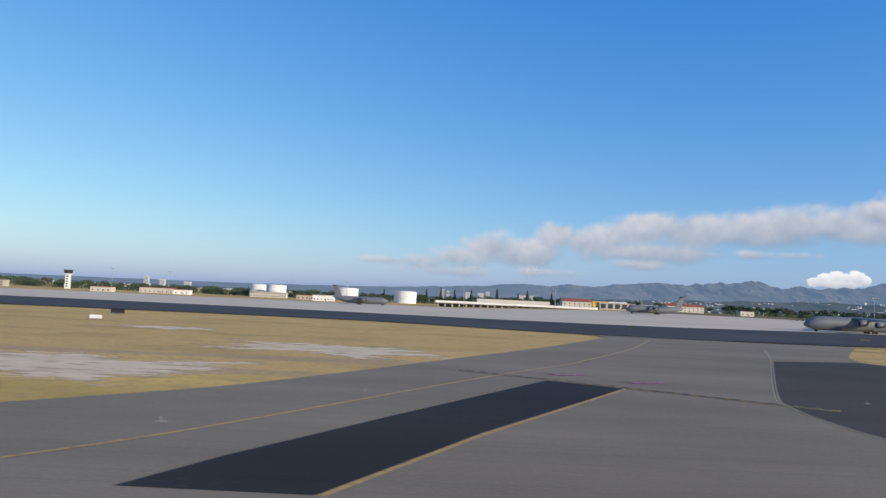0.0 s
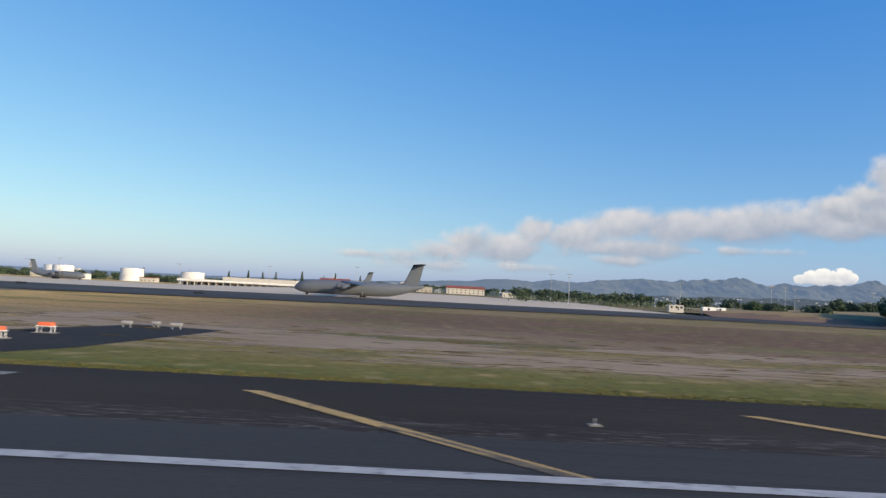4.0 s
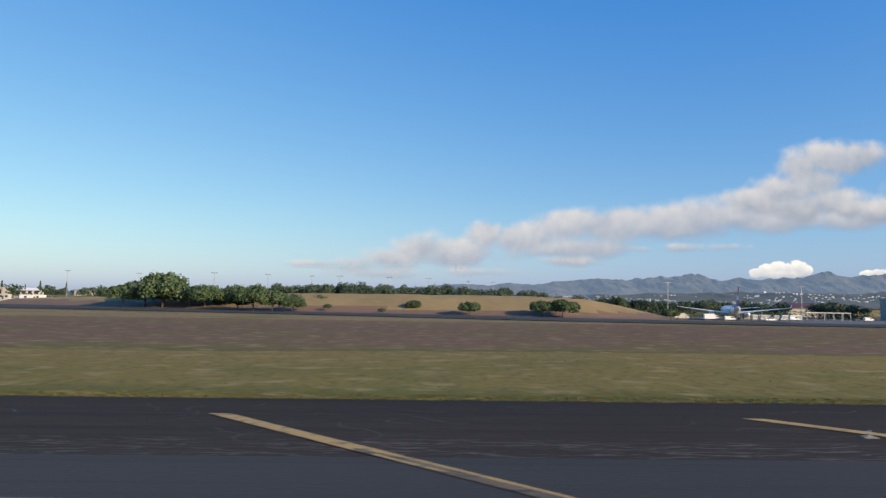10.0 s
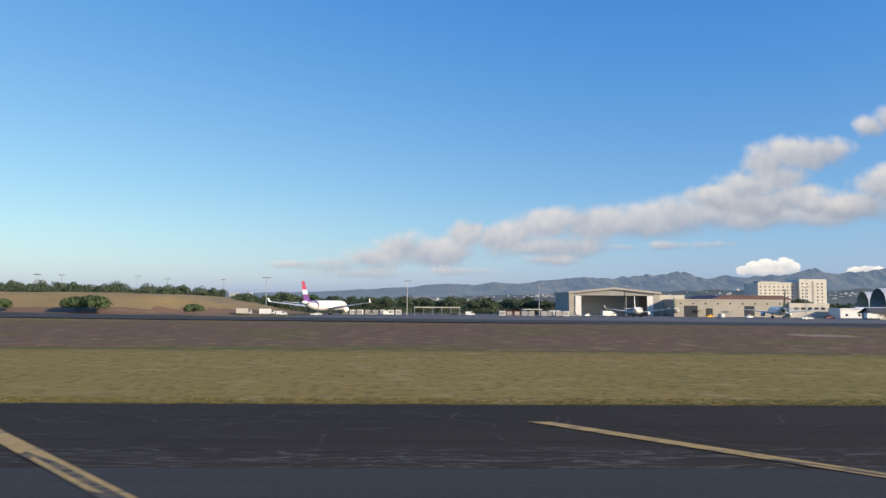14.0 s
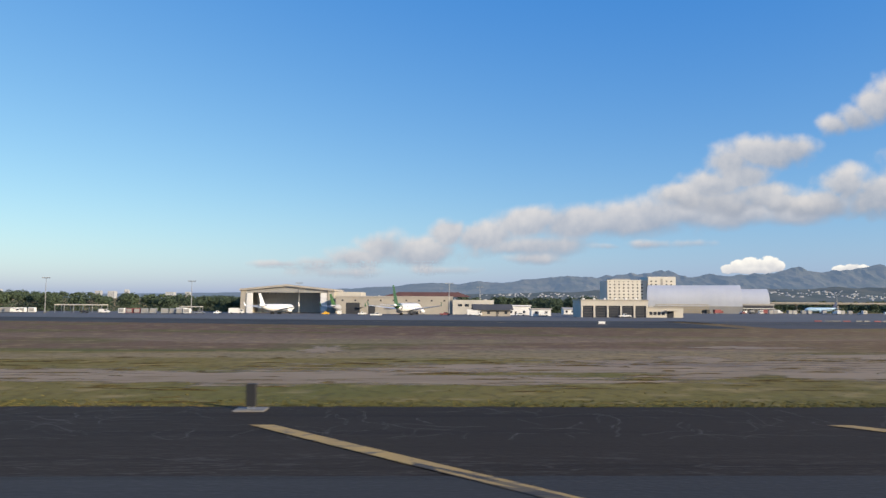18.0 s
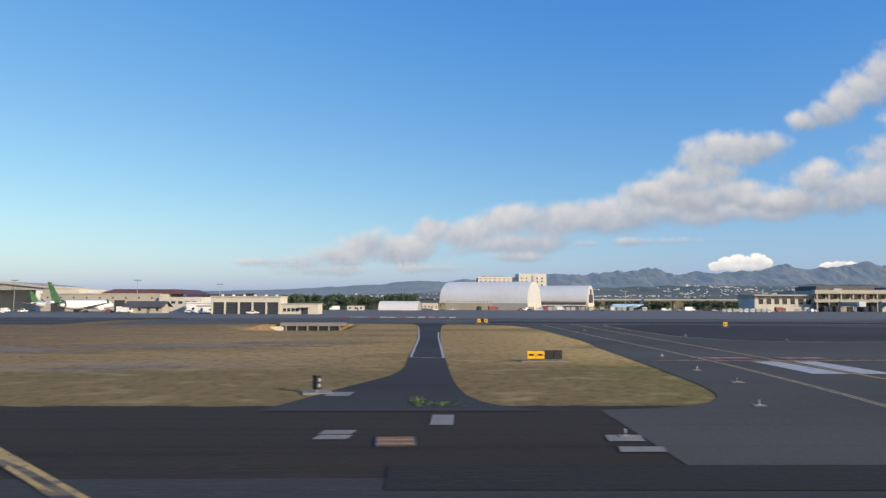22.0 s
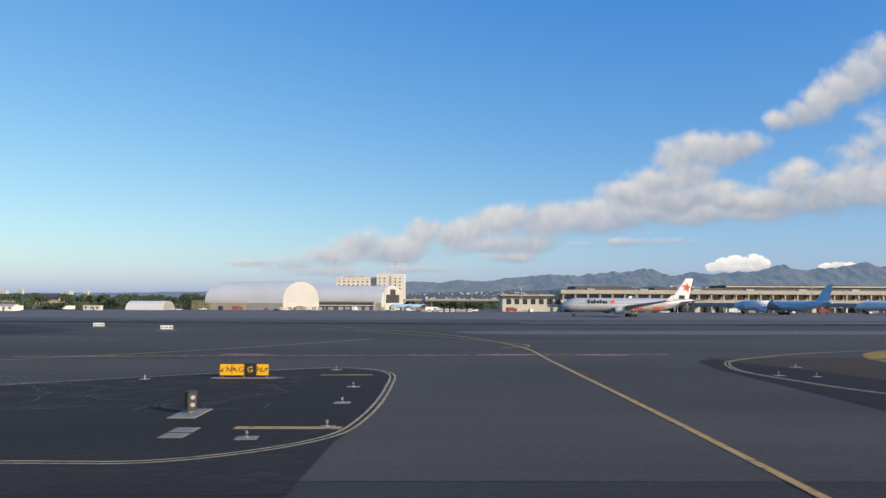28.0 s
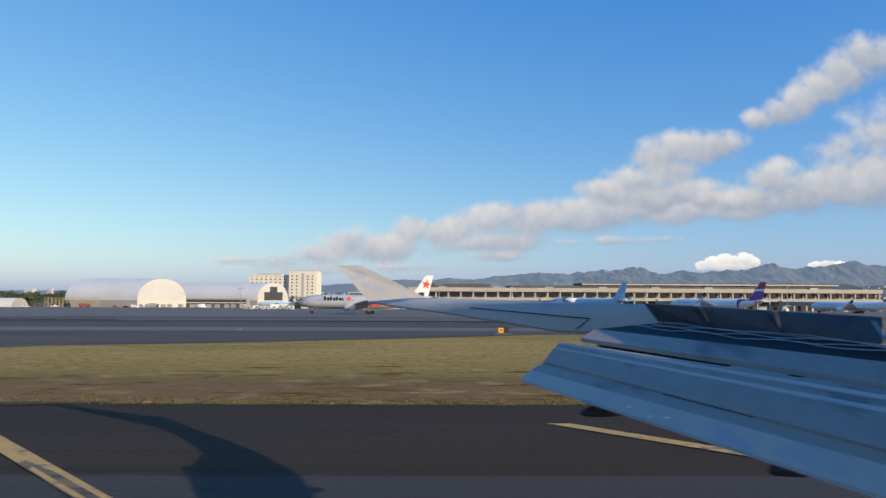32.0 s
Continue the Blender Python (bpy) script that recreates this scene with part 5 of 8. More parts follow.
def boughs(rng, cx, cy, cz, w, h, lobes, per_lobe):
    """Points on the skins of many rounded boughs that make up one domed crown, and the way out at each."""
    pts, outs = [], []
    for i in range(lobes):
        a, q = rng.uniform(0, 2 * math.pi), math.sqrt(rng.uniform(0, 1)) * 0.72
        top = math.sqrt(1 - (q * 0.95) ** 2)
        bx, by, bz = w / 2 * q * math.cos(a), w / 2 * q * math.sin(a), h * (0.30 + 0.42 * top * rng.uniform(0.55, 1.0))
        r = w / 2 * rng.uniform(0.26, 0.42)
        d = rng.normal(size=(per_lobe, 3))
        d /= np.linalg.norm(d, axis=1)[:, None]
        keep = d[:, 2] > -0.75
        d = d[keep]
        skin_r = (rng.uniform(0.78, 1.04, len(d)) * (1 + 0.12 * np.sin(d[:, 0] * 7 + i) * np.sin(d[:, 2] * 6)))[:, None]
        pts.append(np.array([cx + bx, cy + by, cz + bz]) + d * skin_r * np.array([r, r, min(r, h * 0.30)]))
        outs.append(d)
    return np.vstack(pts), np.vstack(outs)


def tree_kind(seed, w, h, n=5200, leaf=0.30, trunk=0.25, lobes=9, mat="leaf"):
    rng = np.random.default_rng(seed)
    crown = leaf_mesh(*boughs(rng, 0, 0, 0, w, h, lobes, n // lobes), leaf, rng)
    crown.materials.append(M[mat])
    rnd = random.Random(seed + 50)
    bm = bmesh.new()
    rod(bm, (0, 0, -0.5), (rnd.uniform(-0.2, 0.2), rnd.uniform(-0.2, 0.2), h * 0.42), trunk, trunk * 0.6, 7)
    for i in range(5):
        a = rnd.uniform(0, 6.28)
        rod(bm, (0, 0, h * rnd.uniform(0.22, 0.4)), (w * 0.3 * math.cos(a), w * 0.3 * math.sin(a), h * rnd.uniform(0.5, 0.75)), trunk * 0.5, trunk * 0.12, 5)
    wood = link("trunk", bm, "bark")
    meshes = (crown, wood.data)
    bpy.data.objects.remove(wood)
    return meshes


def plant(kind, x, y, scale, rz, label, group, name="tree", z=None, sz=None):
    ob = thing(name, x, y, lie(x, y) if z is None else z, rz, label, "tree" if name != "shrub" else "shrub", group)
    for nm, me in zip(("crown", "trunk"), kind):
        o = new(nm, me)
        o.parent = ob
        o.scale = (scale, scale, sz or scale)
    return ob


BROAD = [tree_kind(11, 12, 9, lobes=22), tree_kind(12, 14, 10, lobes=26), tree_kind(13, 10, 9, lobes=18), tree_kind(14, 13, 8.5, lobes=24, mat="leaf_dark")]
SHRUB = [tree_kind(21, 10, 5.2, 4200, 0.24, 0.12, 20), tree_kind(22, 11, 6, 4600, 0.24, 0.12, 22)]


def pine_kind(seed, h):
    """A narrow island pine: whorls of drooping boughs that shorten towards the tip."""
    rng = np.random.default_rng(seed)
    pts, outs = [], []
    for k in range(16):
        z, r = h * (0.12 + 0.86 * k / 16), h * 0.15 * (1 - k / 16.5)
        for i in range(9):
            a = rng.uniform(0, 2 * math.pi)
            t = np.sqrt(rng.uniform(0.03, 1.0, 26))[:, None]
            way = np.array([math.cos(a), math.sin(a), 0.12])
            pts.append(np.array([0, 0, z]) + way * r * t + rng.normal(0, 0.14, (26, 3)))
            outs.append(np.tile(way, (26, 1)))
    crown = leaf_mesh(np.vstack(pts), np.vstack(outs), 0.24, rng)
    crown.materials.append(M["leaf_dark"])
    wood = link("trunk", rod(bmesh.new(), (0, 0, -0.5), (0, 0, h * 0.97), 0.24, 0.04, 7), "bark")
    meshes = (crown, wood.data)
    bpy.data.objects.remove(wood)
    return meshes


PINE = [pine_kind(31, 15.5)]


def weeds(x0, x1, y0, y1, n, seed):
    rng = np.random.default_rng(seed)
    c = np.column_stack((rng.normal((x0 + x1) / 2, (x1 - x0) / 3, n), rng.normal((y0 + y1) / 2, (y1 - y0) / 3, n), 0.03 + rng.uniform(0, 0.22, n)))
    mesh = leaf_mesh(c, np.tile((0.0, 0.0, 1.0), (n, 1)), 0.055, rng)
    mesh.materials.append(M["weed"])
    return tagged(new("weeds", mesh), "bright green weeds growing in the pavement joint", "weeds", kind="stuff")


M["weed"] = material("bright green weeds", (0.10, 0.17, 0.03), (0.15, 0.20, 0.05), 0.8, big=0.8, fine=4.0)
weeds(1302.9, 1303.5, 46.4, 48.6, 170, 3)
weeds(1303.4, 1305.8, 45.8, 46.4, 130, 4)


def woods(name, spans, label, per_head=260, mat="leaf_dark", leaf=0.62, seed=5):
    """A belt of trees as one mass of small leaf clumps with a rounded, uneven top."""
    rng = np.random.default_rng(seed)
    pts, outs = [], []
    for x0, x1, y0, y1, h in spans:
        heads = max(2, int((x1 - x0) / 8.0))
        for i in range(heads):
            cx, cy = x0 + (x1 - x0) * (i + rng.uniform(0.0, 1.0)) / heads, rng.uniform(y0, y1)
            ch, cw = h * rng.uniform(0.8, 1.22), rng.uniform(10.0, 19.0)
            p, d = boughs(rng, cx, cy, lie(cx, cy), cw, ch, 14, per_head // 14)
            # undergrowth that closes the belt down to the ground
            k = per_head // 5
            low_p = np.column_stack((cx + rng.normal(0, cw * 0.34, k), cy + rng.normal(0, 1.5, k), lie(cx, cy) + rng.uniform(0, ch * 0.42, k)))
            pts += [p, low_p]
            outs += [d, np.tile((0.0, -1.0, 0.3), (k, 1))]
    mesh = leaf_mesh(np.vstack(pts), np.vstack(outs), leaf, rng)
    mesh.name = name
    mesh.materials.append(M[mat])
    return tagged(new(name, mesh), label, "trees", kind="stuff")
# ---- west: the military side ----
def storage_tank(x, y, r, h):
    ob = thing("storage_tank", x, y, lie(x, y), 0, "large white cylindrical fuel storage tank", "tank", "fuel tanks")
    bm = bmesh.new()
    lathe(bm, [(-1, r), (h, r), (h + 0.25, r + 0.2), (h + 0.5, r + 0.2), (h + 1.3, r * 0.5), (h + 1.5, 0.3)], 32)
    part("shell", bm, "white", ob)
    for k in range(1, 5):
        part("weld_band", lathe(bmesh.new(), [(h * k / 5 - 0.09, r + 0.03), (h * k / 5 + 0.09, r + 0.03)], 32), "greywall", ob)
    step = None
    for i in range(18):
        a = -130 + i * 5
        m = pose((r + 0.5) * math.cos(math.radians(a)), (r + 0.5) * math.sin(math.radians(a)), 0.4 + i * h / 18, 0, 0, a)
        if step is None:
            step = part("stair_step", block(-0.5, 0.5, -0.6, 0.6, 0, 0.12), "steel", ob)
            step.matrix_basis = m
        else:
            share(step, "stair_step", m, ob)
    part("roof_vent", lathe(bmesh.new(), [(h + 1.4, 0.6), (h + 2.2, 0.6), (h + 2.5, 0.2)], 10), "steel", ob)


for x, y, r, h in ((-174, 940, 13, 15.5), (-204, 975, 13, 15.5), (-80, 930, 14.5, 15.5), (-5, 940, 15, 14.5)):
    storage_tank(x, y, r, h)


def low_building(name, x, y, rz, w, d, h, wall, roof, label, windows=6, storey=3.2, group="", over=0.6, roof_h=0.5, door=True, win=(1.4, 1.3), gable=False, category="building", z=None):
    """A small building: walls, roof, and a row of windows a storey on its front (-y)."""
    ob = thing(name, x, y, lie(x, y) if z is None else z, rz, label, category, group)
    wall_ob = part("wall", block(-w / 2, w / 2, 0, d, -1.5, h), wall, ob)
    if gable:
        bm = bmesh.new()
        pts = [(-over, h), (d / 2, h + roof_h), (d + over, h), (d + over, h + 0.25), (d / 2, h + roof_h + 0.3), (-over, h + 0.25)]
        a = [bm.verts.new((-w / 2 - over, p, q)) for p, q in pts]
        b = [bm.verts.new((w / 2 + over, p, q)) for p, q in pts]
        bm.faces.new(a[::-1]), bm.faces.new(b)
        for i in range(6):
            bm.faces.new((a[i], a[(i + 1) % 6], b[(i + 1) % 6], b[i]))
        part("roof", bm, roof, ob)
        for sx in (-w / 2, w / 2 - 0.25):
            bm = bmesh.new()
            a = [bm.verts.new((sx, p, q)) for p, q in ((0, h), (d, h), (d / 2, h + roof_h))]
            b = [bm.verts.new((sx + 0.25, p, q)) for p, q in ((0, h), (d, h), (d / 2, h + roof_h))]
            bm.faces.new(a[::-1]), bm.faces.new(b)
            for i in range(3):
                bm.faces.new((a[i], a[(i + 1) % 3], b[(i + 1) % 3], b[i]))
            part("gable_wall", bm, wall, ob)
    else:
        part("roof", block(-w / 2 - over, w / 2 + over, -over, d + over, h, h + roof_h, taper=min(over, 0.2)), roof, ob)
    first = None
    for s in range(max(1, int(h / storey))):
        for i in range(windows):
            px = -w / 2 + w * (i + 0.5) / windows
            m = pose(px, 0, 1.1 + s * storey)
            if first is None:
                first = part("window", block(-win[0] / 2, win[0] / 2, -0.05, 0.1, 0, win[1]), "glass", ob)
                first.matrix_basis = m
                sill = part("sill", block(-win[0] / 2 - 0.1, win[0] / 2 + 0.1, -0.16, -0.05, -0.12, 0), wall, first)
            else:
                k = share(first, "window", m, ob)
                share(sill, "sill", Matrix(), k)
    if door:
        part("door", block(w * 0.12 - 0.5, w * 0.12 + 0.5, -0.06, 0.1, 0, 2.1), "grey_roof", ob)
    return ob


low_building("tank_office", -178, 912, 0, 46, 10, 6.5, "cream", "tan_roof", "long cream two-storey building below the fuel tanks", 14)
low_building("store_building", -94, 812, 0, 24, 12, 6, "white", "tan_roof", "white low store with a pale roof", 6)


def control_tower(x, y, h):
    ob = thing("control_tower", x, y, lie(x, y), 0, "slender white control tower with a dark glass cab", "tower")
    part("shaft", block(-2.6, 2.6, -2.6, 2.6, -1, h * 0.72, taper=0.3), "white", ob)
    for i in range(5):
        part("window", block(-1.2, 1.2, -2.75, -2.55, h * (0.10 + i * 0.12), h * (0.10 + i * 0.12) + 1.2), "glass", ob)
    part("gallery", block(-3.8, 3.8, -3.8, 3.8, h * 0.72, h * 0.75), "white", ob)
    part("cab_glass", block(-3.3, 3.3, -3.3, 3.3, h * 0.75, h * 0.90, taper=-0.5), "glass", ob)
    part("cab_roof", block(-4.2, 4.2, -4.2, 4.2, h * 0.90, h * 0.94), "maroon_roof", ob)
    bm = bmesh.new()
    rod(bm, (0, 0, h * 0.94), (0, 0, h * 1.1), 0.1, 0.05)
    part("aerial", bm, "steel", ob)


control_tower(-425, 900, 25)


def base_terminal(x, y, w):
    """The long low passenger building: deep eaves over an open front of bays."""
    ob = thing("base_terminal", x, y, -1.5, 0, "long low cream terminal with a deep flat roof and open bays", "building")
    part("wall", block(0, w, 6, 26, -2, 6.6), "cream", ob)
    part("roof", block(-3, w + 3, -3, 28, 8.2, 9.3, taper=0.3), "tan_roof", ob, "pale flat roof")
    part("fascia", block(-3, w + 3, -3.2, -3.0, 6.8, 9.0), "white", ob)
    part("upper_floor", block(w * 0.25, w * 0.72, 8, 24, 9.3, 13.0), "cream", ob)
    first = pane = None
    n = int(w / 7.5)
    for i in range(n + 1):
        px = i * w / n
        if first is None:
            first = part("column", block(-0.45, 0.45, -2.4, -1.5, -2, 8.2), "cream", ob)
            pane = part("bay_glass", block(1.0, w / n - 1.0, 5.9, 6.05, 0, 5.6), "glass", ob)
        else:
            share(first, "column", pose(px, 0, 0), ob)
            if i < n:
                share(pane, "bay_glass", pose(px, 0, 0), ob)
    return ob


base_terminal(36, 780, 172)
low_building("roofed_shelter", 236, 790, 0, 40, 14, 7.0, "beige", "tan_roof", "open beige shelter with columns at the apron", 5, 8, win=(5.5, 5.0))
low_building("red_roofed_house", 197, 820, 0, 34, 16, 7.5, "cream", "red_roof", "cream building with a red tiled roof in sun", 6, gable=True, roof_h=3.2)
low_building("yellow_house", 223, 822, 0, 22, 14, 8.0, "sign_yellow", "tan_roof", "sunlit ochre building with an open upper loggia", 4, win=(2.4, 1.8))
low_building("pavilion", 253, 850, 0, 22, 10, 5.5, "cream", "white", "small pavilion with a white roof on posts", 3, 8, gable=True, roof_h=2.6, win=(4.5, 3.8))
low_building("red_roofed_hall", 352, 900, 0, 48, 16, 7.0, "cream", "red_roof", "long hall with a red tiled roof", 9, gable=True, roof_h=3.0)
low_building("site_trailer", 460, 432, 0, 9, 3, 3.0, "cream", "tan_roof", "cream portable office on the bank", 3, z=3.9, over=0.15, roof_h=0.15)
low_building("site_trailer", 481, 426, 0, 14, 3, 2.9, "white", "white", "long white portable office on the bank", 2, z=3.7, over=0.12, roof_h=0.15)
for x, y, w, h in ((-300, 860, 40, 6), (-260, 830, 18, 5), (-120, 860, 26, 5), (-330, 780, 22, 5), (-40, 880, 20, 5), (-500, 850, 50, 7), (300, 880, 20, 6), (400, 830, 16, 5)):
    low_building("store_building", x, y, 0, w, 12, h, random.choice(["white", "cream", "beige"]), random.choice(["tan_roof", "red_roof", "white"]), "small pale base building among trees", max(2, int(w / 5)), group="base buildings")

GREY = "grey military paint"
M[GREY] = material(GREY, (0.125, 0.140, 0.158), (0.105, 0.118, 0.135), 0.55, big=0.06, fine=0.6)
M["plane_white"] = material("white aircraft paint", (0.80, 0.80, 0.79), (0.74, 0.74, 0.74), 0.3, big=0.1, fine=1.0)
M["plane_silver"] = material("silver aircraft paint", (0.50, 0.51, 0.53), (0.44, 0.45, 0.47), 0.35, metal=0.2, big=0.1, fine=1.0)
M["purple"] = material("purple livery paint", (0.16, 0.07, 0.26), (0.20, 0.06, 0.24), 0.35)
M["magenta"] = material("crimson livery paint", (0.48, 0.06, 0.09), (0.40, 0.06, 0.12), 0.35)
M["sky_blue"] = material("sky blue livery paint", (0.36, 0.53, 0.66), (0.32, 0.49, 0.63), 0.35)
M["navy"] = material("navy livery paint", (0.02, 0.04, 0.11), (0.03, 0.05, 0.12), 0.35)
M["green_livery"] = material("green livery paint", (0.014, 0.065, 0.052), (0.07, 0.155, 0.04), 0.35, big=0.5, fine=1.0)
M["livery_orange"] = material("orange livery paint", (0.82, 0.10, 0.03), (0.78, 0.09, 0.03), 0.4)
aircraft("transport_jet", 270, 392, 180, "huge grey military transport jet with a tall T-tail on the taxiway", 72, 3.9, 66, 19.5, GREY, GREY, True, True, 4, "military transports", sweep=0.42)
aircraft("transport_jet", -38, 665, 0, "grey military transport jet with a T-tail on the pale apron", 52, 3.3, 50, 17, GREY, GREY, True, True, 4, "military transports", sweep=0.42)
aircraft("transport_jet", 230, 640, 180, "grey military transport jet parked before the base terminal", 53, 3.3, 50, 17, GREY, GREY, True, True, 4, "military transports", sweep=0.42)
for x, y, h in ((408, 507, 22), (412, 610, 24), (499, 539, 21), (-55, 700, 20), (60, 705, 20), (150, 700, 20), (-250, 760, 24), (-340, 830, 26), (235, 700, 22)):
    light_mast(x, y, h, 2)
woods("far_woods_west", [(-900, 620, 1050, 1200, 13), (-700, 300, 1000, 1040, 9), (380, 640, 560, 700, 12), (430, 600, 930, 1000, 14)], "dark green trees behind the base", 300, leaf=0.72)
for x in (-40, 40, 62, 90, 120, 152, 170, 205, 20, -110):
    plant(PINE[0], x + random.uniform(-4, 4), 1020 + random.uniform(-20, 20), random.uniform(1.1, 1.6), random.uniform(0, 360), "tall dark island pine behind the terminal", "island pines")
# distant town towers, the haze before them painted as a faint blue glow
M["tower_wall"] = hazed_material("tower walls with haze glow", (0.40, 0.40, 0.39), (0.34, 0.34, 0.34), (0.30, 0.40, 0.52), 0.12, 0.02)
for x, y, w, h in ((62, 1800, 9, 40), (78, 1820, 8, 34), (150, 2200, 16, 33), (190, 2200, 20, 30), (215, 2250, 12, 36), (-640, 1700, 10, 38), (-610, 1720, 12, 30), (330, 2300, 26, 28), (370, 2350, 14, 30), (-560, 1750, 14, 26), (1180, 2300, 16, 18), (1235, 2350, 12, 20), (1290, 1500, 10, 12)):
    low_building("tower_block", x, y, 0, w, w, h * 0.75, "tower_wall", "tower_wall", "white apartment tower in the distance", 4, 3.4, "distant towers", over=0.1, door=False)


# ---- the grassy mound with shrubs ----
M["mound_bank"] = material("reddish cut bank", (0.200, 0.115, 0.070), (0.150, 0.095, 0.062), 0.95, big=0.05, fine=0.7, bump=0.5, c=(0.22, 0.15, 0.08), stretch=(0.3, 1, 1))
M["mound_grass"] = material("dry mound grass", (0.30, 0.210, 0.090), (0.215, 0.155, 0.070), 0.95, big=0.06, fine=0.8, bump=0.5, c=(0.25, 0.19, 0.09))


def mound():
    bm = bmesh.new()
    xs, ys = np.arange(470, 862, 6.0), np.arange(338, 500, 6.0)
    rows = []
    for y in ys:
        row = []
        for x in xs:
            crest = float(np.interp(x, [470, 560, 640, 700, 770, 800, 825, 848, 862], [3.0, 5.5, 9.0, 9.8, 10.4, 9.6, 5.5, 1.0, -0.6]))
            front = float(np.interp(x, [470, 560, 640, 790, 862], [392, 372, 352, 346, 366]))
            t = min(max((y - front) / 42, 0), 1)
            t = t * t * (3 - 2 * t)
            z = lie(x, y) + crest * t - 0.4 * (1 - t) + 0.5 * noise.fractal(Vector((x / 25, y / 25, 3)), 1, 2, 4) * t
            row.append(bm.verts.new((float(x), float(y), z)))
        rows.append(row)
    for a, b in zip(rows, rows[1:]):
        for i in range(len(xs) - 1):
            f = bm.faces.new((a[i], a[i + 1], b[i + 1], b[i]))
            rise = f.calc_center_median().z - lie(float(xs[i]), a[i].co.y)
            f.material_index = int(rise < 2.6 + 0.5 * noise.noise(Vector((xs[i] / 30, 0, 0))))
    return bm


setting("grass_mound", mound(), ["mound_grass", "mound_bank"], "long dry grassy mound beside the taxiway", "mound")
rnd = random.Random(8)
for x, y, s in ((733, 349, 0.95), (769, 350, 1.0), (779, 349, 1.25), (829, 339, 0.75), (690, 352, 0.35), (650, 356, 0.5), (663, 358, 0.35), (620, 360, 0.6), (706, 366, 0.7), (748, 372, 0.45)):
    zz = lie(x, y) - 0.3 + (1.5 if y > 355 else 0.3)
    plant(rnd.choice(SHRUB), x, y, s * 1.35, rnd.uniform(0, 360), "round dusty green shrub on dry grass", "mound shrubs", "shrub", z=zz)
for x, y, s in ((556, 372, 1.35), (566, 376, 1.5), (577, 370, 1.55), (588, 378, 1.4), (598, 372, 1.15), (572, 386, 1.7), (606, 384, 1.1), (613, 378, 1.25), (622, 384, 1.1), (632, 380, 1.2), (644, 386, 1.05), (656, 384, 0.95), (620, 352, 1.1), (628, 349, 1.2), (637, 350, 1.1), (646, 352, 0.8), (516, 450, 1.1), (526, 448, 1.15), (546, 430, 1.2)):
    plant(rnd.choice(BROAD), x, y, s * rnd.uniform(1.15, 1.3), rnd.uniform(0, 360), "dense green spreading tree at the taxiway edge", "mound trees", z=lie(x, y) - 1.2)
woods("mound_woods", [(590, 790, 470, 505, 18.5), (600, 800, 480, 520, 19.5), (780, 862, 470, 560, 14.5), (640, 760, 455, 470, 17.5)], "belt of dusty green trees along the mound top", 1100, leaf=0.42)
for x, y, h in ((687, 500, 22), (648, 540, 23), (715, 560, 24), (745, 540, 22), (770, 600, 24), (560, 520, 22), (590, 560, 23), (618, 600, 24)):
    light_mast(x, y, h, 2, "slender sports field light mast beyond the trees", "sports field masts")

# ---- middle: cargo apron, hangar and fire station ----
aircraft("airliner", 882.5, 394, 74, "white wide-body airliner with a red, white and purple tail", 58, 2.8, 58, 17.6, "plane_white", "plane_white", group="airliners", band=("purple", -0.42, -0.24, 0.45, 0.94, 0.48, 0.06), fin_marks=((0.0, 0.36, "purple"), (0.58, 1.0, "magenta")))
for x, y, h in ((927, 402, 19), (849, 400, 20), (1003, 413.5, 18), (1149, 394, 17), (1060, 436, 18), (1172, 470, 17)):
    light_mast(x, y, h, 2)
rnd = random.Random(4)
for i in range(9):
    cargo_container(978 + i * 3.9 + (2.5 if i > 4 else 0), 381 + rnd.uniform(-1.5, 1.5), rnd.uniform(-4, 4), rnd.choice(["red_paint", "red_paint", "steel", "white"]), "boxy air cargo container on a dolly", group="cargo containers")
for i in range(8):
    cargo_container(893 + i * 4.2, 398 + rnd.uniform(-2, 2), rnd.uniform(-6, 6), rnd.choice(["white", "steel", "white", "greywall"]), "boxy air cargo container on a dolly", group="cargo containers")
for k, x, y, rz, c in (("pickup", 884, 352, 5, "white"), ("truck", 858, 362, 0, "white"), ("van", 866, 358, 0, "white"), ("truck", 845, 368, 0, "cream"), ("car", 909, 388, 10, "steel"), ("van", 917, 392, 4, "white"), ("truck", 1008, 386, 2, "white"), ("pickup", 1017, 384, 0, "steel"), ("tug", 1025, 388, 20, "white"),
                       ("pickup", 1113.5, 328, 3, "white"), ("van", 1092, 372, 90, "white"), ("tug", 1085, 370, 10, "sign_yellow"), ("truck", 1160, 352, 0, "white"), ("pickup", 1146, 366, 8, "red_paint"), ("car", 1185, 370, 0, "white"), ("van", 1196, 365, 3, "white"), ("pickup", 1227, 327, 0, "white"), ("truck", 1036, 384, 4, "white"), ("tug", 1104, 366, 12, "white"), ("van", 962, 396, 0, "white"), ("car", 953, 392, 0, "black")):
    vehicle(k, x, y, rz, c)


def canopy(x, y, w, d, h, label):
    ob = thing("canopy", x, y, lie(x, y), 0, label, "canopy")
    part("roof", block(-w / 2, w / 2, 0, d, h, h + 0.5), "cream", ob)
    first = None
    n = max(2, int(w / 5))
    for i in range(n + 1):
        for py in (0.3, d - 0.3):
            m = pose(-w / 2 + 0.2 + i * (w - 0.4) / n, py, 0)
            if first is None:
                first = part("post", block(-0.12, 0.12, -0.12, 0.12, -1, h), "steel", ob)
                first.matrix_basis = m
            else:
                share(first, "post", m, ob)


canopy(944, 404, 26, 8, 4.2, "long low freight canopy with pale roof on posts")
canopy(1000, 420, 12, 6, 3.4, "small pale canopy on posts")


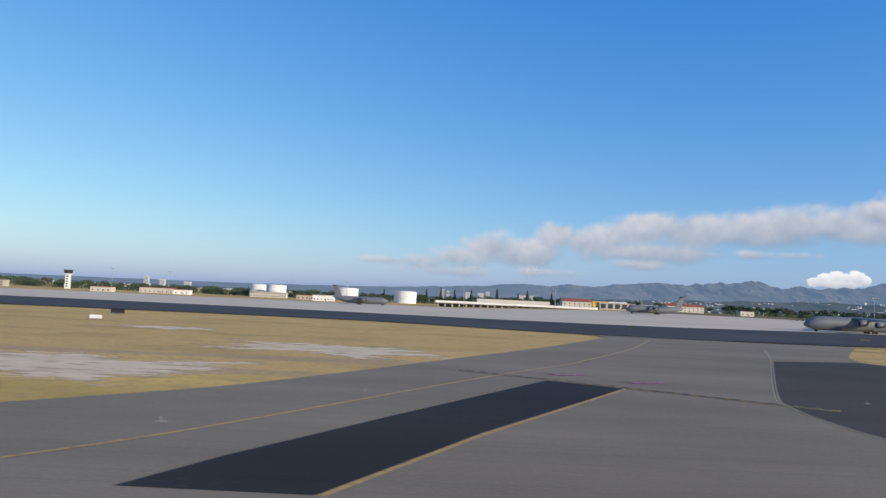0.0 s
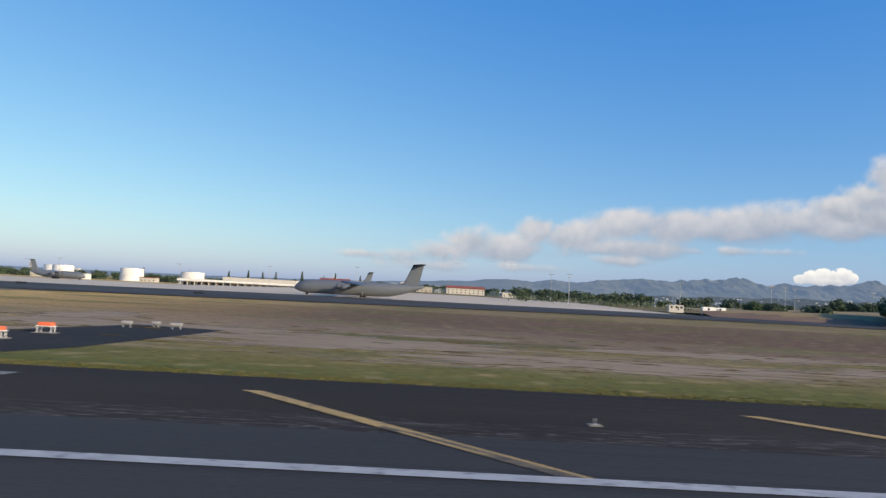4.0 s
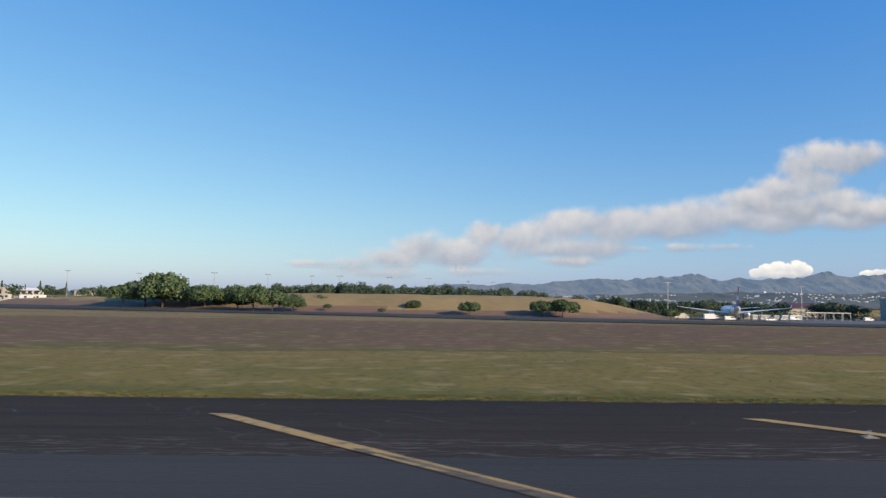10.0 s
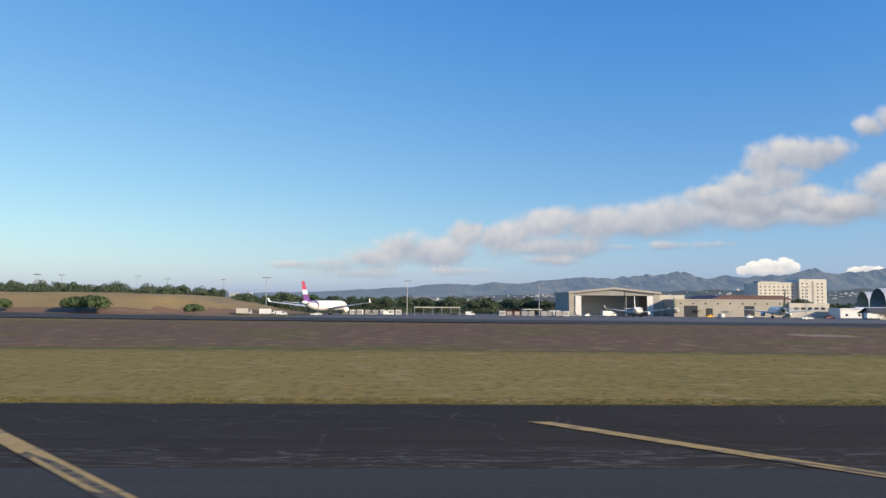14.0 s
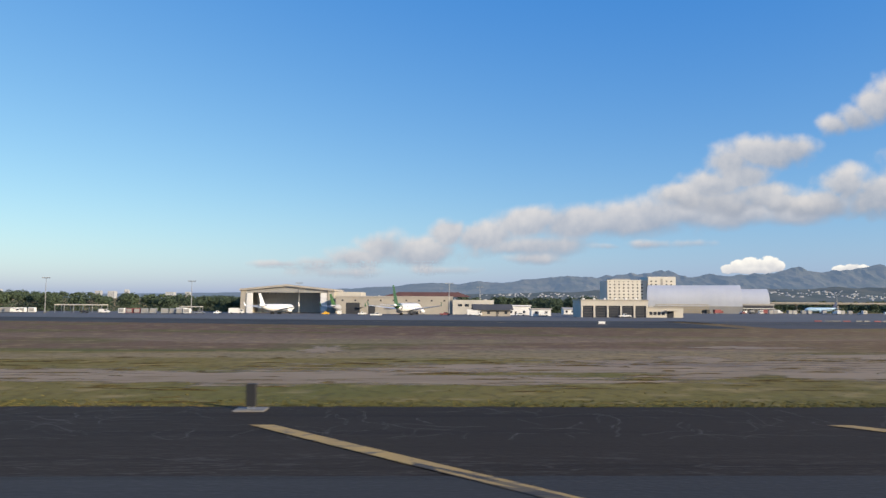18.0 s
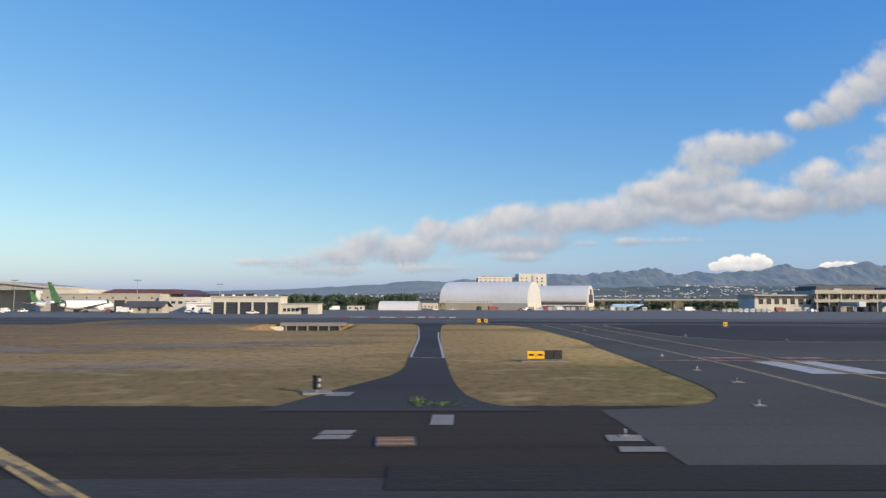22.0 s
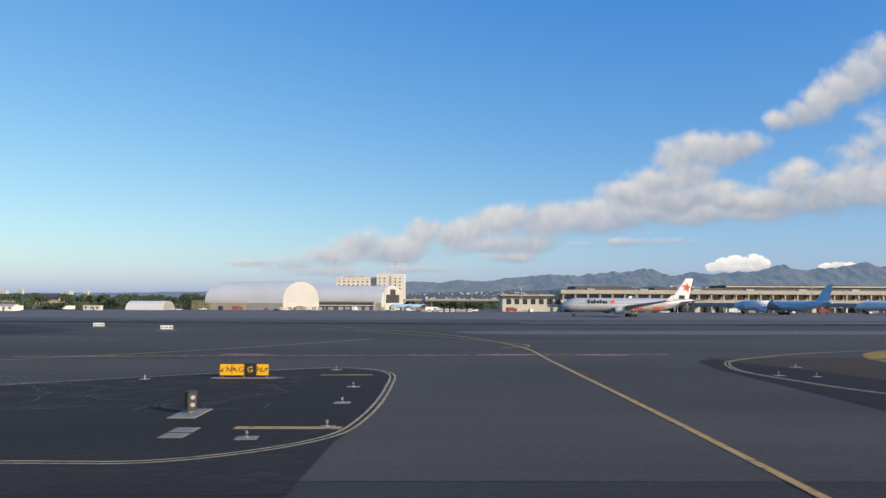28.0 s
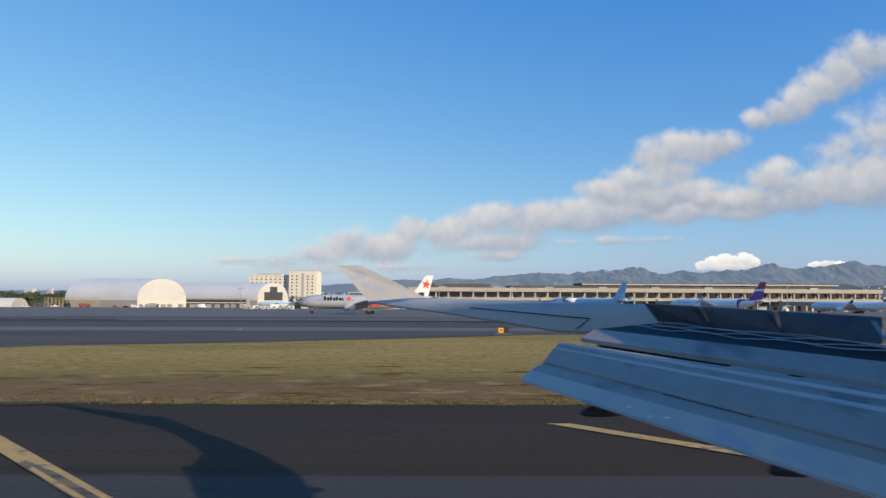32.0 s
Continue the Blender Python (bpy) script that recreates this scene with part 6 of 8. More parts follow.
M["lining"] = material("pale blue-grey sheeting", (0.72, 0.76, 0.80), (0.62, 0.66, 0.70), 0.6, big=0.3, fine=3.0)


def hangar():
    """Wide open-fronted hangar with a shallow gable, and its lower wing to the east."""
    ob = thing("aircraft_hangar", 1055, 436, lie(1055, 436), 0, "wide open-fronted pale hangar with a shallow gabled roof", "hangar")
    part("wall", block(-30, -26.5, 0, 46, -2, 13.4), "beige", ob)
    part("wall", block(22, 26, 0, 46, -2, 13.4), "beige", ob)
    part("back_wall", block(-26.5, 22, 30, 32, -2, 14), "lining", ob, "pale sheeted back wall")
    bm = bmesh.new()
    extrude_xz(bm, [(-30.5, 13.4), (-2.5, 16.2), (26.5, 13.4), (26.5, 14.6), (-2.5, 17.4), (-30.5, 14.6)], -1.0, 47)
    part("roof", bm, "tan_roof", ob)
    bm = bmesh.new()
    extrude_xz(bm, [(-26.5, 12.4), (22, 12.4), (22, 13.8), (-2.5, 16.2), (-26.5, 13.8)], 0.5, 1.1)
    part("header", bm, "greywall", ob)
    part("floor", block(-26.5, 22, 0, 30, -0.5, 0.03), "pad", ob)
    first = None
    for i in range(10):
        for k in (4, 14, 24):
            m = pose(-24 + i * 4.9, k, 11.5)
            if first is None:
                first = part("roof_truss", block(-0.15, 0.15, -0.2, 0.2, 0, 2.2), "steel", ob)
                first.matrix_basis = m
            else:
                share(first, "roof_truss", m, ob)
    part("door_leaf", block(-26.2, -22.6, -0.6, 0.4, 0, 12.2), "white", ob)
    part("door_leaf", block(18.0, 21.6, -0.6, 0.4, 0, 12.2), "white", ob)
    part("corner_tower", block(26, 42, 2, 40, -2, 13.0), "cream", ob)


hangar()


def maintenance_hall():
    ob = thing("maintenance_hall", 1130, 420, lie(1130, 420), 0, "long beige maintenance hall with a maroon roof", "building")
    part("wall", block(-46, 22, 0, 40, -2, 10.2), "beige", ob)
    part("wall", block(22, 46, -2, 30, -2, 8.4), "cream", ob)
    bm = bmesh.new()
    extrude_xz(bm, [(-20, 10.2), (34, 10.2), (26, 13.0), (-10, 13.0)], 14, 60)
    part("roof", bm, "maroon_roof", ob)
    part("coping", block(-46.3, 22.2, -0.3, 0, 9.7, 10.4), "tan_roof", ob)
    # dark panels on the wall stand in for shade inside open doors
    for x0, w, h in ((-40, 8, 6.5), (-27, 4, 5), (-4, 6, 6.5)):
        part("door", block(x0, x0 + w, -0.1, 0.05, 0, h), "dark", ob, "tall dark panel for a shaded open doorway")
    first = None
    for i in range(9):
        m = pose(-42 + i * 7.4, 0, 7.4)
        if first is None:
            first = part("vent", block(-0.5, 0.5, -0.08, 0.05, 0, 0.9), "dark", ob)
            first.matrix_basis = m
        else:
            share(first, "vent", m, ob)
    for i in range(5):
        part("window", block(25 + i * 4, 27.4 + i * 4, -2.08, -1.9, 4.6, 6.0), "glass", ob)


maintenance_hall()
low_building("guard_house", 1169, 352, 0, 17, 10, 2.9, "beige", "grey_roof", "small house with a dark hipped roof and wide eaves", 4, gable=True, roof_h=2.6, over=1.4)
low_building("white_store", 1184, 402, 0, 22, 12, 5.0, "white", "white", "plain white store shed", 3)
low_building("shed", 1195, 366, 0, 10, 6, 3.4, "white", "tan_roof", "small white shed with a dark door", 2)
aircraft("airliner", 1055, 396, 68, "plain white narrow-body airliner outside the hangar", 33, 1.9, 34, 11.2, "plane_white", "plane_white", group="airliners")
aircraft("airliner", 1126.5, 381, 73, "white narrow-body airliner with a green patterned tail", 44, 2.3, 40, 15.2, "plane_white", "green_livery", group="airliners", band=("green_livery", -0.45, -0.3, 0.36, 0.82, 0.55, 0.16))
aircraft("airliner", 1090, 428, 60, "dark-tailed narrow-body airliner inside the hangar front", 33, 1.9, 32, 11.5, "plane_silver", "green_livery", group="airliners")


def fire_station():
    ob = thing("fire_station", 1223, 330, lie(1223, 330), 0, "cream fire station with five glazed vehicle bays", "building")
    w = 31.0
    part("back_wall", block(-w / 2, w / 2, 17, 18, -2, 7.6), "cream", ob)
    for sx in (-w / 2, w / 2 - 0.8):
        part("side_wall", block(sx, sx + 0.8, 0, 17, -2, 7.6), "cream", ob)
    part("lintel", block(-w / 2 + 0.8, w / 2 - 0.8, 0, 1.0, 5.4, 7.6), "cream", ob)
    part("roof", block(-w / 2 - 0.3, w / 2 + 0.3, -0.3, 18.3, 7.6, 8.2), "beige", ob)
    part("floor", block(-w / 2 + 0.8, w / 2 - 0.8, 0.5, 17, -0.5, 0.04), "apron", ob)
    for i in range(4):
        px = -w / 2 + (i + 1) * w / 5
        part("pillar", block(px - 0.4, px + 0.4, 0, 1.0, -1, 5.4), "cream", ob)
    for i in range(5):
        px = -w / 2 + (i + 0.5) * w / 5
        bay = part("bay_door", block(px - 2.7, px + 2.7, 0.5, 0.6, 0.05, 5.4), "glass", ob, "dark glazed bay door")
        for k in range(4):
            part("door_bar", block(px - 2.7, px + 2.7, 0.44, 0.5, 0.9 + k * 1.2, 1.02 + k * 1.2), "grey_roof", bay)
    first = None
    for i in range(6):
        m = pose(-w / 2 + 3 + i * 5, 8, 8.2)
        if first is None:
            first = part("roof_vent", block(-0.5, 0.5, -0.5, 0.5, 0, 0.7, 0.05), "white", ob)
            first.matrix_basis = m
        else:
            share(first, "roof_vent", m, ob)
    wing = part("office_wing", block(w / 2, w / 2 + 17, 1.5, 16, -2, 4.4), "cream", ob)
    part("wing_roof", block(w / 2 + 0.1, w / 2 + 17.3, 1.2, 16.3, 4.4, 4.8), "beige", ob)
    for i in range(4):
        part("window", block(w / 2 + 1.2 + i * 1.9, w / 2 + 2.6 + i * 1.9, 1.4, 1.55, 1.2, 2.7), "glass", ob)
    # flat dark panel in place of the shade in the porch
    part("porch", block(w / 2 + 9.5, w / 2 + 12.5, 1.35, 1.55, 0, 3.0), "dark", ob)
    part("canopy", block(w / 2 + 8.5, w / 2 + 13.5, -1.0, 1.5, 3.0, 3.3), "beige", ob)


fire_station()

def culvert():
    ob = thing("culvert", 1275.4, 187.0, -2.6, 0, "concrete box culvert with five dark square openings", "culvert")
    n, w = 5, 13.6
    part("head_beam", block(-w / 2 - 1.5, w / 2 + 1.5, -0.6, 2, 2.0, 2.85), "pad", ob)
    for i in range(n + 1):
        px = -w / 2 + i * w / n
        part("pier", block(px - 0.18, px + 0.18, -0.55, 2, -0.5, 2.0), "pad", ob)
    # solid black blocks stand in for the shade inside the openings
    for i in range(n):
        px = -w / 2 + (i + 0.5) * w / n
        part("opening", block(px - w / n / 2 + 0.18, px + w / n / 2 - 0.18, -0.12, 0.3, -0.5, 2.0), "black", ob)
    bm = bmesh.new()
    prism(bm, [(-w / 2 - 3.4, -4), (-w / 2 - 0.4, 0.2), (-w / 2 - 0.9, 0.4), (-w / 2 - 3.9, -3.8)], -0.5, 1.9)
    part("wing_wall", bm, "beige", ob)
    bm = bmesh.new()
    prism(bm, [(w / 2 + 1.6, -3), (w / 2 + 0.4, 0.2), (w / 2 + 0.9, 0.4), (w / 2 + 2.1, -2.8)], -0.5, 1.3)
    part("wing_wall", bm, "sand", ob)


culvert()
woods("apron_woods", [(815, 1015, 500, 560, 13), (1000, 1025, 480, 520, 12), (860, 1000, 640, 720, 16)], "dark spreading trees behind the cargo apron", 1000, leaf=0.46)
woods("south_road_woods", [(1060, 1265, 575, 650, 13.5), (1200, 1300, 620, 700, 15), (1090, 1240, 520, 560, 6)], "dark green trees behind the works yard", 900, leaf=0.5, seed=9)

# ---- east: works yard, big fabric hangars and the terminal ----
low_building("school_hall", 1105, 700, 0, 62, 30, 9.0, "beige", "maroon_roof", "long hall with a wide low maroon roof", 12, gable=True, roof_h=4.5, over=2.0)
low_building("white_cottage", 1231, 452, 0, 15, 8, 3.0, "white", "tan_roof", "low white cottage with a pale roof", 4, gable=True, roof_h=1.0)
low_building("works_office", 1310, 780, 0, 20, 12, 6.0, "cream", "grey_roof", "cream works office under a dark gabled roof", 5, gable=True, roof_h=2.4)
for x, y, w, h in ((1120, 500, 14, 3.4), (1150, 495, 10, 3.0), (1178, 500, 16, 3.6), (1205, 510, 9, 3.0), (1255, 520, 12, 3.2), (1085, 505, 12, 3.4)):
    low_building("yard_hut", x, y, 0, w, 5, h, random.choice(["white", "cream", "greywall"]), "tan_roof", "small prefabricated yard hut", 3, group="yard huts", over=0.2, roof_h=0.2)


def fabric_hangar(name, x, y, rz, width, length, height, label, doorway, z):
    """An arched fabric hangar on low walls; its closed end faces along its own +x."""
    ob = thing(name, x, y, z, rz, label, "hangar", "fabric hangars")
    n = 28

    def arch(k, s):
        a = math.pi * k / n
        return (-width / 2 * s * math.cos(a) * (0.9 + 0.1 * abs(math.cos(a))), 6.2 + (height - 6.2) * s * math.sin(a) ** 0.8)

    rings = []
    for i in range(13):
        px = -length + length * i / 12
        # the far end is drawn in to a rounded nose
        t = 1.0
        rings.append([(px, arch(k, 1)[0] * (0.5 + 0.5 * t), 6.2 + (arch(k, 1)[1] - 6.2) * (0.35 + 0.65 * t)) for k in range(n + 1)])
    # one stretched sheet a bay, swelling a little between the arches
    for a, b in zip(rings, rings[1:]):
        bm = bmesh.new()
        mid = [((p[0] + q[0]) / 2, (p[1] + q[1]) / 2 * 1.004, (p[2] + q[2]) / 2 + 0.10) for p, q in zip(a, b)]
        rows = [[bm.verts.new(p) for p in row] for row in (a, mid, b)]
        for u, v in zip(rows, rows[1:]):
            for k in range(n):
                bm.faces.new((u[k], u[k + 1], v[k + 1], v[k]))
        part("fabric_bay", bm, "fabric", ob, smooth=True)
    bm = bmesh.new()
    bm.faces.new([bm.verts.new((-0.05, *arch(k, 0.998))) for k in range(n + 1)])
    part("end_panel", bm, "end_fabric", ob, "end cloth toned darker for weaker sun")
    for s in (-1, 1):
        part("base_wall", block(-length * 0.93, 0, s * width / 2 - 0.3, s * width / 2 + 0.3, -3, 6.3), "beige", ob)
    part("end_wall", block(-0.4, 0.2, -width / 2, width / 2, -3, 6.2), "cream", ob)
    for k in range(4):
        yy = -width / 2 + width * (k + 0.5) / 4
        part("door", block(0.2, 0.3, yy - 2.2, yy + 2.2, -1, 3.2), "dark" if k % 2 else "greywall", ob)
    # the opening's inner shade is painted as dark panels on the end
    if doorway:
        part("doorway", block(0.0, 0.12, -width * 0.3, width * 0.3, 6.2, height * 0.62), "dark", ob, "tall dark panel for a shaded opening with stepped head")
        part("doorway", block(0.0, 0.12, -width * 0.12, width * 0.12, height * 0.62, height * 0.84), "dark", ob, "tall dark panel for a shaded opening with stepped head")
    return ob


fabric_hangar("fabric_hangar", 1394, 582, -20, 56, 72, 23.5, "huge white arched fabric hangar with a closed pale end", False, -3.2)
fabric_hangar("fabric_hangar", 1462, 676, -20, 52, 92, 22.5, "huge white arched fabric hangar with a dark stepped doorway", True, -3.4)


def arch_tent(x, y, w, d, h):
    ob = thing("storage_tent", x, y, -3.6, -8, "low white arched storage tent in the works yard", "tent")
    bm = bmesh.new()
    n = 12
    pts = [(-d / 2 * math.cos(math.pi * k / n), h * math.sin(math.pi * k / n) ** 0.85) for k in range(n + 1)]
    a = [bm.verts.new((-w / 2, p, q)) for p, q in pts]
    b = [bm.verts.new((w / 2, p, q)) for p, q in pts]
    for k in range(n):
        bm.faces.new((a[k], a[k + 1], b[k + 1], b[k]))
    bm.faces.new(a)
    part("fabric_roof", bm, "fabric", ob)
    bm = bmesh.new()
    bm.faces.new([bm.verts.new((w / 2, p, q)) for p, q in pts])
    part("end_panel", bm, "greywall", ob)


arch_tent(1286, 548, 30, 18, 8.0)


def lean_to():
    """The low workshop wing along the second fabric hangar."""
    ob = thing("workshop_wing", 1392, 634, -3.4, 0, "low grey workshop wing with long bands of shutters", "building")
    part("wall", block(0, 56, 0, 10, -1, 7.6), "greywall", ob)
    part("roof", block(-0.5, 56.5, -0.6, 10.4, 7.6, 8.2), "tan_roof", ob)
    part("shade_band", block(0.5, 55.5, -0.12, 0.0, 4.6, 6.9), "dark", ob)
    for i in range(9):
        part("shutter", block(0.8 + i * 6.2, 6.2 + i * 6.2, -0.1, 0.0, 0, 3.8), "grey_roof", ob)
    part("canopy", block(0, 56, -2.2, 0, 4.0, 4.4), "white", ob)


lean_to()


def pallet_rack(x, y, w, d, h):
    ob = thing("steel_racking", x, y, lie(x, y) - 0.6, 0, "tall tan steel storage racking in the open yard", "racking")
    M.setdefault("rack_tan", material("tan rack steel", (0.42, 0.34, 0.20), (0.34, 0.28, 0.17), 0.6))
    post = beam = None
    n = int(w / 2.7)
    for i in range(n + 1):
        for py in (0, d):
            m = pose(-w / 2 + i * w / n, py, 0)
            if post is None:
                post = part("post", block(-0.12, 0.12, -0.12, 0.12, -1, h), "rack_tan", ob)
                post.matrix_basis = m
            else:
                share(post, "post", m, ob)
    for k in range(4):
        for py in (0, d):
            m = pose(0, py, 1.8 + k * (h - 2) / 3.2)
            if beam is None:
                beam = part("beam", block(-w / 2, w / 2, -0.1, 0.1, -0.12, 0.12), "rack_tan", ob)
                beam.matrix_basis = m
            else:
                share(beam, "beam", m, ob)


pallet_rack(1336, 552, 40, 4, 8.0)


def office_block():
    """The tall beige block behind the fabric hangars, with a stair tower."""
    ob = thing("office_block", 1375, 930, -6.6, 0, "tall beige concrete office block with a stair tower", "building")
    part("wall", block(0, 58, 0, 40, -1, 40), "office", ob)
    part("stair_tower", block(52, 88, -6, 30, -1, 45.5), "office", ob)
    part("parapet", block(-0.4, 58, -0.4, 0, 39.2, 41.2), "office", ob)
    part("roof_plant", block(8, 34, 12, 30, 40, 43), "greywall", ob)
    first = None
    for s in range(9):
        for x0 in [3.5 + i * 6.0 for i in range(8)] + [56, 62, 76, 82]:
            m = pose(x0, -6 if x0 > 52 else 0, 4.2 + s * 4.3)
            if first is None:
                first = part("window", block(-1.0, 1.0, -0.1, 0.1, 0, 1.7), "glass", ob)
                first.matrix_basis = m
            else:
                share(first, "window", m, ob)
    part("stair_window", block(68, 71, -6.1, -5.9, 2, 43), "greywall", ob)


office_block()


def terminal():
    ob = thing("terminal_building", 1595, 525, -1.0, 0, "long beige concrete airport terminal with recessed window bands", "building")
    w = 345.0
    part("core", block(0, w, 4, 60, -2, 14.2), "greywall", ob)
    part("upper_band", block(-2, w + 2, -1.2, 4, 11.9, 14.8), "beige", ob)
    part("lower_band", block(-2, w + 2, -0.6, 4, 5.6, 7.6), "beige", ob)
    # dark strip painted for the shade in the open ground-floor arcade
    part("arcade_shade", block(0, w, 3.2, 4, -2, 2.2), "dark", ob)
    col = pane = low = None
    n = 38
    for i in range(n + 1):
        m = pose(i * w / n, 0, 0)
        if col is None:
            col = part("column", block(-0.5, 0.5, -0.2, 0.9, -2, 11.9), "beige", ob)
            pane = part("upper_window", block(0.8, w / n - 0.8, 3.8, 3.98, 8.0, 11.5), "glass", ob)
            low = part("lower_window", block(0.8, w / n - 0.8, 3.1, 3.18, 2.4, 5.2), "glass", ob)
        else:
            share(col, "column", m, ob)
            if i < n:
                share(pane, "upper_window", m, ob)
                if i % 4 != 2:
                    share(low, "lower_window", m, ob)
    for x0, x1, h in ((14, 60, 18.0), (75, 130, 17.0), (130, w - 20, 19.2)):
        part("roof_storey", block(x0, x1, 26, 58, 14.2, h), "grey_roof", ob)
    part("roof_edge", block(130, w - 16, 24.5, 26, 17.6, 18.6), "tan_roof", ob)
    for i in range(8):
        x0 = 20 + i * 40
        part("roof_unit", block(x0, x0 + 6, 12, 18, 14.2, 16.0, 0.1), "steel", ob)
    part("west_wing", block(-44, 0, 6, 34, -2, 10.2), "cream", ob)
    part("west_canopy", block(-46, 2, 2, 36, 10.2, 11.2), "beige", ob)
    for i in range(7):
        part("wing_window", block(-41 + i * 6, -37.5 + i * 6, 5.9, 6.1, 4.0, 8.0), "glass", ob)


terminal()


def jet_bridge(x, y, rz, ln):
    ob = thing("jet_bridge", x, y, lie(x, y), rz, "grey passenger boarding bridge on a wheeled column", "boarding bridge", "boarding bridges")
    part("tunnel", block(-1.6, 1.6, -ln, 0, 4.2, 7.0, 0.1), "greywall", ob)
    part("cab", block(-2.2, 2.2, -ln - 3.5, -ln, 3.9, 7.4, 0.2), "white", ob)
    part("column", block(-0.6, 0.6, -ln * 0.75, -ln * 0.75 + 1.2, 0.5, 4.2), "steel", ob)
    for s in (-1, 1):
        wheel(ob, s * 1.4, -ln * 0.75 + 0.6, 0.5, 0.4)
    part("rotunda", block(-2.2, 2.2, -1, 2.5, -1, 7.6, 0.3), "beige", ob)


for x, rz, ln in ((1640, 15, 34), (1690, 20, 40), (1730, -12, 36), (1775, 18, 38), (1820, -14, 34), (1865, 16, 36), (1610, -10, 30)):
    jet_bridge(x, 518, rz, ln)
ob, hull_ob, fin, hc = aircraft("airliner", 1582, 305, 180, "silver airliner with an orange star on its white tail", 56.5, 2.9, 58, 16.4, "plane_silver", "plane_white", group="airliners", band=None)
# livery marks on both sides: dark bars for the title, an orange star, an orange belly sweep
for s in (-1, 1):
    yy = s * (2.9 * 0.97 + 0.06)
    for i, (ln, hh) in enumerate(((0.8, 1.7), (1.0, 1.15), (0.8, 1.6), (0.9, 1.15), (0.8, 1.5), (1.0, 1.15), (0.6, 1.2))):
        part("title_bar", block(17.2 - i * 1.25 - ln, 17.2 - i * 1.25, yy - 0.02, yy + 0.02, hc + 0.55, hc + 0.55 + hh), "black", hull_ob)
    part("star_mark", star(bmesh.new(), 6.8, hc + 1.2, 1.3, yy * 1.01), "livery_orange", hull_ob, "orange five-pointed star")
    part("tail_star", star(bmesh.new(), -25.6, 12.6, 2.0, s * 0.34, 0.2), "livery_orange", fin, "orange five-pointed star")
    bm = bmesh.new()
    bm.faces.new([bm.verts.new(p) for p in ((2, s * 2.6, hc - 1.6), (-4, s * 2.86, hc - 0.6), (-16, s * 2.55, hc - 0.9), (-12, s * 2.0, hc - 2.0))])
    part("belly_sweep", bm, "livery_orange", hull_ob)
    bm = bmesh.new()
    box(bm, -24.6, -22.2, s * 0.36 - 0.02, s * 0.36 + 0.02, 7.6, 9.2)
    part("tail_bars", bm, "black", fin, "black bars of a cropped title")
aircraft("airliner", 1697, 406, 128, "sky blue and white airliner nosed in at the terminal", 56, 2.8, 56, 16.6, "sky_blue", "sky_blue", group="airliners", band=("plane_white", 0.1, 0.36, 1.0, 1.0, 0, 0))
aircraft("airliner", 1770, 404, 128, "white airliner with a red, white and purple tail at the terminal", 58, 2.8, 58, 17.0, "plane_white", "plane_white", group="airliners", band=("purple", -0.42, -0.24, 0.45, 0.94, 0.48, 0.06), fin_marks=((0.0, 0.5, "purple"), (0.62, 1.0, "magenta")))
aircraft("airliner", 1852, 408, 128, "white airliner nosed in at the terminal", 50, 2.6, 50, 15.5, "plane_white", "purple", group="airliners")
aircraft("airliner", 1478, 612, 184, "small blue and white jet by the fabric hangar", 30, 1.8, 28, 10.0, "sky_blue", "navy", group="airliners")
for x, y, h in ((1664, 482, 18), (1755, 482, 18), (1614, 405, 15), (1850, 482, 18), (1560, 490, 17), (1462, 560, 15)):
    light_mast(x, y, h, 2)
rnd = random.Random(12)
for i in range(46):
    x = rnd.choice([rnd.uniform(1050, 1300), rnd.uniform(1300, 1480), rnd.uniform(1480, 1580), rnd.uniform(1620, 1880)])
    y = float(np.interp(x, [1050, 1250, 1300, 1480, 1600, 1900], [480, 520, 545, 535, 470, 470])) + rnd.uniform(-14, 10)
    vehicle(rnd.choice(["car", "van", "truck", "pickup", "tug"]), x, y, rnd.choice([0, 180, 90]) + rnd.uniform(-12, 12), rnd.choice(["white", "white", "white", "steel", "cream", "black", "red_paint"]))
for i in range(9):
    cargo_container(1494 + i * 3.6, 452 + rnd.uniform(-0.6, 0.6), rnd.uniform(-3, 3), rnd.choice(["white", "white", "steel"]), "white baggage container standing in a row on the apron", 2.4, 1.8, 1.9, "baggage containers")
for i in range(14):
    cargo_container(1385 + i * 6.5 + rnd.uniform(-2, 2), 540 + rnd.uniform(-6, 6), rnd.uniform(-8, 8), rnd.choice(["white", "steel", "greywall"]), "boxy air cargo container on a dolly")


def viaduct():
    ob = thing("road_viaduct", 1440, 820, -3, 0, "long pale concrete road viaduct beyond the terminal", "viaduct")
    part("deck", block(0, 420, 0, 14, 7.2, 8.6), "pad", ob)
    part("parapet", block(0, 420, -0.2, 0.1, 8.6, 9.6), "beige", ob)
    first = None
    for i in range(18):
        m = pose(10 + i * 24, 7, 0)
        if first is None:
            first = part("pier", block(-1, 1, -3, 3, -2, 7.2), "pad", ob)
            first.matrix_basis = m
        else:
            share(first, "pier", m, ob)


viaduct()
woods("terminal_woods", [(1440, 1900, 860, 1000, 12), (1500, 1900, 700, 760, 8)], "dark trees beyond the terminal roads", 360, leaf=0.75, seed=14)


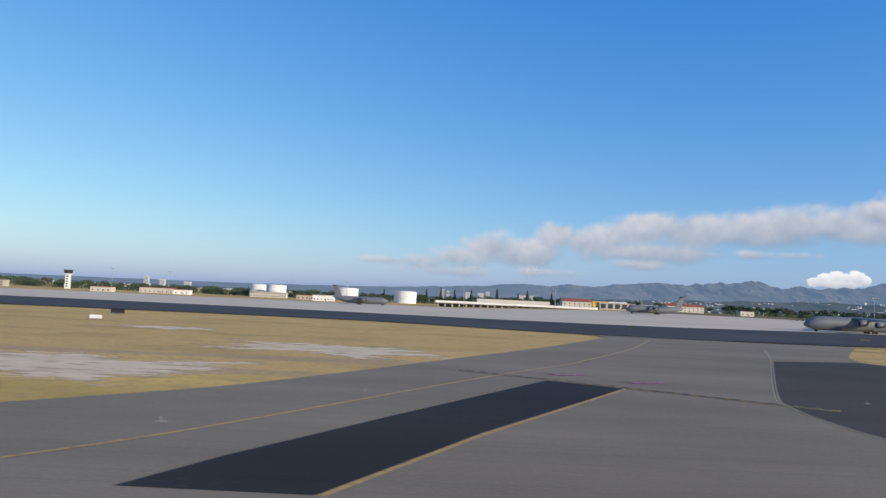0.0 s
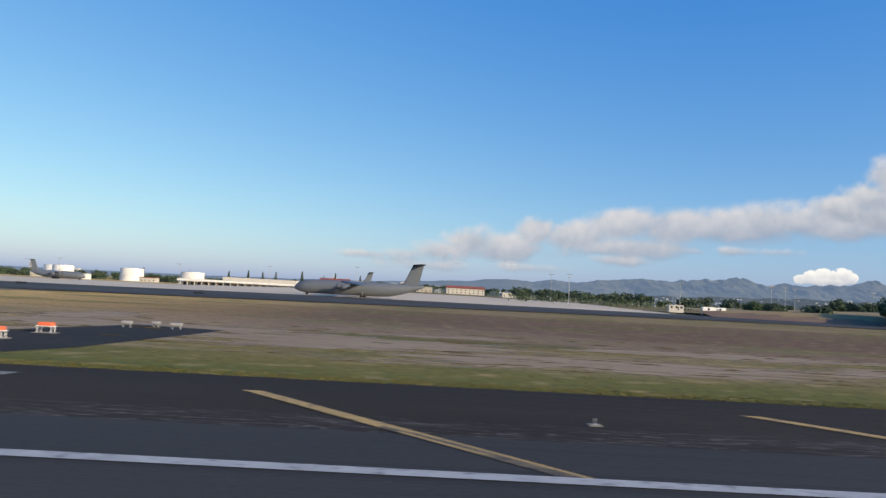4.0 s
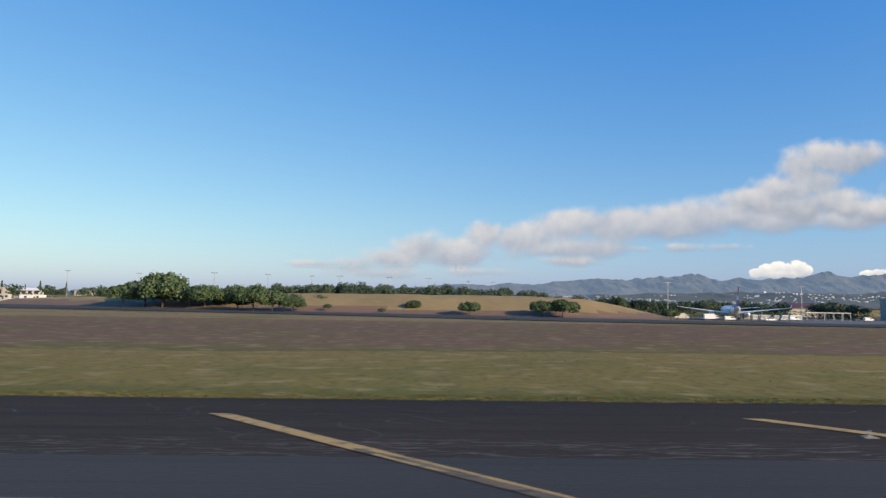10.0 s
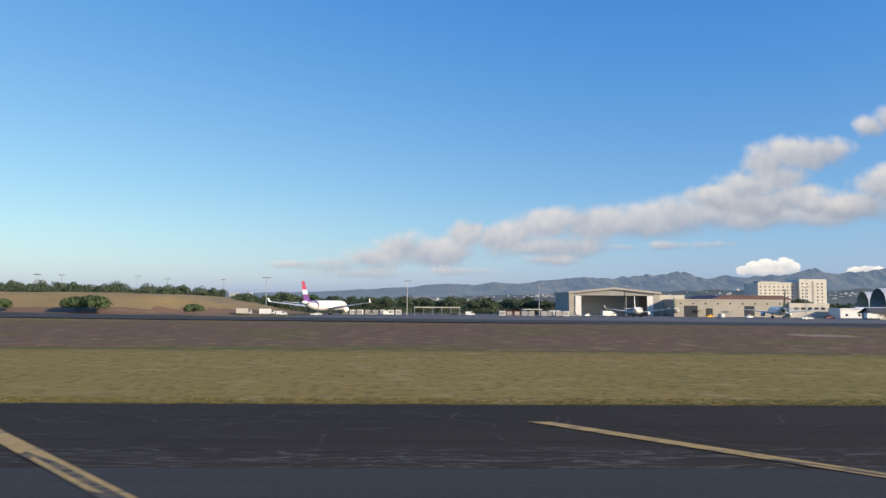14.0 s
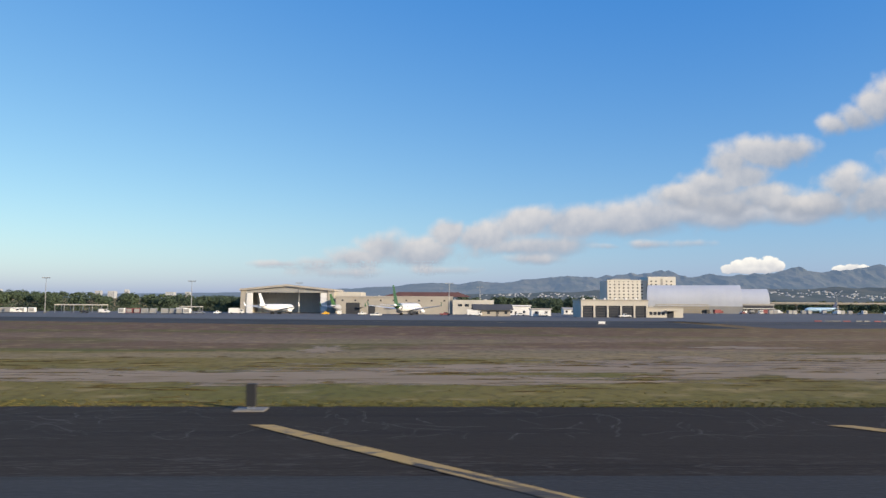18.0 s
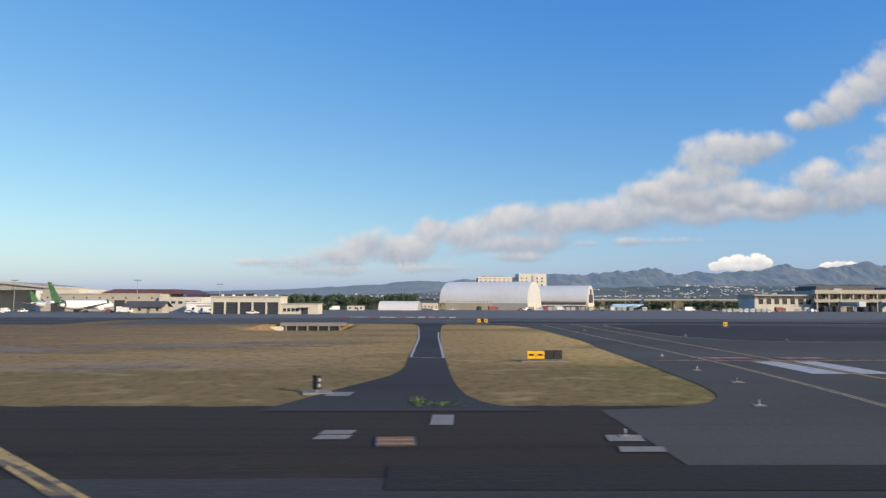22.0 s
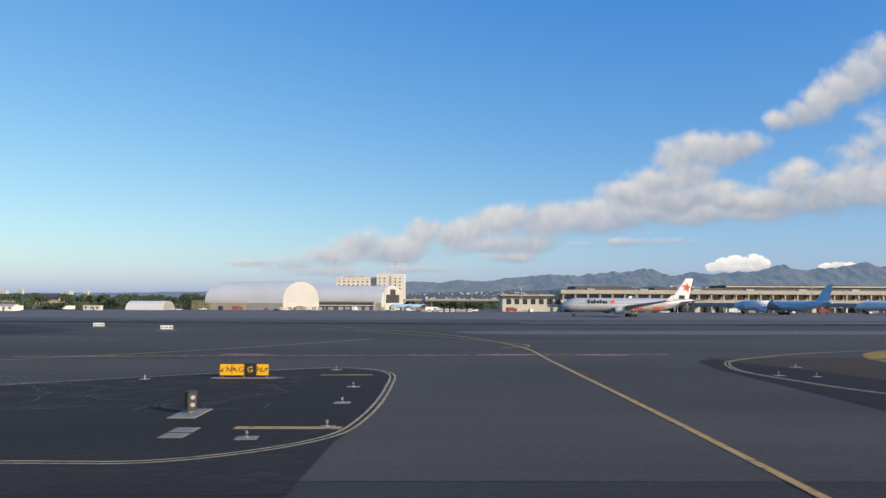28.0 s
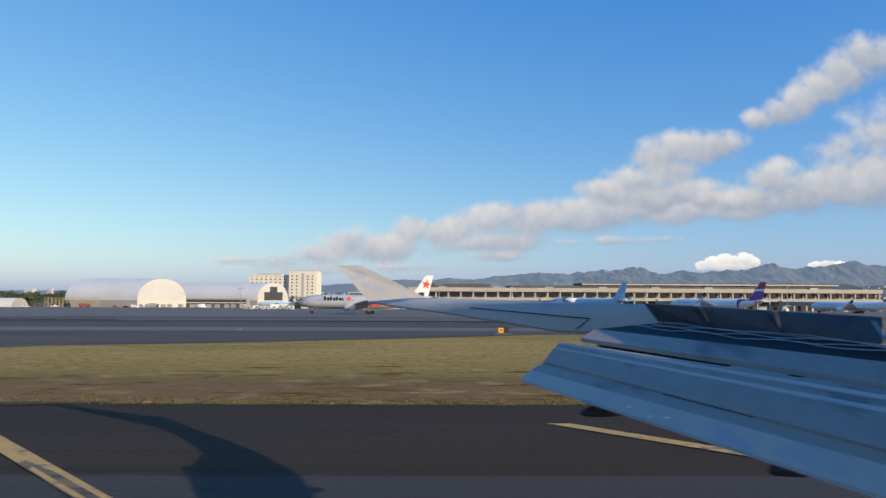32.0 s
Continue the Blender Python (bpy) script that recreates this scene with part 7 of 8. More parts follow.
# ---- the town on the slopes ----
def town(name, n, x0, x1, y0, y1, on, label, seed):
    rnd = random.Random(seed)
    bm = bmesh.new()
    for i in range(n):
        x, y = rnd.uniform(x0, x1), rnd.uniform(y0, y1)
        if noise.noise(Vector((x / 600, y / 600, seed))) < -0.05:
            continue
        z = on(x, y)
        w, d, h = rnd.uniform(6, 16), rnd.uniform(6, 12), rnd.uniform(3, 7) * (2.2 if rnd.random() < 0.05 else 1)
        box(bm, x - w / 2, x + w / 2, y - d / 2, y + d / 2, z - 3, z + h)
    return tagged(link(name, bm, "town_wall"), label, "houses", kind="stuff")


# house walls emit a little blue, which stands for the haze in between
M["town_wall"] = hazed_material("distant town walls with haze glow", (0.50, 0.48, 0.45), (0.26, 0.25, 0.25), (0.16, 0.24, 0.36), 0.2, 0.02)
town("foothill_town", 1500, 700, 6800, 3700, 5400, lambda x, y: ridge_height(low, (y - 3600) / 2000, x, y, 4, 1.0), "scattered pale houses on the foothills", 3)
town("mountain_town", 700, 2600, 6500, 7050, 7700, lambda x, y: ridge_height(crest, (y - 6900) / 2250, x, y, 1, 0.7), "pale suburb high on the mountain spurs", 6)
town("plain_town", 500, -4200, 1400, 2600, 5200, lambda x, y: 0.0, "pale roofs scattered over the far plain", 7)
woods("far_woods_plain", [(-2500, -900, 1500, 1900, 16), (600, 1400, 1100, 1500, 14), (1900, 3000, 1300, 1800, 16)], "dark tree belts on the far plain", 130, leaf=1.5, seed=21)


# ---- airfield furniture ----
def edge_lamp(x, y, pad=1.0, colour="steel"):
    ob = thing("edge_lamp", x, y, 0.03, random.uniform(-8, 8), "small runway edge lamp on a pale concrete pad", "airfield lamp", "edge lamps")
    part("pad", block(-pad, pad, -pad * 0.8, pad * 0.8, -0.1, 0.03, taper=0.02), "pad", ob)
    bm = bmesh.new()
    lathe(bm, [(0.03, 0.11), (0.06, 0.10), (0.08, 0.025), (0.22, 0.025), (0.24, 0.05), (0.31, 0.05), (0.35, 0.02)], 10)
    part("lamp_body", bm, colour, ob)


LAMPS = [(2.2, 53.9), (16.6, 77.5), (87.7, 35.6), (75.4, 45.9), (68.7, 59.2), (101.3, 93), (79.7, 86), (1313.2, 36.2), (1324.3, 46), (1328.4, 58.4), (1328.8, 67.7), (1331, 84), (1491.2, 35.9), (1494.2, 47.4),
         (1494.0, 55.6), (1476.7, 60.3), (1491, 68.4), (1494.5, 38.9), (1530, 64.3), (1535.4, 72), (1540.6, 48.0), (1554.5, 37.9), (1532.9, 63.4), (1350, 128), (1362, 116), (1389, 119), (1412, 124), (1337, 150), (1347, 160), (1520, 141), (1545, 142), (1572, 144), (1600, 146)]
for x, y in LAMPS:
    edge_lamp(x, y, 0.34 + 0.2 * random.random())
for i in range(-10, 20):
    x = 319.4 + 60.96 * i if i < 6 else 731.8 + 61.0 * (i - 6) if i < 11 else 1098.4 + 60.0 * (i - 12)
    if i == 3:
        x = 496.1
    if not any(a < x < b for a, b in ((-20, 130), (1290, 1575))):
        edge_lamp(x, 33.4 if i < 6 else 34.0, 0.34)


def distance_marker(x, y):
    ob = thing("distance_marker", x, y, 0.02, 0, "black runway distance marker board on a pale pad", "marker board", "distance markers")
    part("pad", block(-0.9, 0.9, -0.7, 0.7, -0.1, 0.05), "pad", ob)
    part("board", block(-0.3, 0.3, -0.12, 0.12, 0.2, 1.55, 0.04), "black", ob)
    part("leg", block(-0.2, -0.12, -0.05, 0.05, 0.05, 0.2), "steel", ob)
    part("leg", block(0.12, 0.2, -0.05, 0.05, 0.05, 0.2), "steel", ob)


for i in range(6):
    distance_marker(206.0 + 306.2 * i if i < 4 else 1737.0 + 306 * (i - 4), 44.6)


def sign(x, y, panels, label, rz=0, h=0.95, pw=1.0):
    """A lit guidance sign: a row of panels on short legs over a thin pad."""
    ob = thing("guidance_sign", x, y, 0.03, rz, label, "airfield sign", "guidance signs")
    w = pw * len(panels)
    part("pad", block(-w / 2 - 0.6, w / 2 + 0.6, -0.5, 0.5, -0.1, 0.04), "pad", ob)
    for i, (mat, text, ink) in enumerate(panels):
        x0 = -w / 2 + i * pw
        face = part("panel", block(x0 + 0.015, x0 + pw - 0.015, -0.14, 0.14, 0.22, 0.22 + h, 0.02), mat, ob)
        part("frame", block(x0, x0 + pw, -0.10, 0.10, 0.17, 0.27 + h), "black", face)
        if text:
            words(text, h * 0.72, ink, face, pose(x0 + pw / 2, -0.15, 0.22 + h / 2, 90), depth=0.004)
        elif ink:
            part("legend_bar", block(x0 + pw * 0.2, x0 + pw * 0.8, -0.155, -0.14, 0.22 + h * 0.38, 0.22 + h * 0.62), ink, face)
    for lx in (-w / 2 + 0.2, 0, w / 2 - 0.2):
        part("leg", block(lx - 0.05, lx + 0.05, -0.06, 0.06, 0.04, 0.22), "steel", ob)
    return ob


def arrow(ob, cx, cz, turn, y=-0.155, s=0.26):
    """A flat black arrow on a sign face, turned from straight up."""
    bm = bmesh.new()
    pts = [(-0.12, -1), (0.12, -1), (0.12, 0.25), (0.5, 0.0), (0.5, 0.3), (0, 0.95), (-0.5, 0.3), (-0.5, 0.0), (-0.12, 0.25)]
    c, d = math.cos(turn), math.sin(turn)
    bm.faces.new([bm.verts.new((cx + s * (px * c + pz * d), y, cz + s * (-px * d + pz * c))) for px, pz in pts])
    return part("arrow", bm, "black", ob)


Y_, B_ = "sign_yellow", "black"
ob = sign(1484.4, 61.4, [(Y_, "", ""), (Y_, "", ""), (B_, "G", Y_), (Y_, "", "")], "yellow and black taxiway guidance sign lettered N, G and N", 0, 0.92, 1.0)
for text, px in (("N", -1.22), ("G", -0.22), ("N", 1.28)):
    words(text, 0.66, "black", ob, pose(px, -0.15, 0.68, 90), depth=0.004)
arrow(ob, -1.75, 0.68, math.radians(-135))
arrow(ob, -0.75, 0.68, math.radians(-45))
arrow(ob, 1.75, 0.68, math.radians(45))
sign(1316.3, 77.3, [(Y_, "", B_), (Y_, "", B_), (B_, "", ""), (B_, "", "")], "yellow and black taxiway guidance sign on the grass", 0, 0.85, 0.93)
sign(1553.0, 81.4, [(Y_, "", B_), (Y_, "", B_), (B_, "", ""), (B_, "", "")], "yellow and black taxiway guidance sign on the grass edge", 0, 0.85, 0.93)
sign(84.2, 71.5, [("pad", "", B_), ("pad", "", B_), (B_, "", ""), (B_, "", "")], "guidance sign with its pale back and black end showing", -6, 0.8, 0.8)
sign(1319.4, 193.6, [(Y_, "", B_), (B_, "", ""), (Y_, "", B_)], "yellow and black sign by the parallel taxiway", 0, 0.9, 0.95)
sign(1374.7, 169.4, [(Y_, "", B_), (Y_, "", B_)], "small yellow sign on the dark island", 0, 0.9, 0.5)
sign(1425.5, 163, [("white", "", B_), ("white", "", B_), ("white", "", B_)], "white sign with dark legends by the taxiway", 0, 0.75, 0.85)
sign(1445.7, 149, [("white", "", B_), ("white", "", B_), ("white", "", B_)], "white sign with dark legends by the taxiway", 0, 0.75, 0.85)
sign(1185, 202, [("white", "", ""), ("white", "", "")], "small white sign at the taxiway edge", 0, 0.7, 0.95)
sign(-72, 205, [("white", "", ""), ("white", "", ""), ("white", "", "")], "pale taxiway sign seen from behind", 0, 1.1, 1.2)
sign(120, 330, [(B_, "", ""), (B_, "", ""), (B_, "", "")], "dark sign by the apron edge", 0, 1.2, 1.6)
sign(212, 300, [(B_, "", ""), (B_, "", ""), (B_, "", "")], "dark sign by the apron edge", 0, 1.2, 1.6)
sign(-85, 250, [(B_, "", ""), (B_, "", ""), (B_, "", "")], "dark sign by the apron edge", 0, 1.2, 1.6)
sign(1622.6, 131, [(Y_, "", B_), (B_, "", "")], "yellow and black sign by the far taxiway", 0, 0.9, 0.95)


def signal_box(x, y, mat, h, label, rz=12, wide=0.3, pad=(1.0, 0.8), pad_turn=12):
    """A guard light cabinet on a leg, turned by rz, over a slab with its own turn."""
    ob = thing("signal_box", x, y, 0.03, pad_turn, label, "airfield box", "signal boxes")
    part("pad", block(-pad[0], pad[0], -pad[1], pad[1], -0.1, 0.05, 0.02), "pad", ob)
    body = part("cabinet", block(-wide, wide, -0.2, 0.2, 0.2, h, 0.04), "black", ob)
    body.matrix_basis = pose(0, 0, 0, 0, 0, rz - pad_turn)
    part("visor", block(-wide - 0.02, wide + 0.02, -0.3, 0.2, h, h + 0.03), "black", body)
    if mat != "black":
        part("face_plate", block(-wide + 0.03, wide - 0.03, -0.23, -0.2, 0.24, h - 0.04), mat, body, "bright yellow face plate")
    for k in range(2):
        bm = bmesh.new()
        rod(bm, (0, -0.2, 0.2 + (h - 0.2) * (0.3 + 0.4 * k)), (0, -0.27, 0.2 + (h - 0.2) * (0.3 + 0.4 * k)), 0.12, 0.12)
        part("lens", bm, "black" if mat != "black" else "steel", body)
    part("leg", block(-0.06, 0.06, -0.06, 0.06, 0.05, 0.2), "steel", ob)


signal_box(1486.2, 43.0, "black", 1.25, "black guard light cabinet on a long pale pad", 40, 0.28, (0.75, 1.6), 0)
signal_box(1296.2, 52.2, "black", 1.15, "black guard light cabinet on a pale pad in the grass", 50, 0.24)
signal_box(102.9, 47, "black", 1.4, "dark slim guard light cabinet on a pad", 82, 0.22)
signal_box(1571.0, 41.6, "sign_yellow", 1.15, "yellow-faced guard light cabinet on a long pale pad", 52, 0.3, (0.68, 1.85), 0)
tagged(link("concrete_slab", block(1571.0, 1573.3, 36.5, 38.6, -0.05, 0.02), "grey_slab"), "flat weathered grey concrete slab set in the asphalt", "slab", "", "structure")
for x, y, lx, ly in ((1574.0, 37.28, 0.5, 0.6), (1574.0, 35.76, 0.6, 0.62), (1573.85, 34.5, 0.57, 0.5), (1487.6, 38.0, 0.6, 0.6), (1487.6, 36.5, 0.6, 0.6)):
    ob = thing("pit_cover", x, y, 0.03, 0, "pale concrete cable pit cover with a flat lid", "pit cover", "pit covers")
    part("slab", block(-lx, lx, -ly, ly, -0.1, 0.02, taper=0.02), "pad", ob)
    part("lid", block(-lx * 0.8, lx * 0.8, -ly * 0.75, ly * 0.75, 0.02, 0.035), "pad", ob, "lid flush in the slab")
    for k in (-1, 1):
        part("lifting_eye", block(k * lx * 0.5 - 0.05, k * lx * 0.5 + 0.05, -0.03, 0.03, 0.035, 0.05), "steel", ob, "small steel lifting eye")


def approach_light(x, y):
    """One unit of the visual glide path lights."""
    ob = thing("glide_path_light", x, y, 0.03, 0, "orange-topped glide path light on white legs", "airfield lamp", "glide path lights")
    part("housing", block(-0.75, 0.75, -0.45, 0.45, 0.75, 1.12, 0.08), "orange", ob)
    part("shelf", block(-0.9, 0.9, -0.5, 0.5, 0.68, 0.75), "white", ob)
    for px in (-0.75, 0.75):
        for py in (-0.38, 0.38):
            part("leg", block(px - 0.04, px + 0.04, py - 0.04, py + 0.04, 0, 0.68), "white", ob)
    part("base", block(-1.2, 1.2, -0.6, 0.6, -0.05, 0.03), "pad", ob)


setting("gravel_pad", sheet([(264, 50), (275, 50), (279, 60), (283, 92), (270, 95), (262, 70)], 0.0), "dark_asphalt", "dark asphalt pad for the glide path lights", "pad")
for y in (48.5, 55.7, 64.4, 73.4):
    approach_light(269, y)
for x, y, w in ((271.5, 88, 1.2), (274.5, 90, 0.9), (277.5, 89, 1.4)):
    ob = thing("equipment_cabinet", x, y, 0, 0, "low grey equipment cabinet on legs over the dark pad", "cabinet", "equipment cabinets")
    part("cabinet", block(-w / 2, w / 2, -0.4, 0.4, 0.5, 0.85, 0.05), "greywall", ob)
    part("leg", block(-w / 2 + 0.1, -w / 2 + 0.2, -0.1, 0.1, 0, 0.5), "steel", ob)
    part("leg", block(w / 2 - 0.2, w / 2 - 0.1, -0.1, 0.1, 0, 0.5), "steel", ob)


M["sock_red"] = material("faded red cloth", (0.66, 0.075, 0.06), (0.55, 0.07, 0.065), 0.8, big=0.8, fine=5.0)


def windsock(x, y):
    ob = thing("windsock", x, y, 0, 0, "limp red windsock on a white pole", "windsock")
    bm = bmesh.new()
    rod(bm, (0, 0, 0), (0, 0, 5.7), 0.08, 0.05)
    part("pole", bm, "white", ob)
    bm = bmesh.new()
    pts = [(0.1, 5.45, 0.42), (0.35, 5.2, 0.40), (0.5, 4.6, 0.34), (0.48, 4.0, 0.28), (0.3, 3.35, 0.18)]
    rows = []
    for px, pz, r in pts:
        rows.append([bm.verts.new((px + r * math.cos(a) * 0.9, r * math.sin(a), pz + 0.15 * math.cos(a))) for a in (2 * math.pi * i / 12 for i in range(12))])
    for a, b in zip(rows, rows[1:]):
        for i in range(12):
            bm.faces.new((a[i], a[(i + 1) % 12], b[(i + 1) % 12], b[i]))
    part("sock", bm, "sock_red", ob)
    bm = bmesh.new()
    rod(bm, (0, 0, 5.6), (0.5, 0, 5.5), 0.03, 0.03, 6)
    part("hoop", bm, "steel", ob)
    part("base", block(-0.5, 0.5, -0.5, 0.5, -0.2, 0.1), "pad", ob)


windsock(247.8, 89)
# barriers of the works by the parallel taxiway
rnd = random.Random(3)
for i in range(12):
    ob = thing("road_barrier", 1276 + i * 3.4 + rnd.uniform(-0.5, 0.5), 254 - 0.07 * i * 3.4 + rnd.uniform(-0.4, 0.4), 0, rnd.uniform(-20, 20), "low pale or faded red road barrier segment", "barrier", "road barriers")
    ob.location.z = lie(ob.location.x, ob.location.y)
    part("barrier_body", block(-1.3, 1.3, -0.2, 0.2, 0, 0.42, taper=0.06), "pad" if i % 3 else "red_paint", ob)
    part("barrier_foot", block(-1.35, 1.35, -0.3, 0.3, 0, 0.12), "pad" if i % 3 else "red_paint", ob)


# ---- the wing of the landed airliner, its spoilers raised ----
M["wing_paint"] = material("grey wing paint", (0.47, 0.445, 0.41), (0.41, 0.385, 0.355), 0.5, big=0.5, fine=5.0, c=(0.34, 0.36, 0.40), stretch=(1, 0.5, 1), spec=0.25)
M["flap_paint"] = material("streaked grey flap paint", (0.33, 0.305, 0.275), (0.26, 0.24, 0.215), 0.55, big=0.5, fine=6.0, c=(0.17, 0.165, 0.16), stretch=(1, 0.25, 1), spec=0.25)
M["spoiler_face"] = material("dark blue-grey spoiler and fairing coat", (0.045, 0.055, 0.075), (0.030, 0.037, 0.050), 0.6, big=0.8, fine=6.0, c=(0.022, 0.026, 0.034))
# near-black that also carries the shade of the flap slot
M["bay_dark"] = material("near-black for bay, slot shade and joints", (0.022, 0.026, 0.034), (0.014, 0.016, 0.020), 0.7, big=1.0, fine=8.0)
M["cable"] = material("pale cable sheath", (0.34, 0.36, 0.40), (0.26, 0.28, 0.31), 0.5)
WING = Vector((1614.0, 16.0, 0.0))
# spanwise lines, outer end and inner end
SPAN = dict(
    spoiler_top=((1615.2, 20.7, 6.41), (1617.14, 13.6, 6.25)), hinge=((1615.45, 20.3, 5.9), (1617.0, 13.4, 5.8)),
    bay_edge=((1613.91, 20.9, 5.73), (1616.86, 13.2, 5.55)), lip=((1613.42, 20.3, 5.52), (1616.59, 12.8, 5.26)), flap_top=((1612.98, 20.3, 5.41), (1616.33, 12.4, 5.2)),
    seam=((1612.41, 20.1, 4.93), (1615.67, 11.4, 4.55)), aft=((1612.05, 20.0, 4.72), (1615.6, 11.3, 4.35)), trail=((1611.82, 19.9, 4.49), (1615.46, 11.1, 3.99)))


def on(line, s, lift=0.0, ahead=0.0):
    a, b = (Vector(p) for p in SPAN[line])
    return a.lerp(b, s) - WING + Vector((ahead * 0.85, ahead * 0.5, lift))


def skin(bm, rows, drop=0.10):
    """A plate through rows of points, given a thickness downwards."""
    top = [[bm.verts.new(p) for p in row] for row in rows]
    low = [[bm.verts.new(p - Vector((0, 0, drop))) for p in row] for row in rows]
    nr, nc = len(rows), len(rows[0])
    for i in range(nr - 1):
        for k in range(nc - 1):
            bm.faces.new((top[i][k], top[i][k + 1], top[i + 1][k + 1], top[i + 1][k]))
            bm.faces.new((low[i][k], low[i + 1][k], low[i + 1][k + 1], low[i][k + 1]))
    rim = [(0, k) for k in range(nc)] + [(i, nc - 1) for i in range(1, nr)] + [(nr - 1, k) for k in range(nc - 2, -1, -1)] + [(i, 0) for i in range(nr - 2, 0, -1)]
    for (i, k), (j, m) in zip(rim, rim[1:] + rim[:1]):
        bm.faces.new((top[i][k], low[i][k], low[j][m], top[j][m]))
    return bm


def airliner_wing():
    ob = thing("airliner_wing", WING.x, WING.y, 0, 0, "grey airliner wing with raised dark spoilers and lowered slotted flaps", "aircraft wing")
    far = 1.5
    grid = [far * i / 12 for i in range(13)]

    def plate(name, lines, s0, s1, mat, drop=0.10, label=""):
        """lines: (name, lift) from fore to aft."""
        st = [s0 + (s1 - s0) * i / 10 for i in range(11)]
        return part(name, skin(bmesh.new(), [[on(ln, s, lift) for s in st] for ln, lift in lines], drop), mat, ob, label)

    # outer panel: rear edge, crest, then down over the nose and back underneath
    crest = [(1609.29, 29.9, 6.53), (1611.96, 26.0, 6.47), (1613.76, 23.4, 6.42), (1615.27, 20.95, 6.39), (1616.93, 17.6, 6.27), (1617.52, 14.2, 6.18)]
    rear = [(1607.06, 30.0, 6.37), (1610.58, 27.2, 5.96), (1613.36, 23.6, 5.58), (1615.12, 21.0, 5.64), (1616.73, 17.2, 5.69), (1617.31, 13.9, 5.67)]
    bm = bmesh.new()
    rows = []
    for i in range(21):
        t = i / 4
        k = min(int(t), 4)
        c = Vector(crest[k]).lerp(Vector(crest[k + 1]), t - k) - WING
        r = Vector(rear[k]).lerp(Vector(rear[k + 1]), t - k) - WING
        w = 0.30 + 0.15 * t
        fore = Vector((0.85, 0.5, 0))
        mid = r.lerp(c, 0.6) + Vector((0, 0, 0.03))
        rows.append([bm.verts.new(p) for p in (r, mid, c, c + fore * w * 1.2 + Vector((0, 0, -0.06)), c + fore * w * 2.2 + Vector((0, 0, -0.30)), c + fore * w * 1.5 + Vector((0, 0, -0.35 - 0.1 * t)), r + Vector((0.02, 0, -0.07)))])
    for a, b in zip(rows, rows[1:]):
        for k in range(7):
            bm.faces.new((a[k], a[(k + 1) % 7], b[(k + 1) % 7], b[k]))
    bm.faces.new(rows[0]), bm.faces.new(rows[-1][::-1])
    panel = part("wing_panel", bm, "wing_paint", ob, smooth=True)
    # aileron seam and the trailing corner by the flap
    bm = bmesh.new()
    for a, b in (((1609.7, 28.55, 6.28), (1614.16, 22.55, 5.95)), ((1614.16, 22.55, 5.95), (1613.81, 22.849999999999998, 5.64))):
        rod(bm, Vector(a) - WING, Vector(b) - WING, 0.018, 0.018, 5)
    part("aileron_seam", bm, "bay_dark", panel)
    # the tip fin
    bm = bmesh.new()
    fin = [(1607.06, 30.1, 6.37), (1605.65, 31.3, 7.84), (1606.63, 31.1, 7.84), (1607.16, 30.85, 7.6), (1608.09, 30.6, 7.14), (1608.79, 30.25, 6.8), (1609.31, 29.9, 6.53)]
    a = [bm.verts.new(Vector(p) - WING) for p in fin]
    b = [bm.verts.new(Vector(p) - WING + Vector((0.02, 0.10, -0.01))) for p in fin]
    bm.faces.new(a), bm.faces.new(b[::-1])
    for i in range(7):
        bm.faces.new((a[i], b[i], b[(i + 1) % 7], a[(i + 1) % 7]))
    part("winglet", bm, "wing_paint", ob, "pale grey upturned winglet")
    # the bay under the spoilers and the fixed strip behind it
    plate("spoiler_bay", (("hinge", 0.0), ("bay_edge", -0.03)), -0.02, far, "bay_dark", 0.08, "dark spoiler bay")
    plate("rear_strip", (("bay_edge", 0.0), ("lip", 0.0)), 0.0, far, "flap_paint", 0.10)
    # plate across the open slot, the slot's shade put into its colour
    plate("slot_shade", (("lip", -0.16), ("flap_top", -0.14)), 0.02, far, "bay_dark", 0.05, "dark plate for the shade in the flap slot")
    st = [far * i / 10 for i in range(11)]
    # added dark wall that blocks the view out under the wing
    part("slot_backing", skin(bmesh.new(), [[on("bay_edge", s, -0.06, 0.05) for s in st], [on("bay_edge", s, -1.3, 0.25) for s in st]], 0.06), "bay_dark", ob, "added dark wall closing the flap slot from behind")
    for s0, s1 in ((0.62, 0.78), (0.82, 1.12), (1.16, 1.45)):
        st = [s0, s1]
        part("slot_panel", skin(bmesh.new(), [[on("lip", s, -0.10) for s in st], [on("flap_top", s, -0.08) for s in st]], 0.03), "beige", ob, "pale panel inside the flap slot")
    # flaps, with a rounded nose
    bm = bmesh.new()
    st = [far * i / 12 for i in range(13)]
    prof = []
    for f, bulge in ((0.0, 0.0), (0.12, 0.05), (0.35, 0.09), (0.65, 0.07), (1.0, 0.0)):
        prof.append([on("flap_top", s).lerp(on("seam", s), f) + Vector((0, 0, bulge)) for s in st])
    part("main_flap", skin(bm, prof, 0.14), "flap_paint", ob)
    plate("flap_joint", (("seam", -0.03), ("seam", -0.06)), 0.0, far, "bay_dark", 0.05)
    plate("aft_flap", (("seam", -0.05), ("aft", 0.0)), 0.0, far, "flap_paint", 0.10)
    plate("trailing_strip", (("aft", 0.004), ("trail", 0.0)), 0.0, far, "wing_paint", 0.06, "paler trailing edge of the flap")
    for f in (0.22, 0.45):
        s_rows = [[on("flap_top", s).lerp(on("seam", s), f + d) + Vector((0, 0, 0.10)) for s in st] for d in (0.0, 0.07)]
        part("rub_strip", skin(bmesh.new(), s_rows, 0.02), "wing_paint", ob)
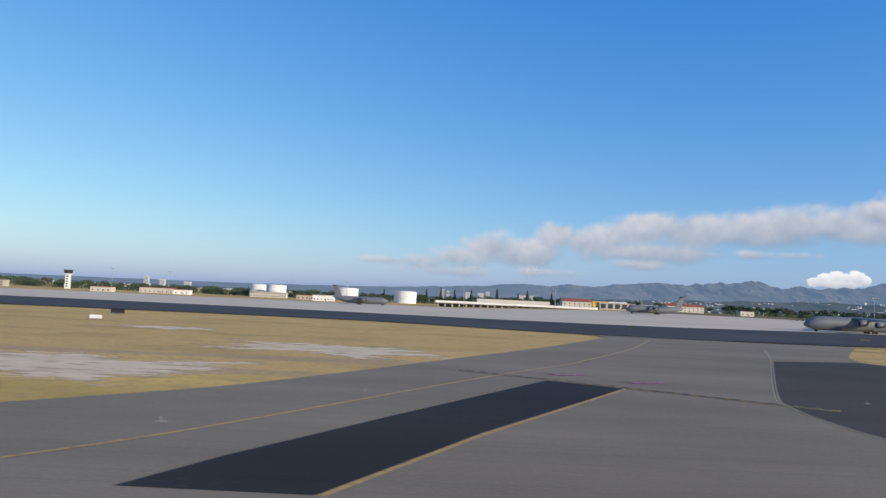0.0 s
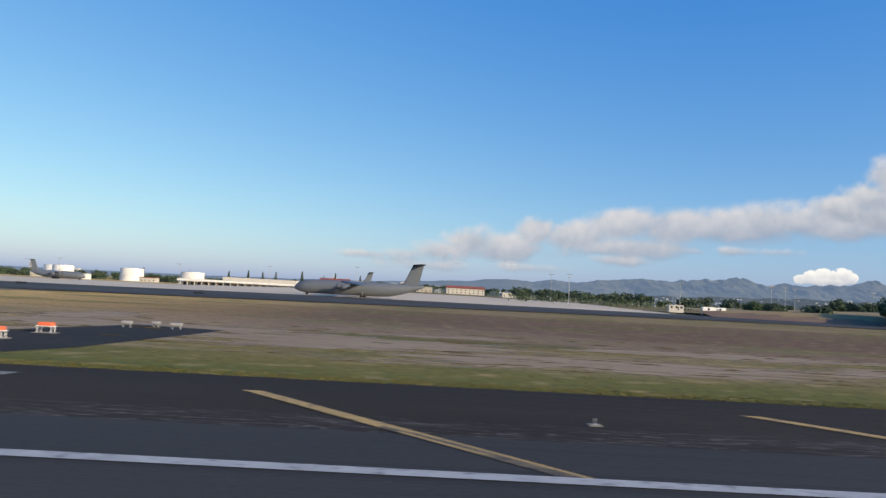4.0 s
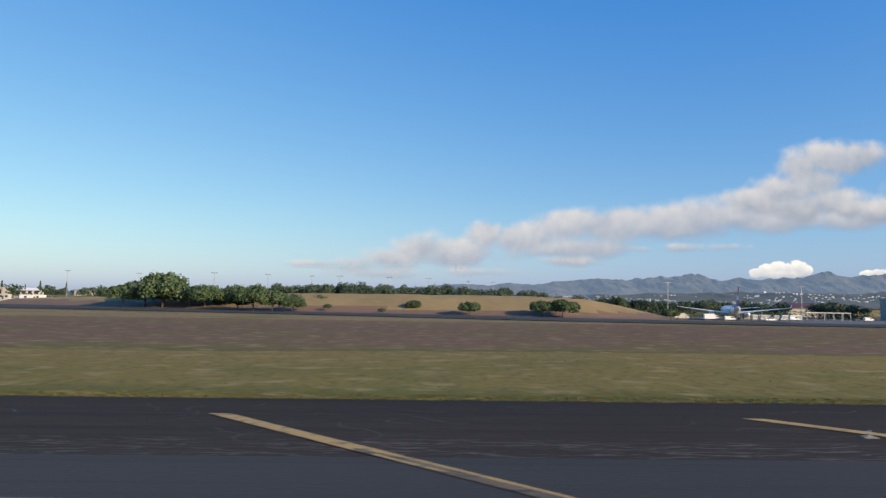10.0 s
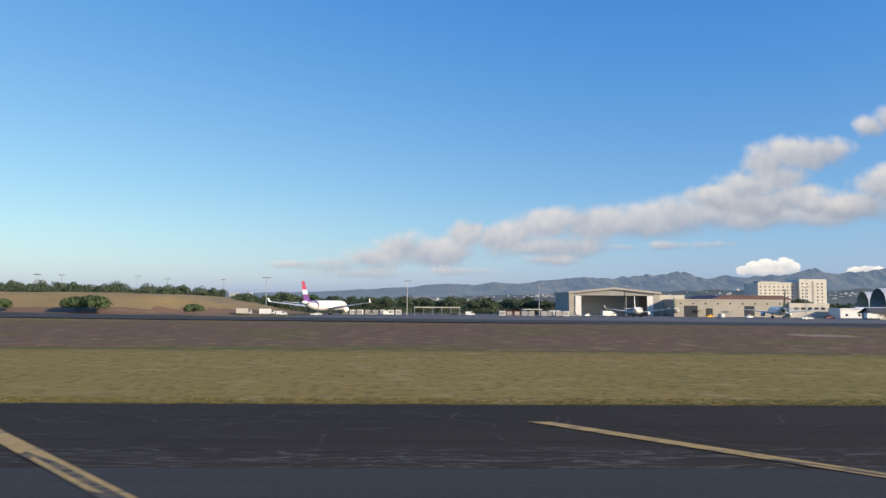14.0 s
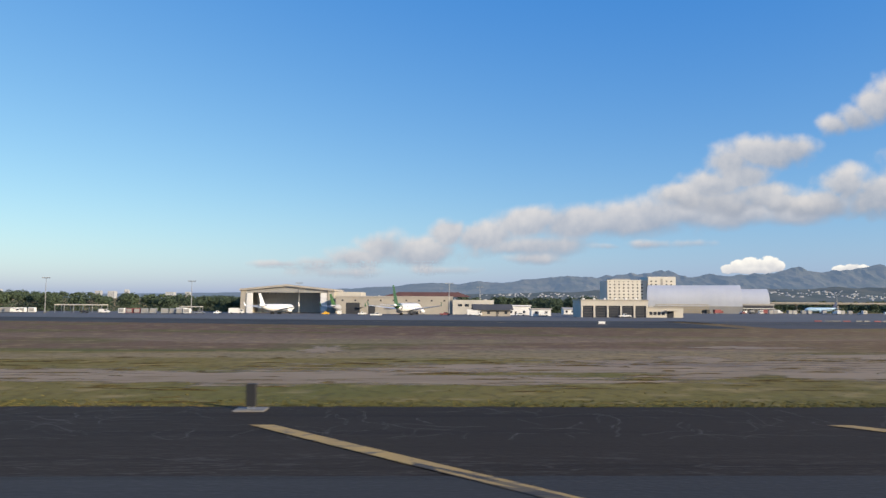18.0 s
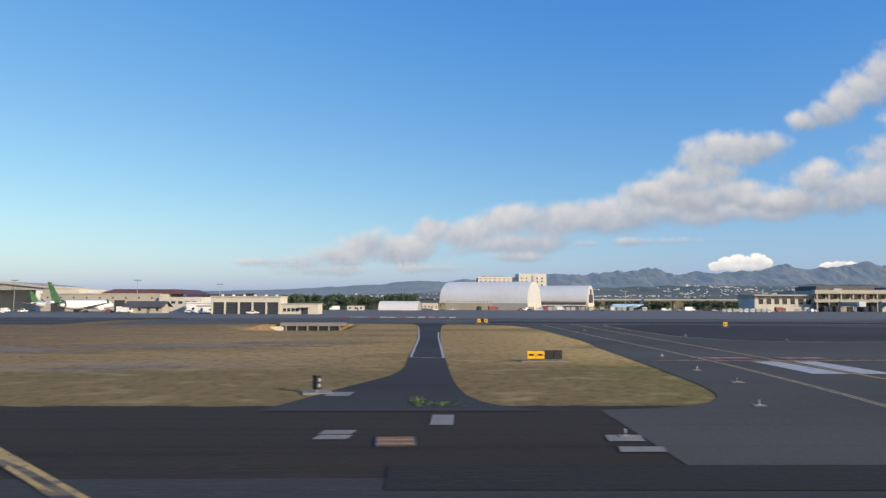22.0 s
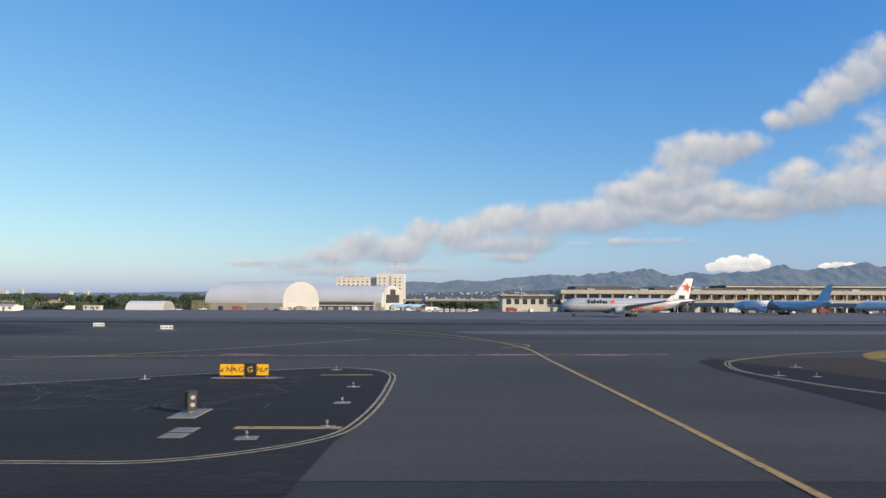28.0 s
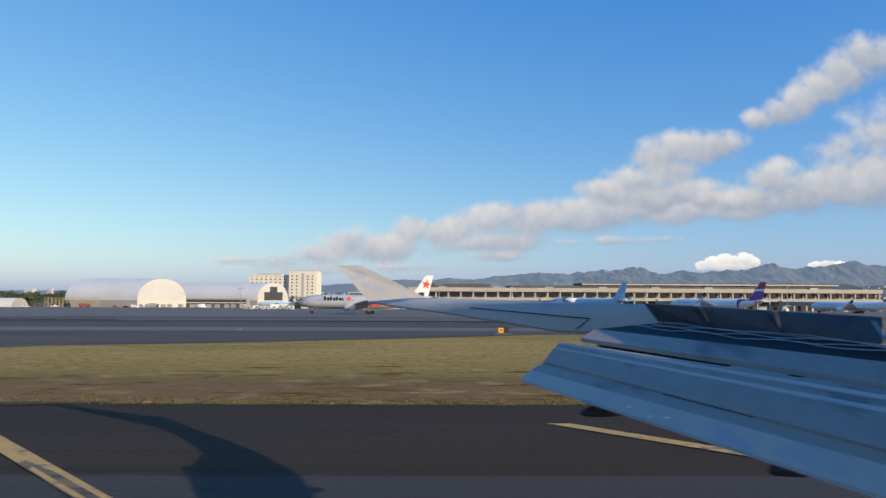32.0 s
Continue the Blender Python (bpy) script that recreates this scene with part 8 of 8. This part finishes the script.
    # spoilers
    for s0, s1 in ((0.0, 0.315), (0.325, 0.645), (0.655, 0.99), (1.0, 1.45)):
        bm = bmesh.new()
        a = [on("spoiler_top", s0), on("spoiler_top", s1), on("hinge", s1, 0.02), on("hinge", s0, 0.02)]
        u = [bm.verts.new(p) for p in a]
        v = [bm.verts.new(p + Vector((0.07, 0.04, 0.01))) for p in a]
        bm.faces.new(u), bm.faces.new(v[::-1])
        for i in range(4):
            bm.faces.new((u[i], v[i], v[(i + 1) % 4], u[(i + 1) % 4]))
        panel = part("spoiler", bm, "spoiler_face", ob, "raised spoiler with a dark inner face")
        bm = bmesh.new()
        q = s1 - 0.02
        rod(bm, on("spoiler_top", q, -0.08) + Vector((-0.03, -0.02, 0)), on("hinge", q + 0.05, 0.05) + Vector((-0.10, -0.05, 0)), 0.025, 0.025, 6)
        part("actuator", bm, "cable" if s0 > 0.6 else "bay_dark", panel)
    # cables along the hinge
    rnd = random.Random(2)
    for k in range(4):
        bm = bmesh.new()
        prev = None
        for i in range(44):
            s = 0.04 + i * 0.033
            p = on("hinge", s).lerp(on("bay_edge", s), 0.10 + 0.16 * k) + Vector((0, 0, 0.05 + 0.03 * math.sin(s * (11 + 3 * k) + k * 2) + rnd.uniform(-0.008, 0.008)))
            if prev is not None:
                rod(bm, prev, p, 0.011, 0.011, 5)
            prev = p
        part("cable", bm, "cable", ob)
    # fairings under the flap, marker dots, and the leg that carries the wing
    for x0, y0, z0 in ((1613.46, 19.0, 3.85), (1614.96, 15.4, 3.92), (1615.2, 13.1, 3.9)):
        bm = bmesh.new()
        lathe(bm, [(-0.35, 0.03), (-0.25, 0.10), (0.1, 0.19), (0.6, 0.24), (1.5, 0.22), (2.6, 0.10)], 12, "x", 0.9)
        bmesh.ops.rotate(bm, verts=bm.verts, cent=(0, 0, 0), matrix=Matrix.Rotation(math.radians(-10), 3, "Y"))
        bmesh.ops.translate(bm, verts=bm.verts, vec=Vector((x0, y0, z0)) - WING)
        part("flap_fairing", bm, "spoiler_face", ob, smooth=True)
    for s, f in ((0.44, 0.62), (0.51, 0.80), (0.555, 0.60)):
        p = on("aft", s).lerp(on("trail", s), f)
        bm = bmesh.new()
        rod(bm, p + Vector((-0.01, -0.01, 0.004)), p + Vector((-0.02, -0.02, 0.016)), 0.035, 0.03, 10)
        part("marker_dot", bm, "white", ob)
    gx, gy = 1621.5 - WING.x, 12.4 - WING.y
    bm = bmesh.new()
    rod(bm, (gx, gy, 0.9), (gx, gy, 5.6), 0.16, 0.2, 10)
    leg = part("gear_leg", bm, "steel", ob)
    for px in (-0.75, 0.75):
        for py in (-0.5, 0.5):
            bm = bmesh.new()
            rod(bm, (gx + px, gy + py - 0.22, 0.62), (gx + px, gy + py + 0.22, 0.62), 0.62, 0.62, 18)
            part("tyre", bm, "rubber", leg)
    part("bogie_beam", block(gx - 0.9, gx + 0.9, gy - 0.14, gy + 0.14, 0.5, 0.9, 0.05), "steel", leg)


airliner_wing()

# ---- bring everything to the working scale ----
for ob in list(scene.objects):
    if ob.parent is None and ob.type in {"MESH", "EMPTY"}:
        ob.location = ob.location * K
        ob.scale = ob.scale * K
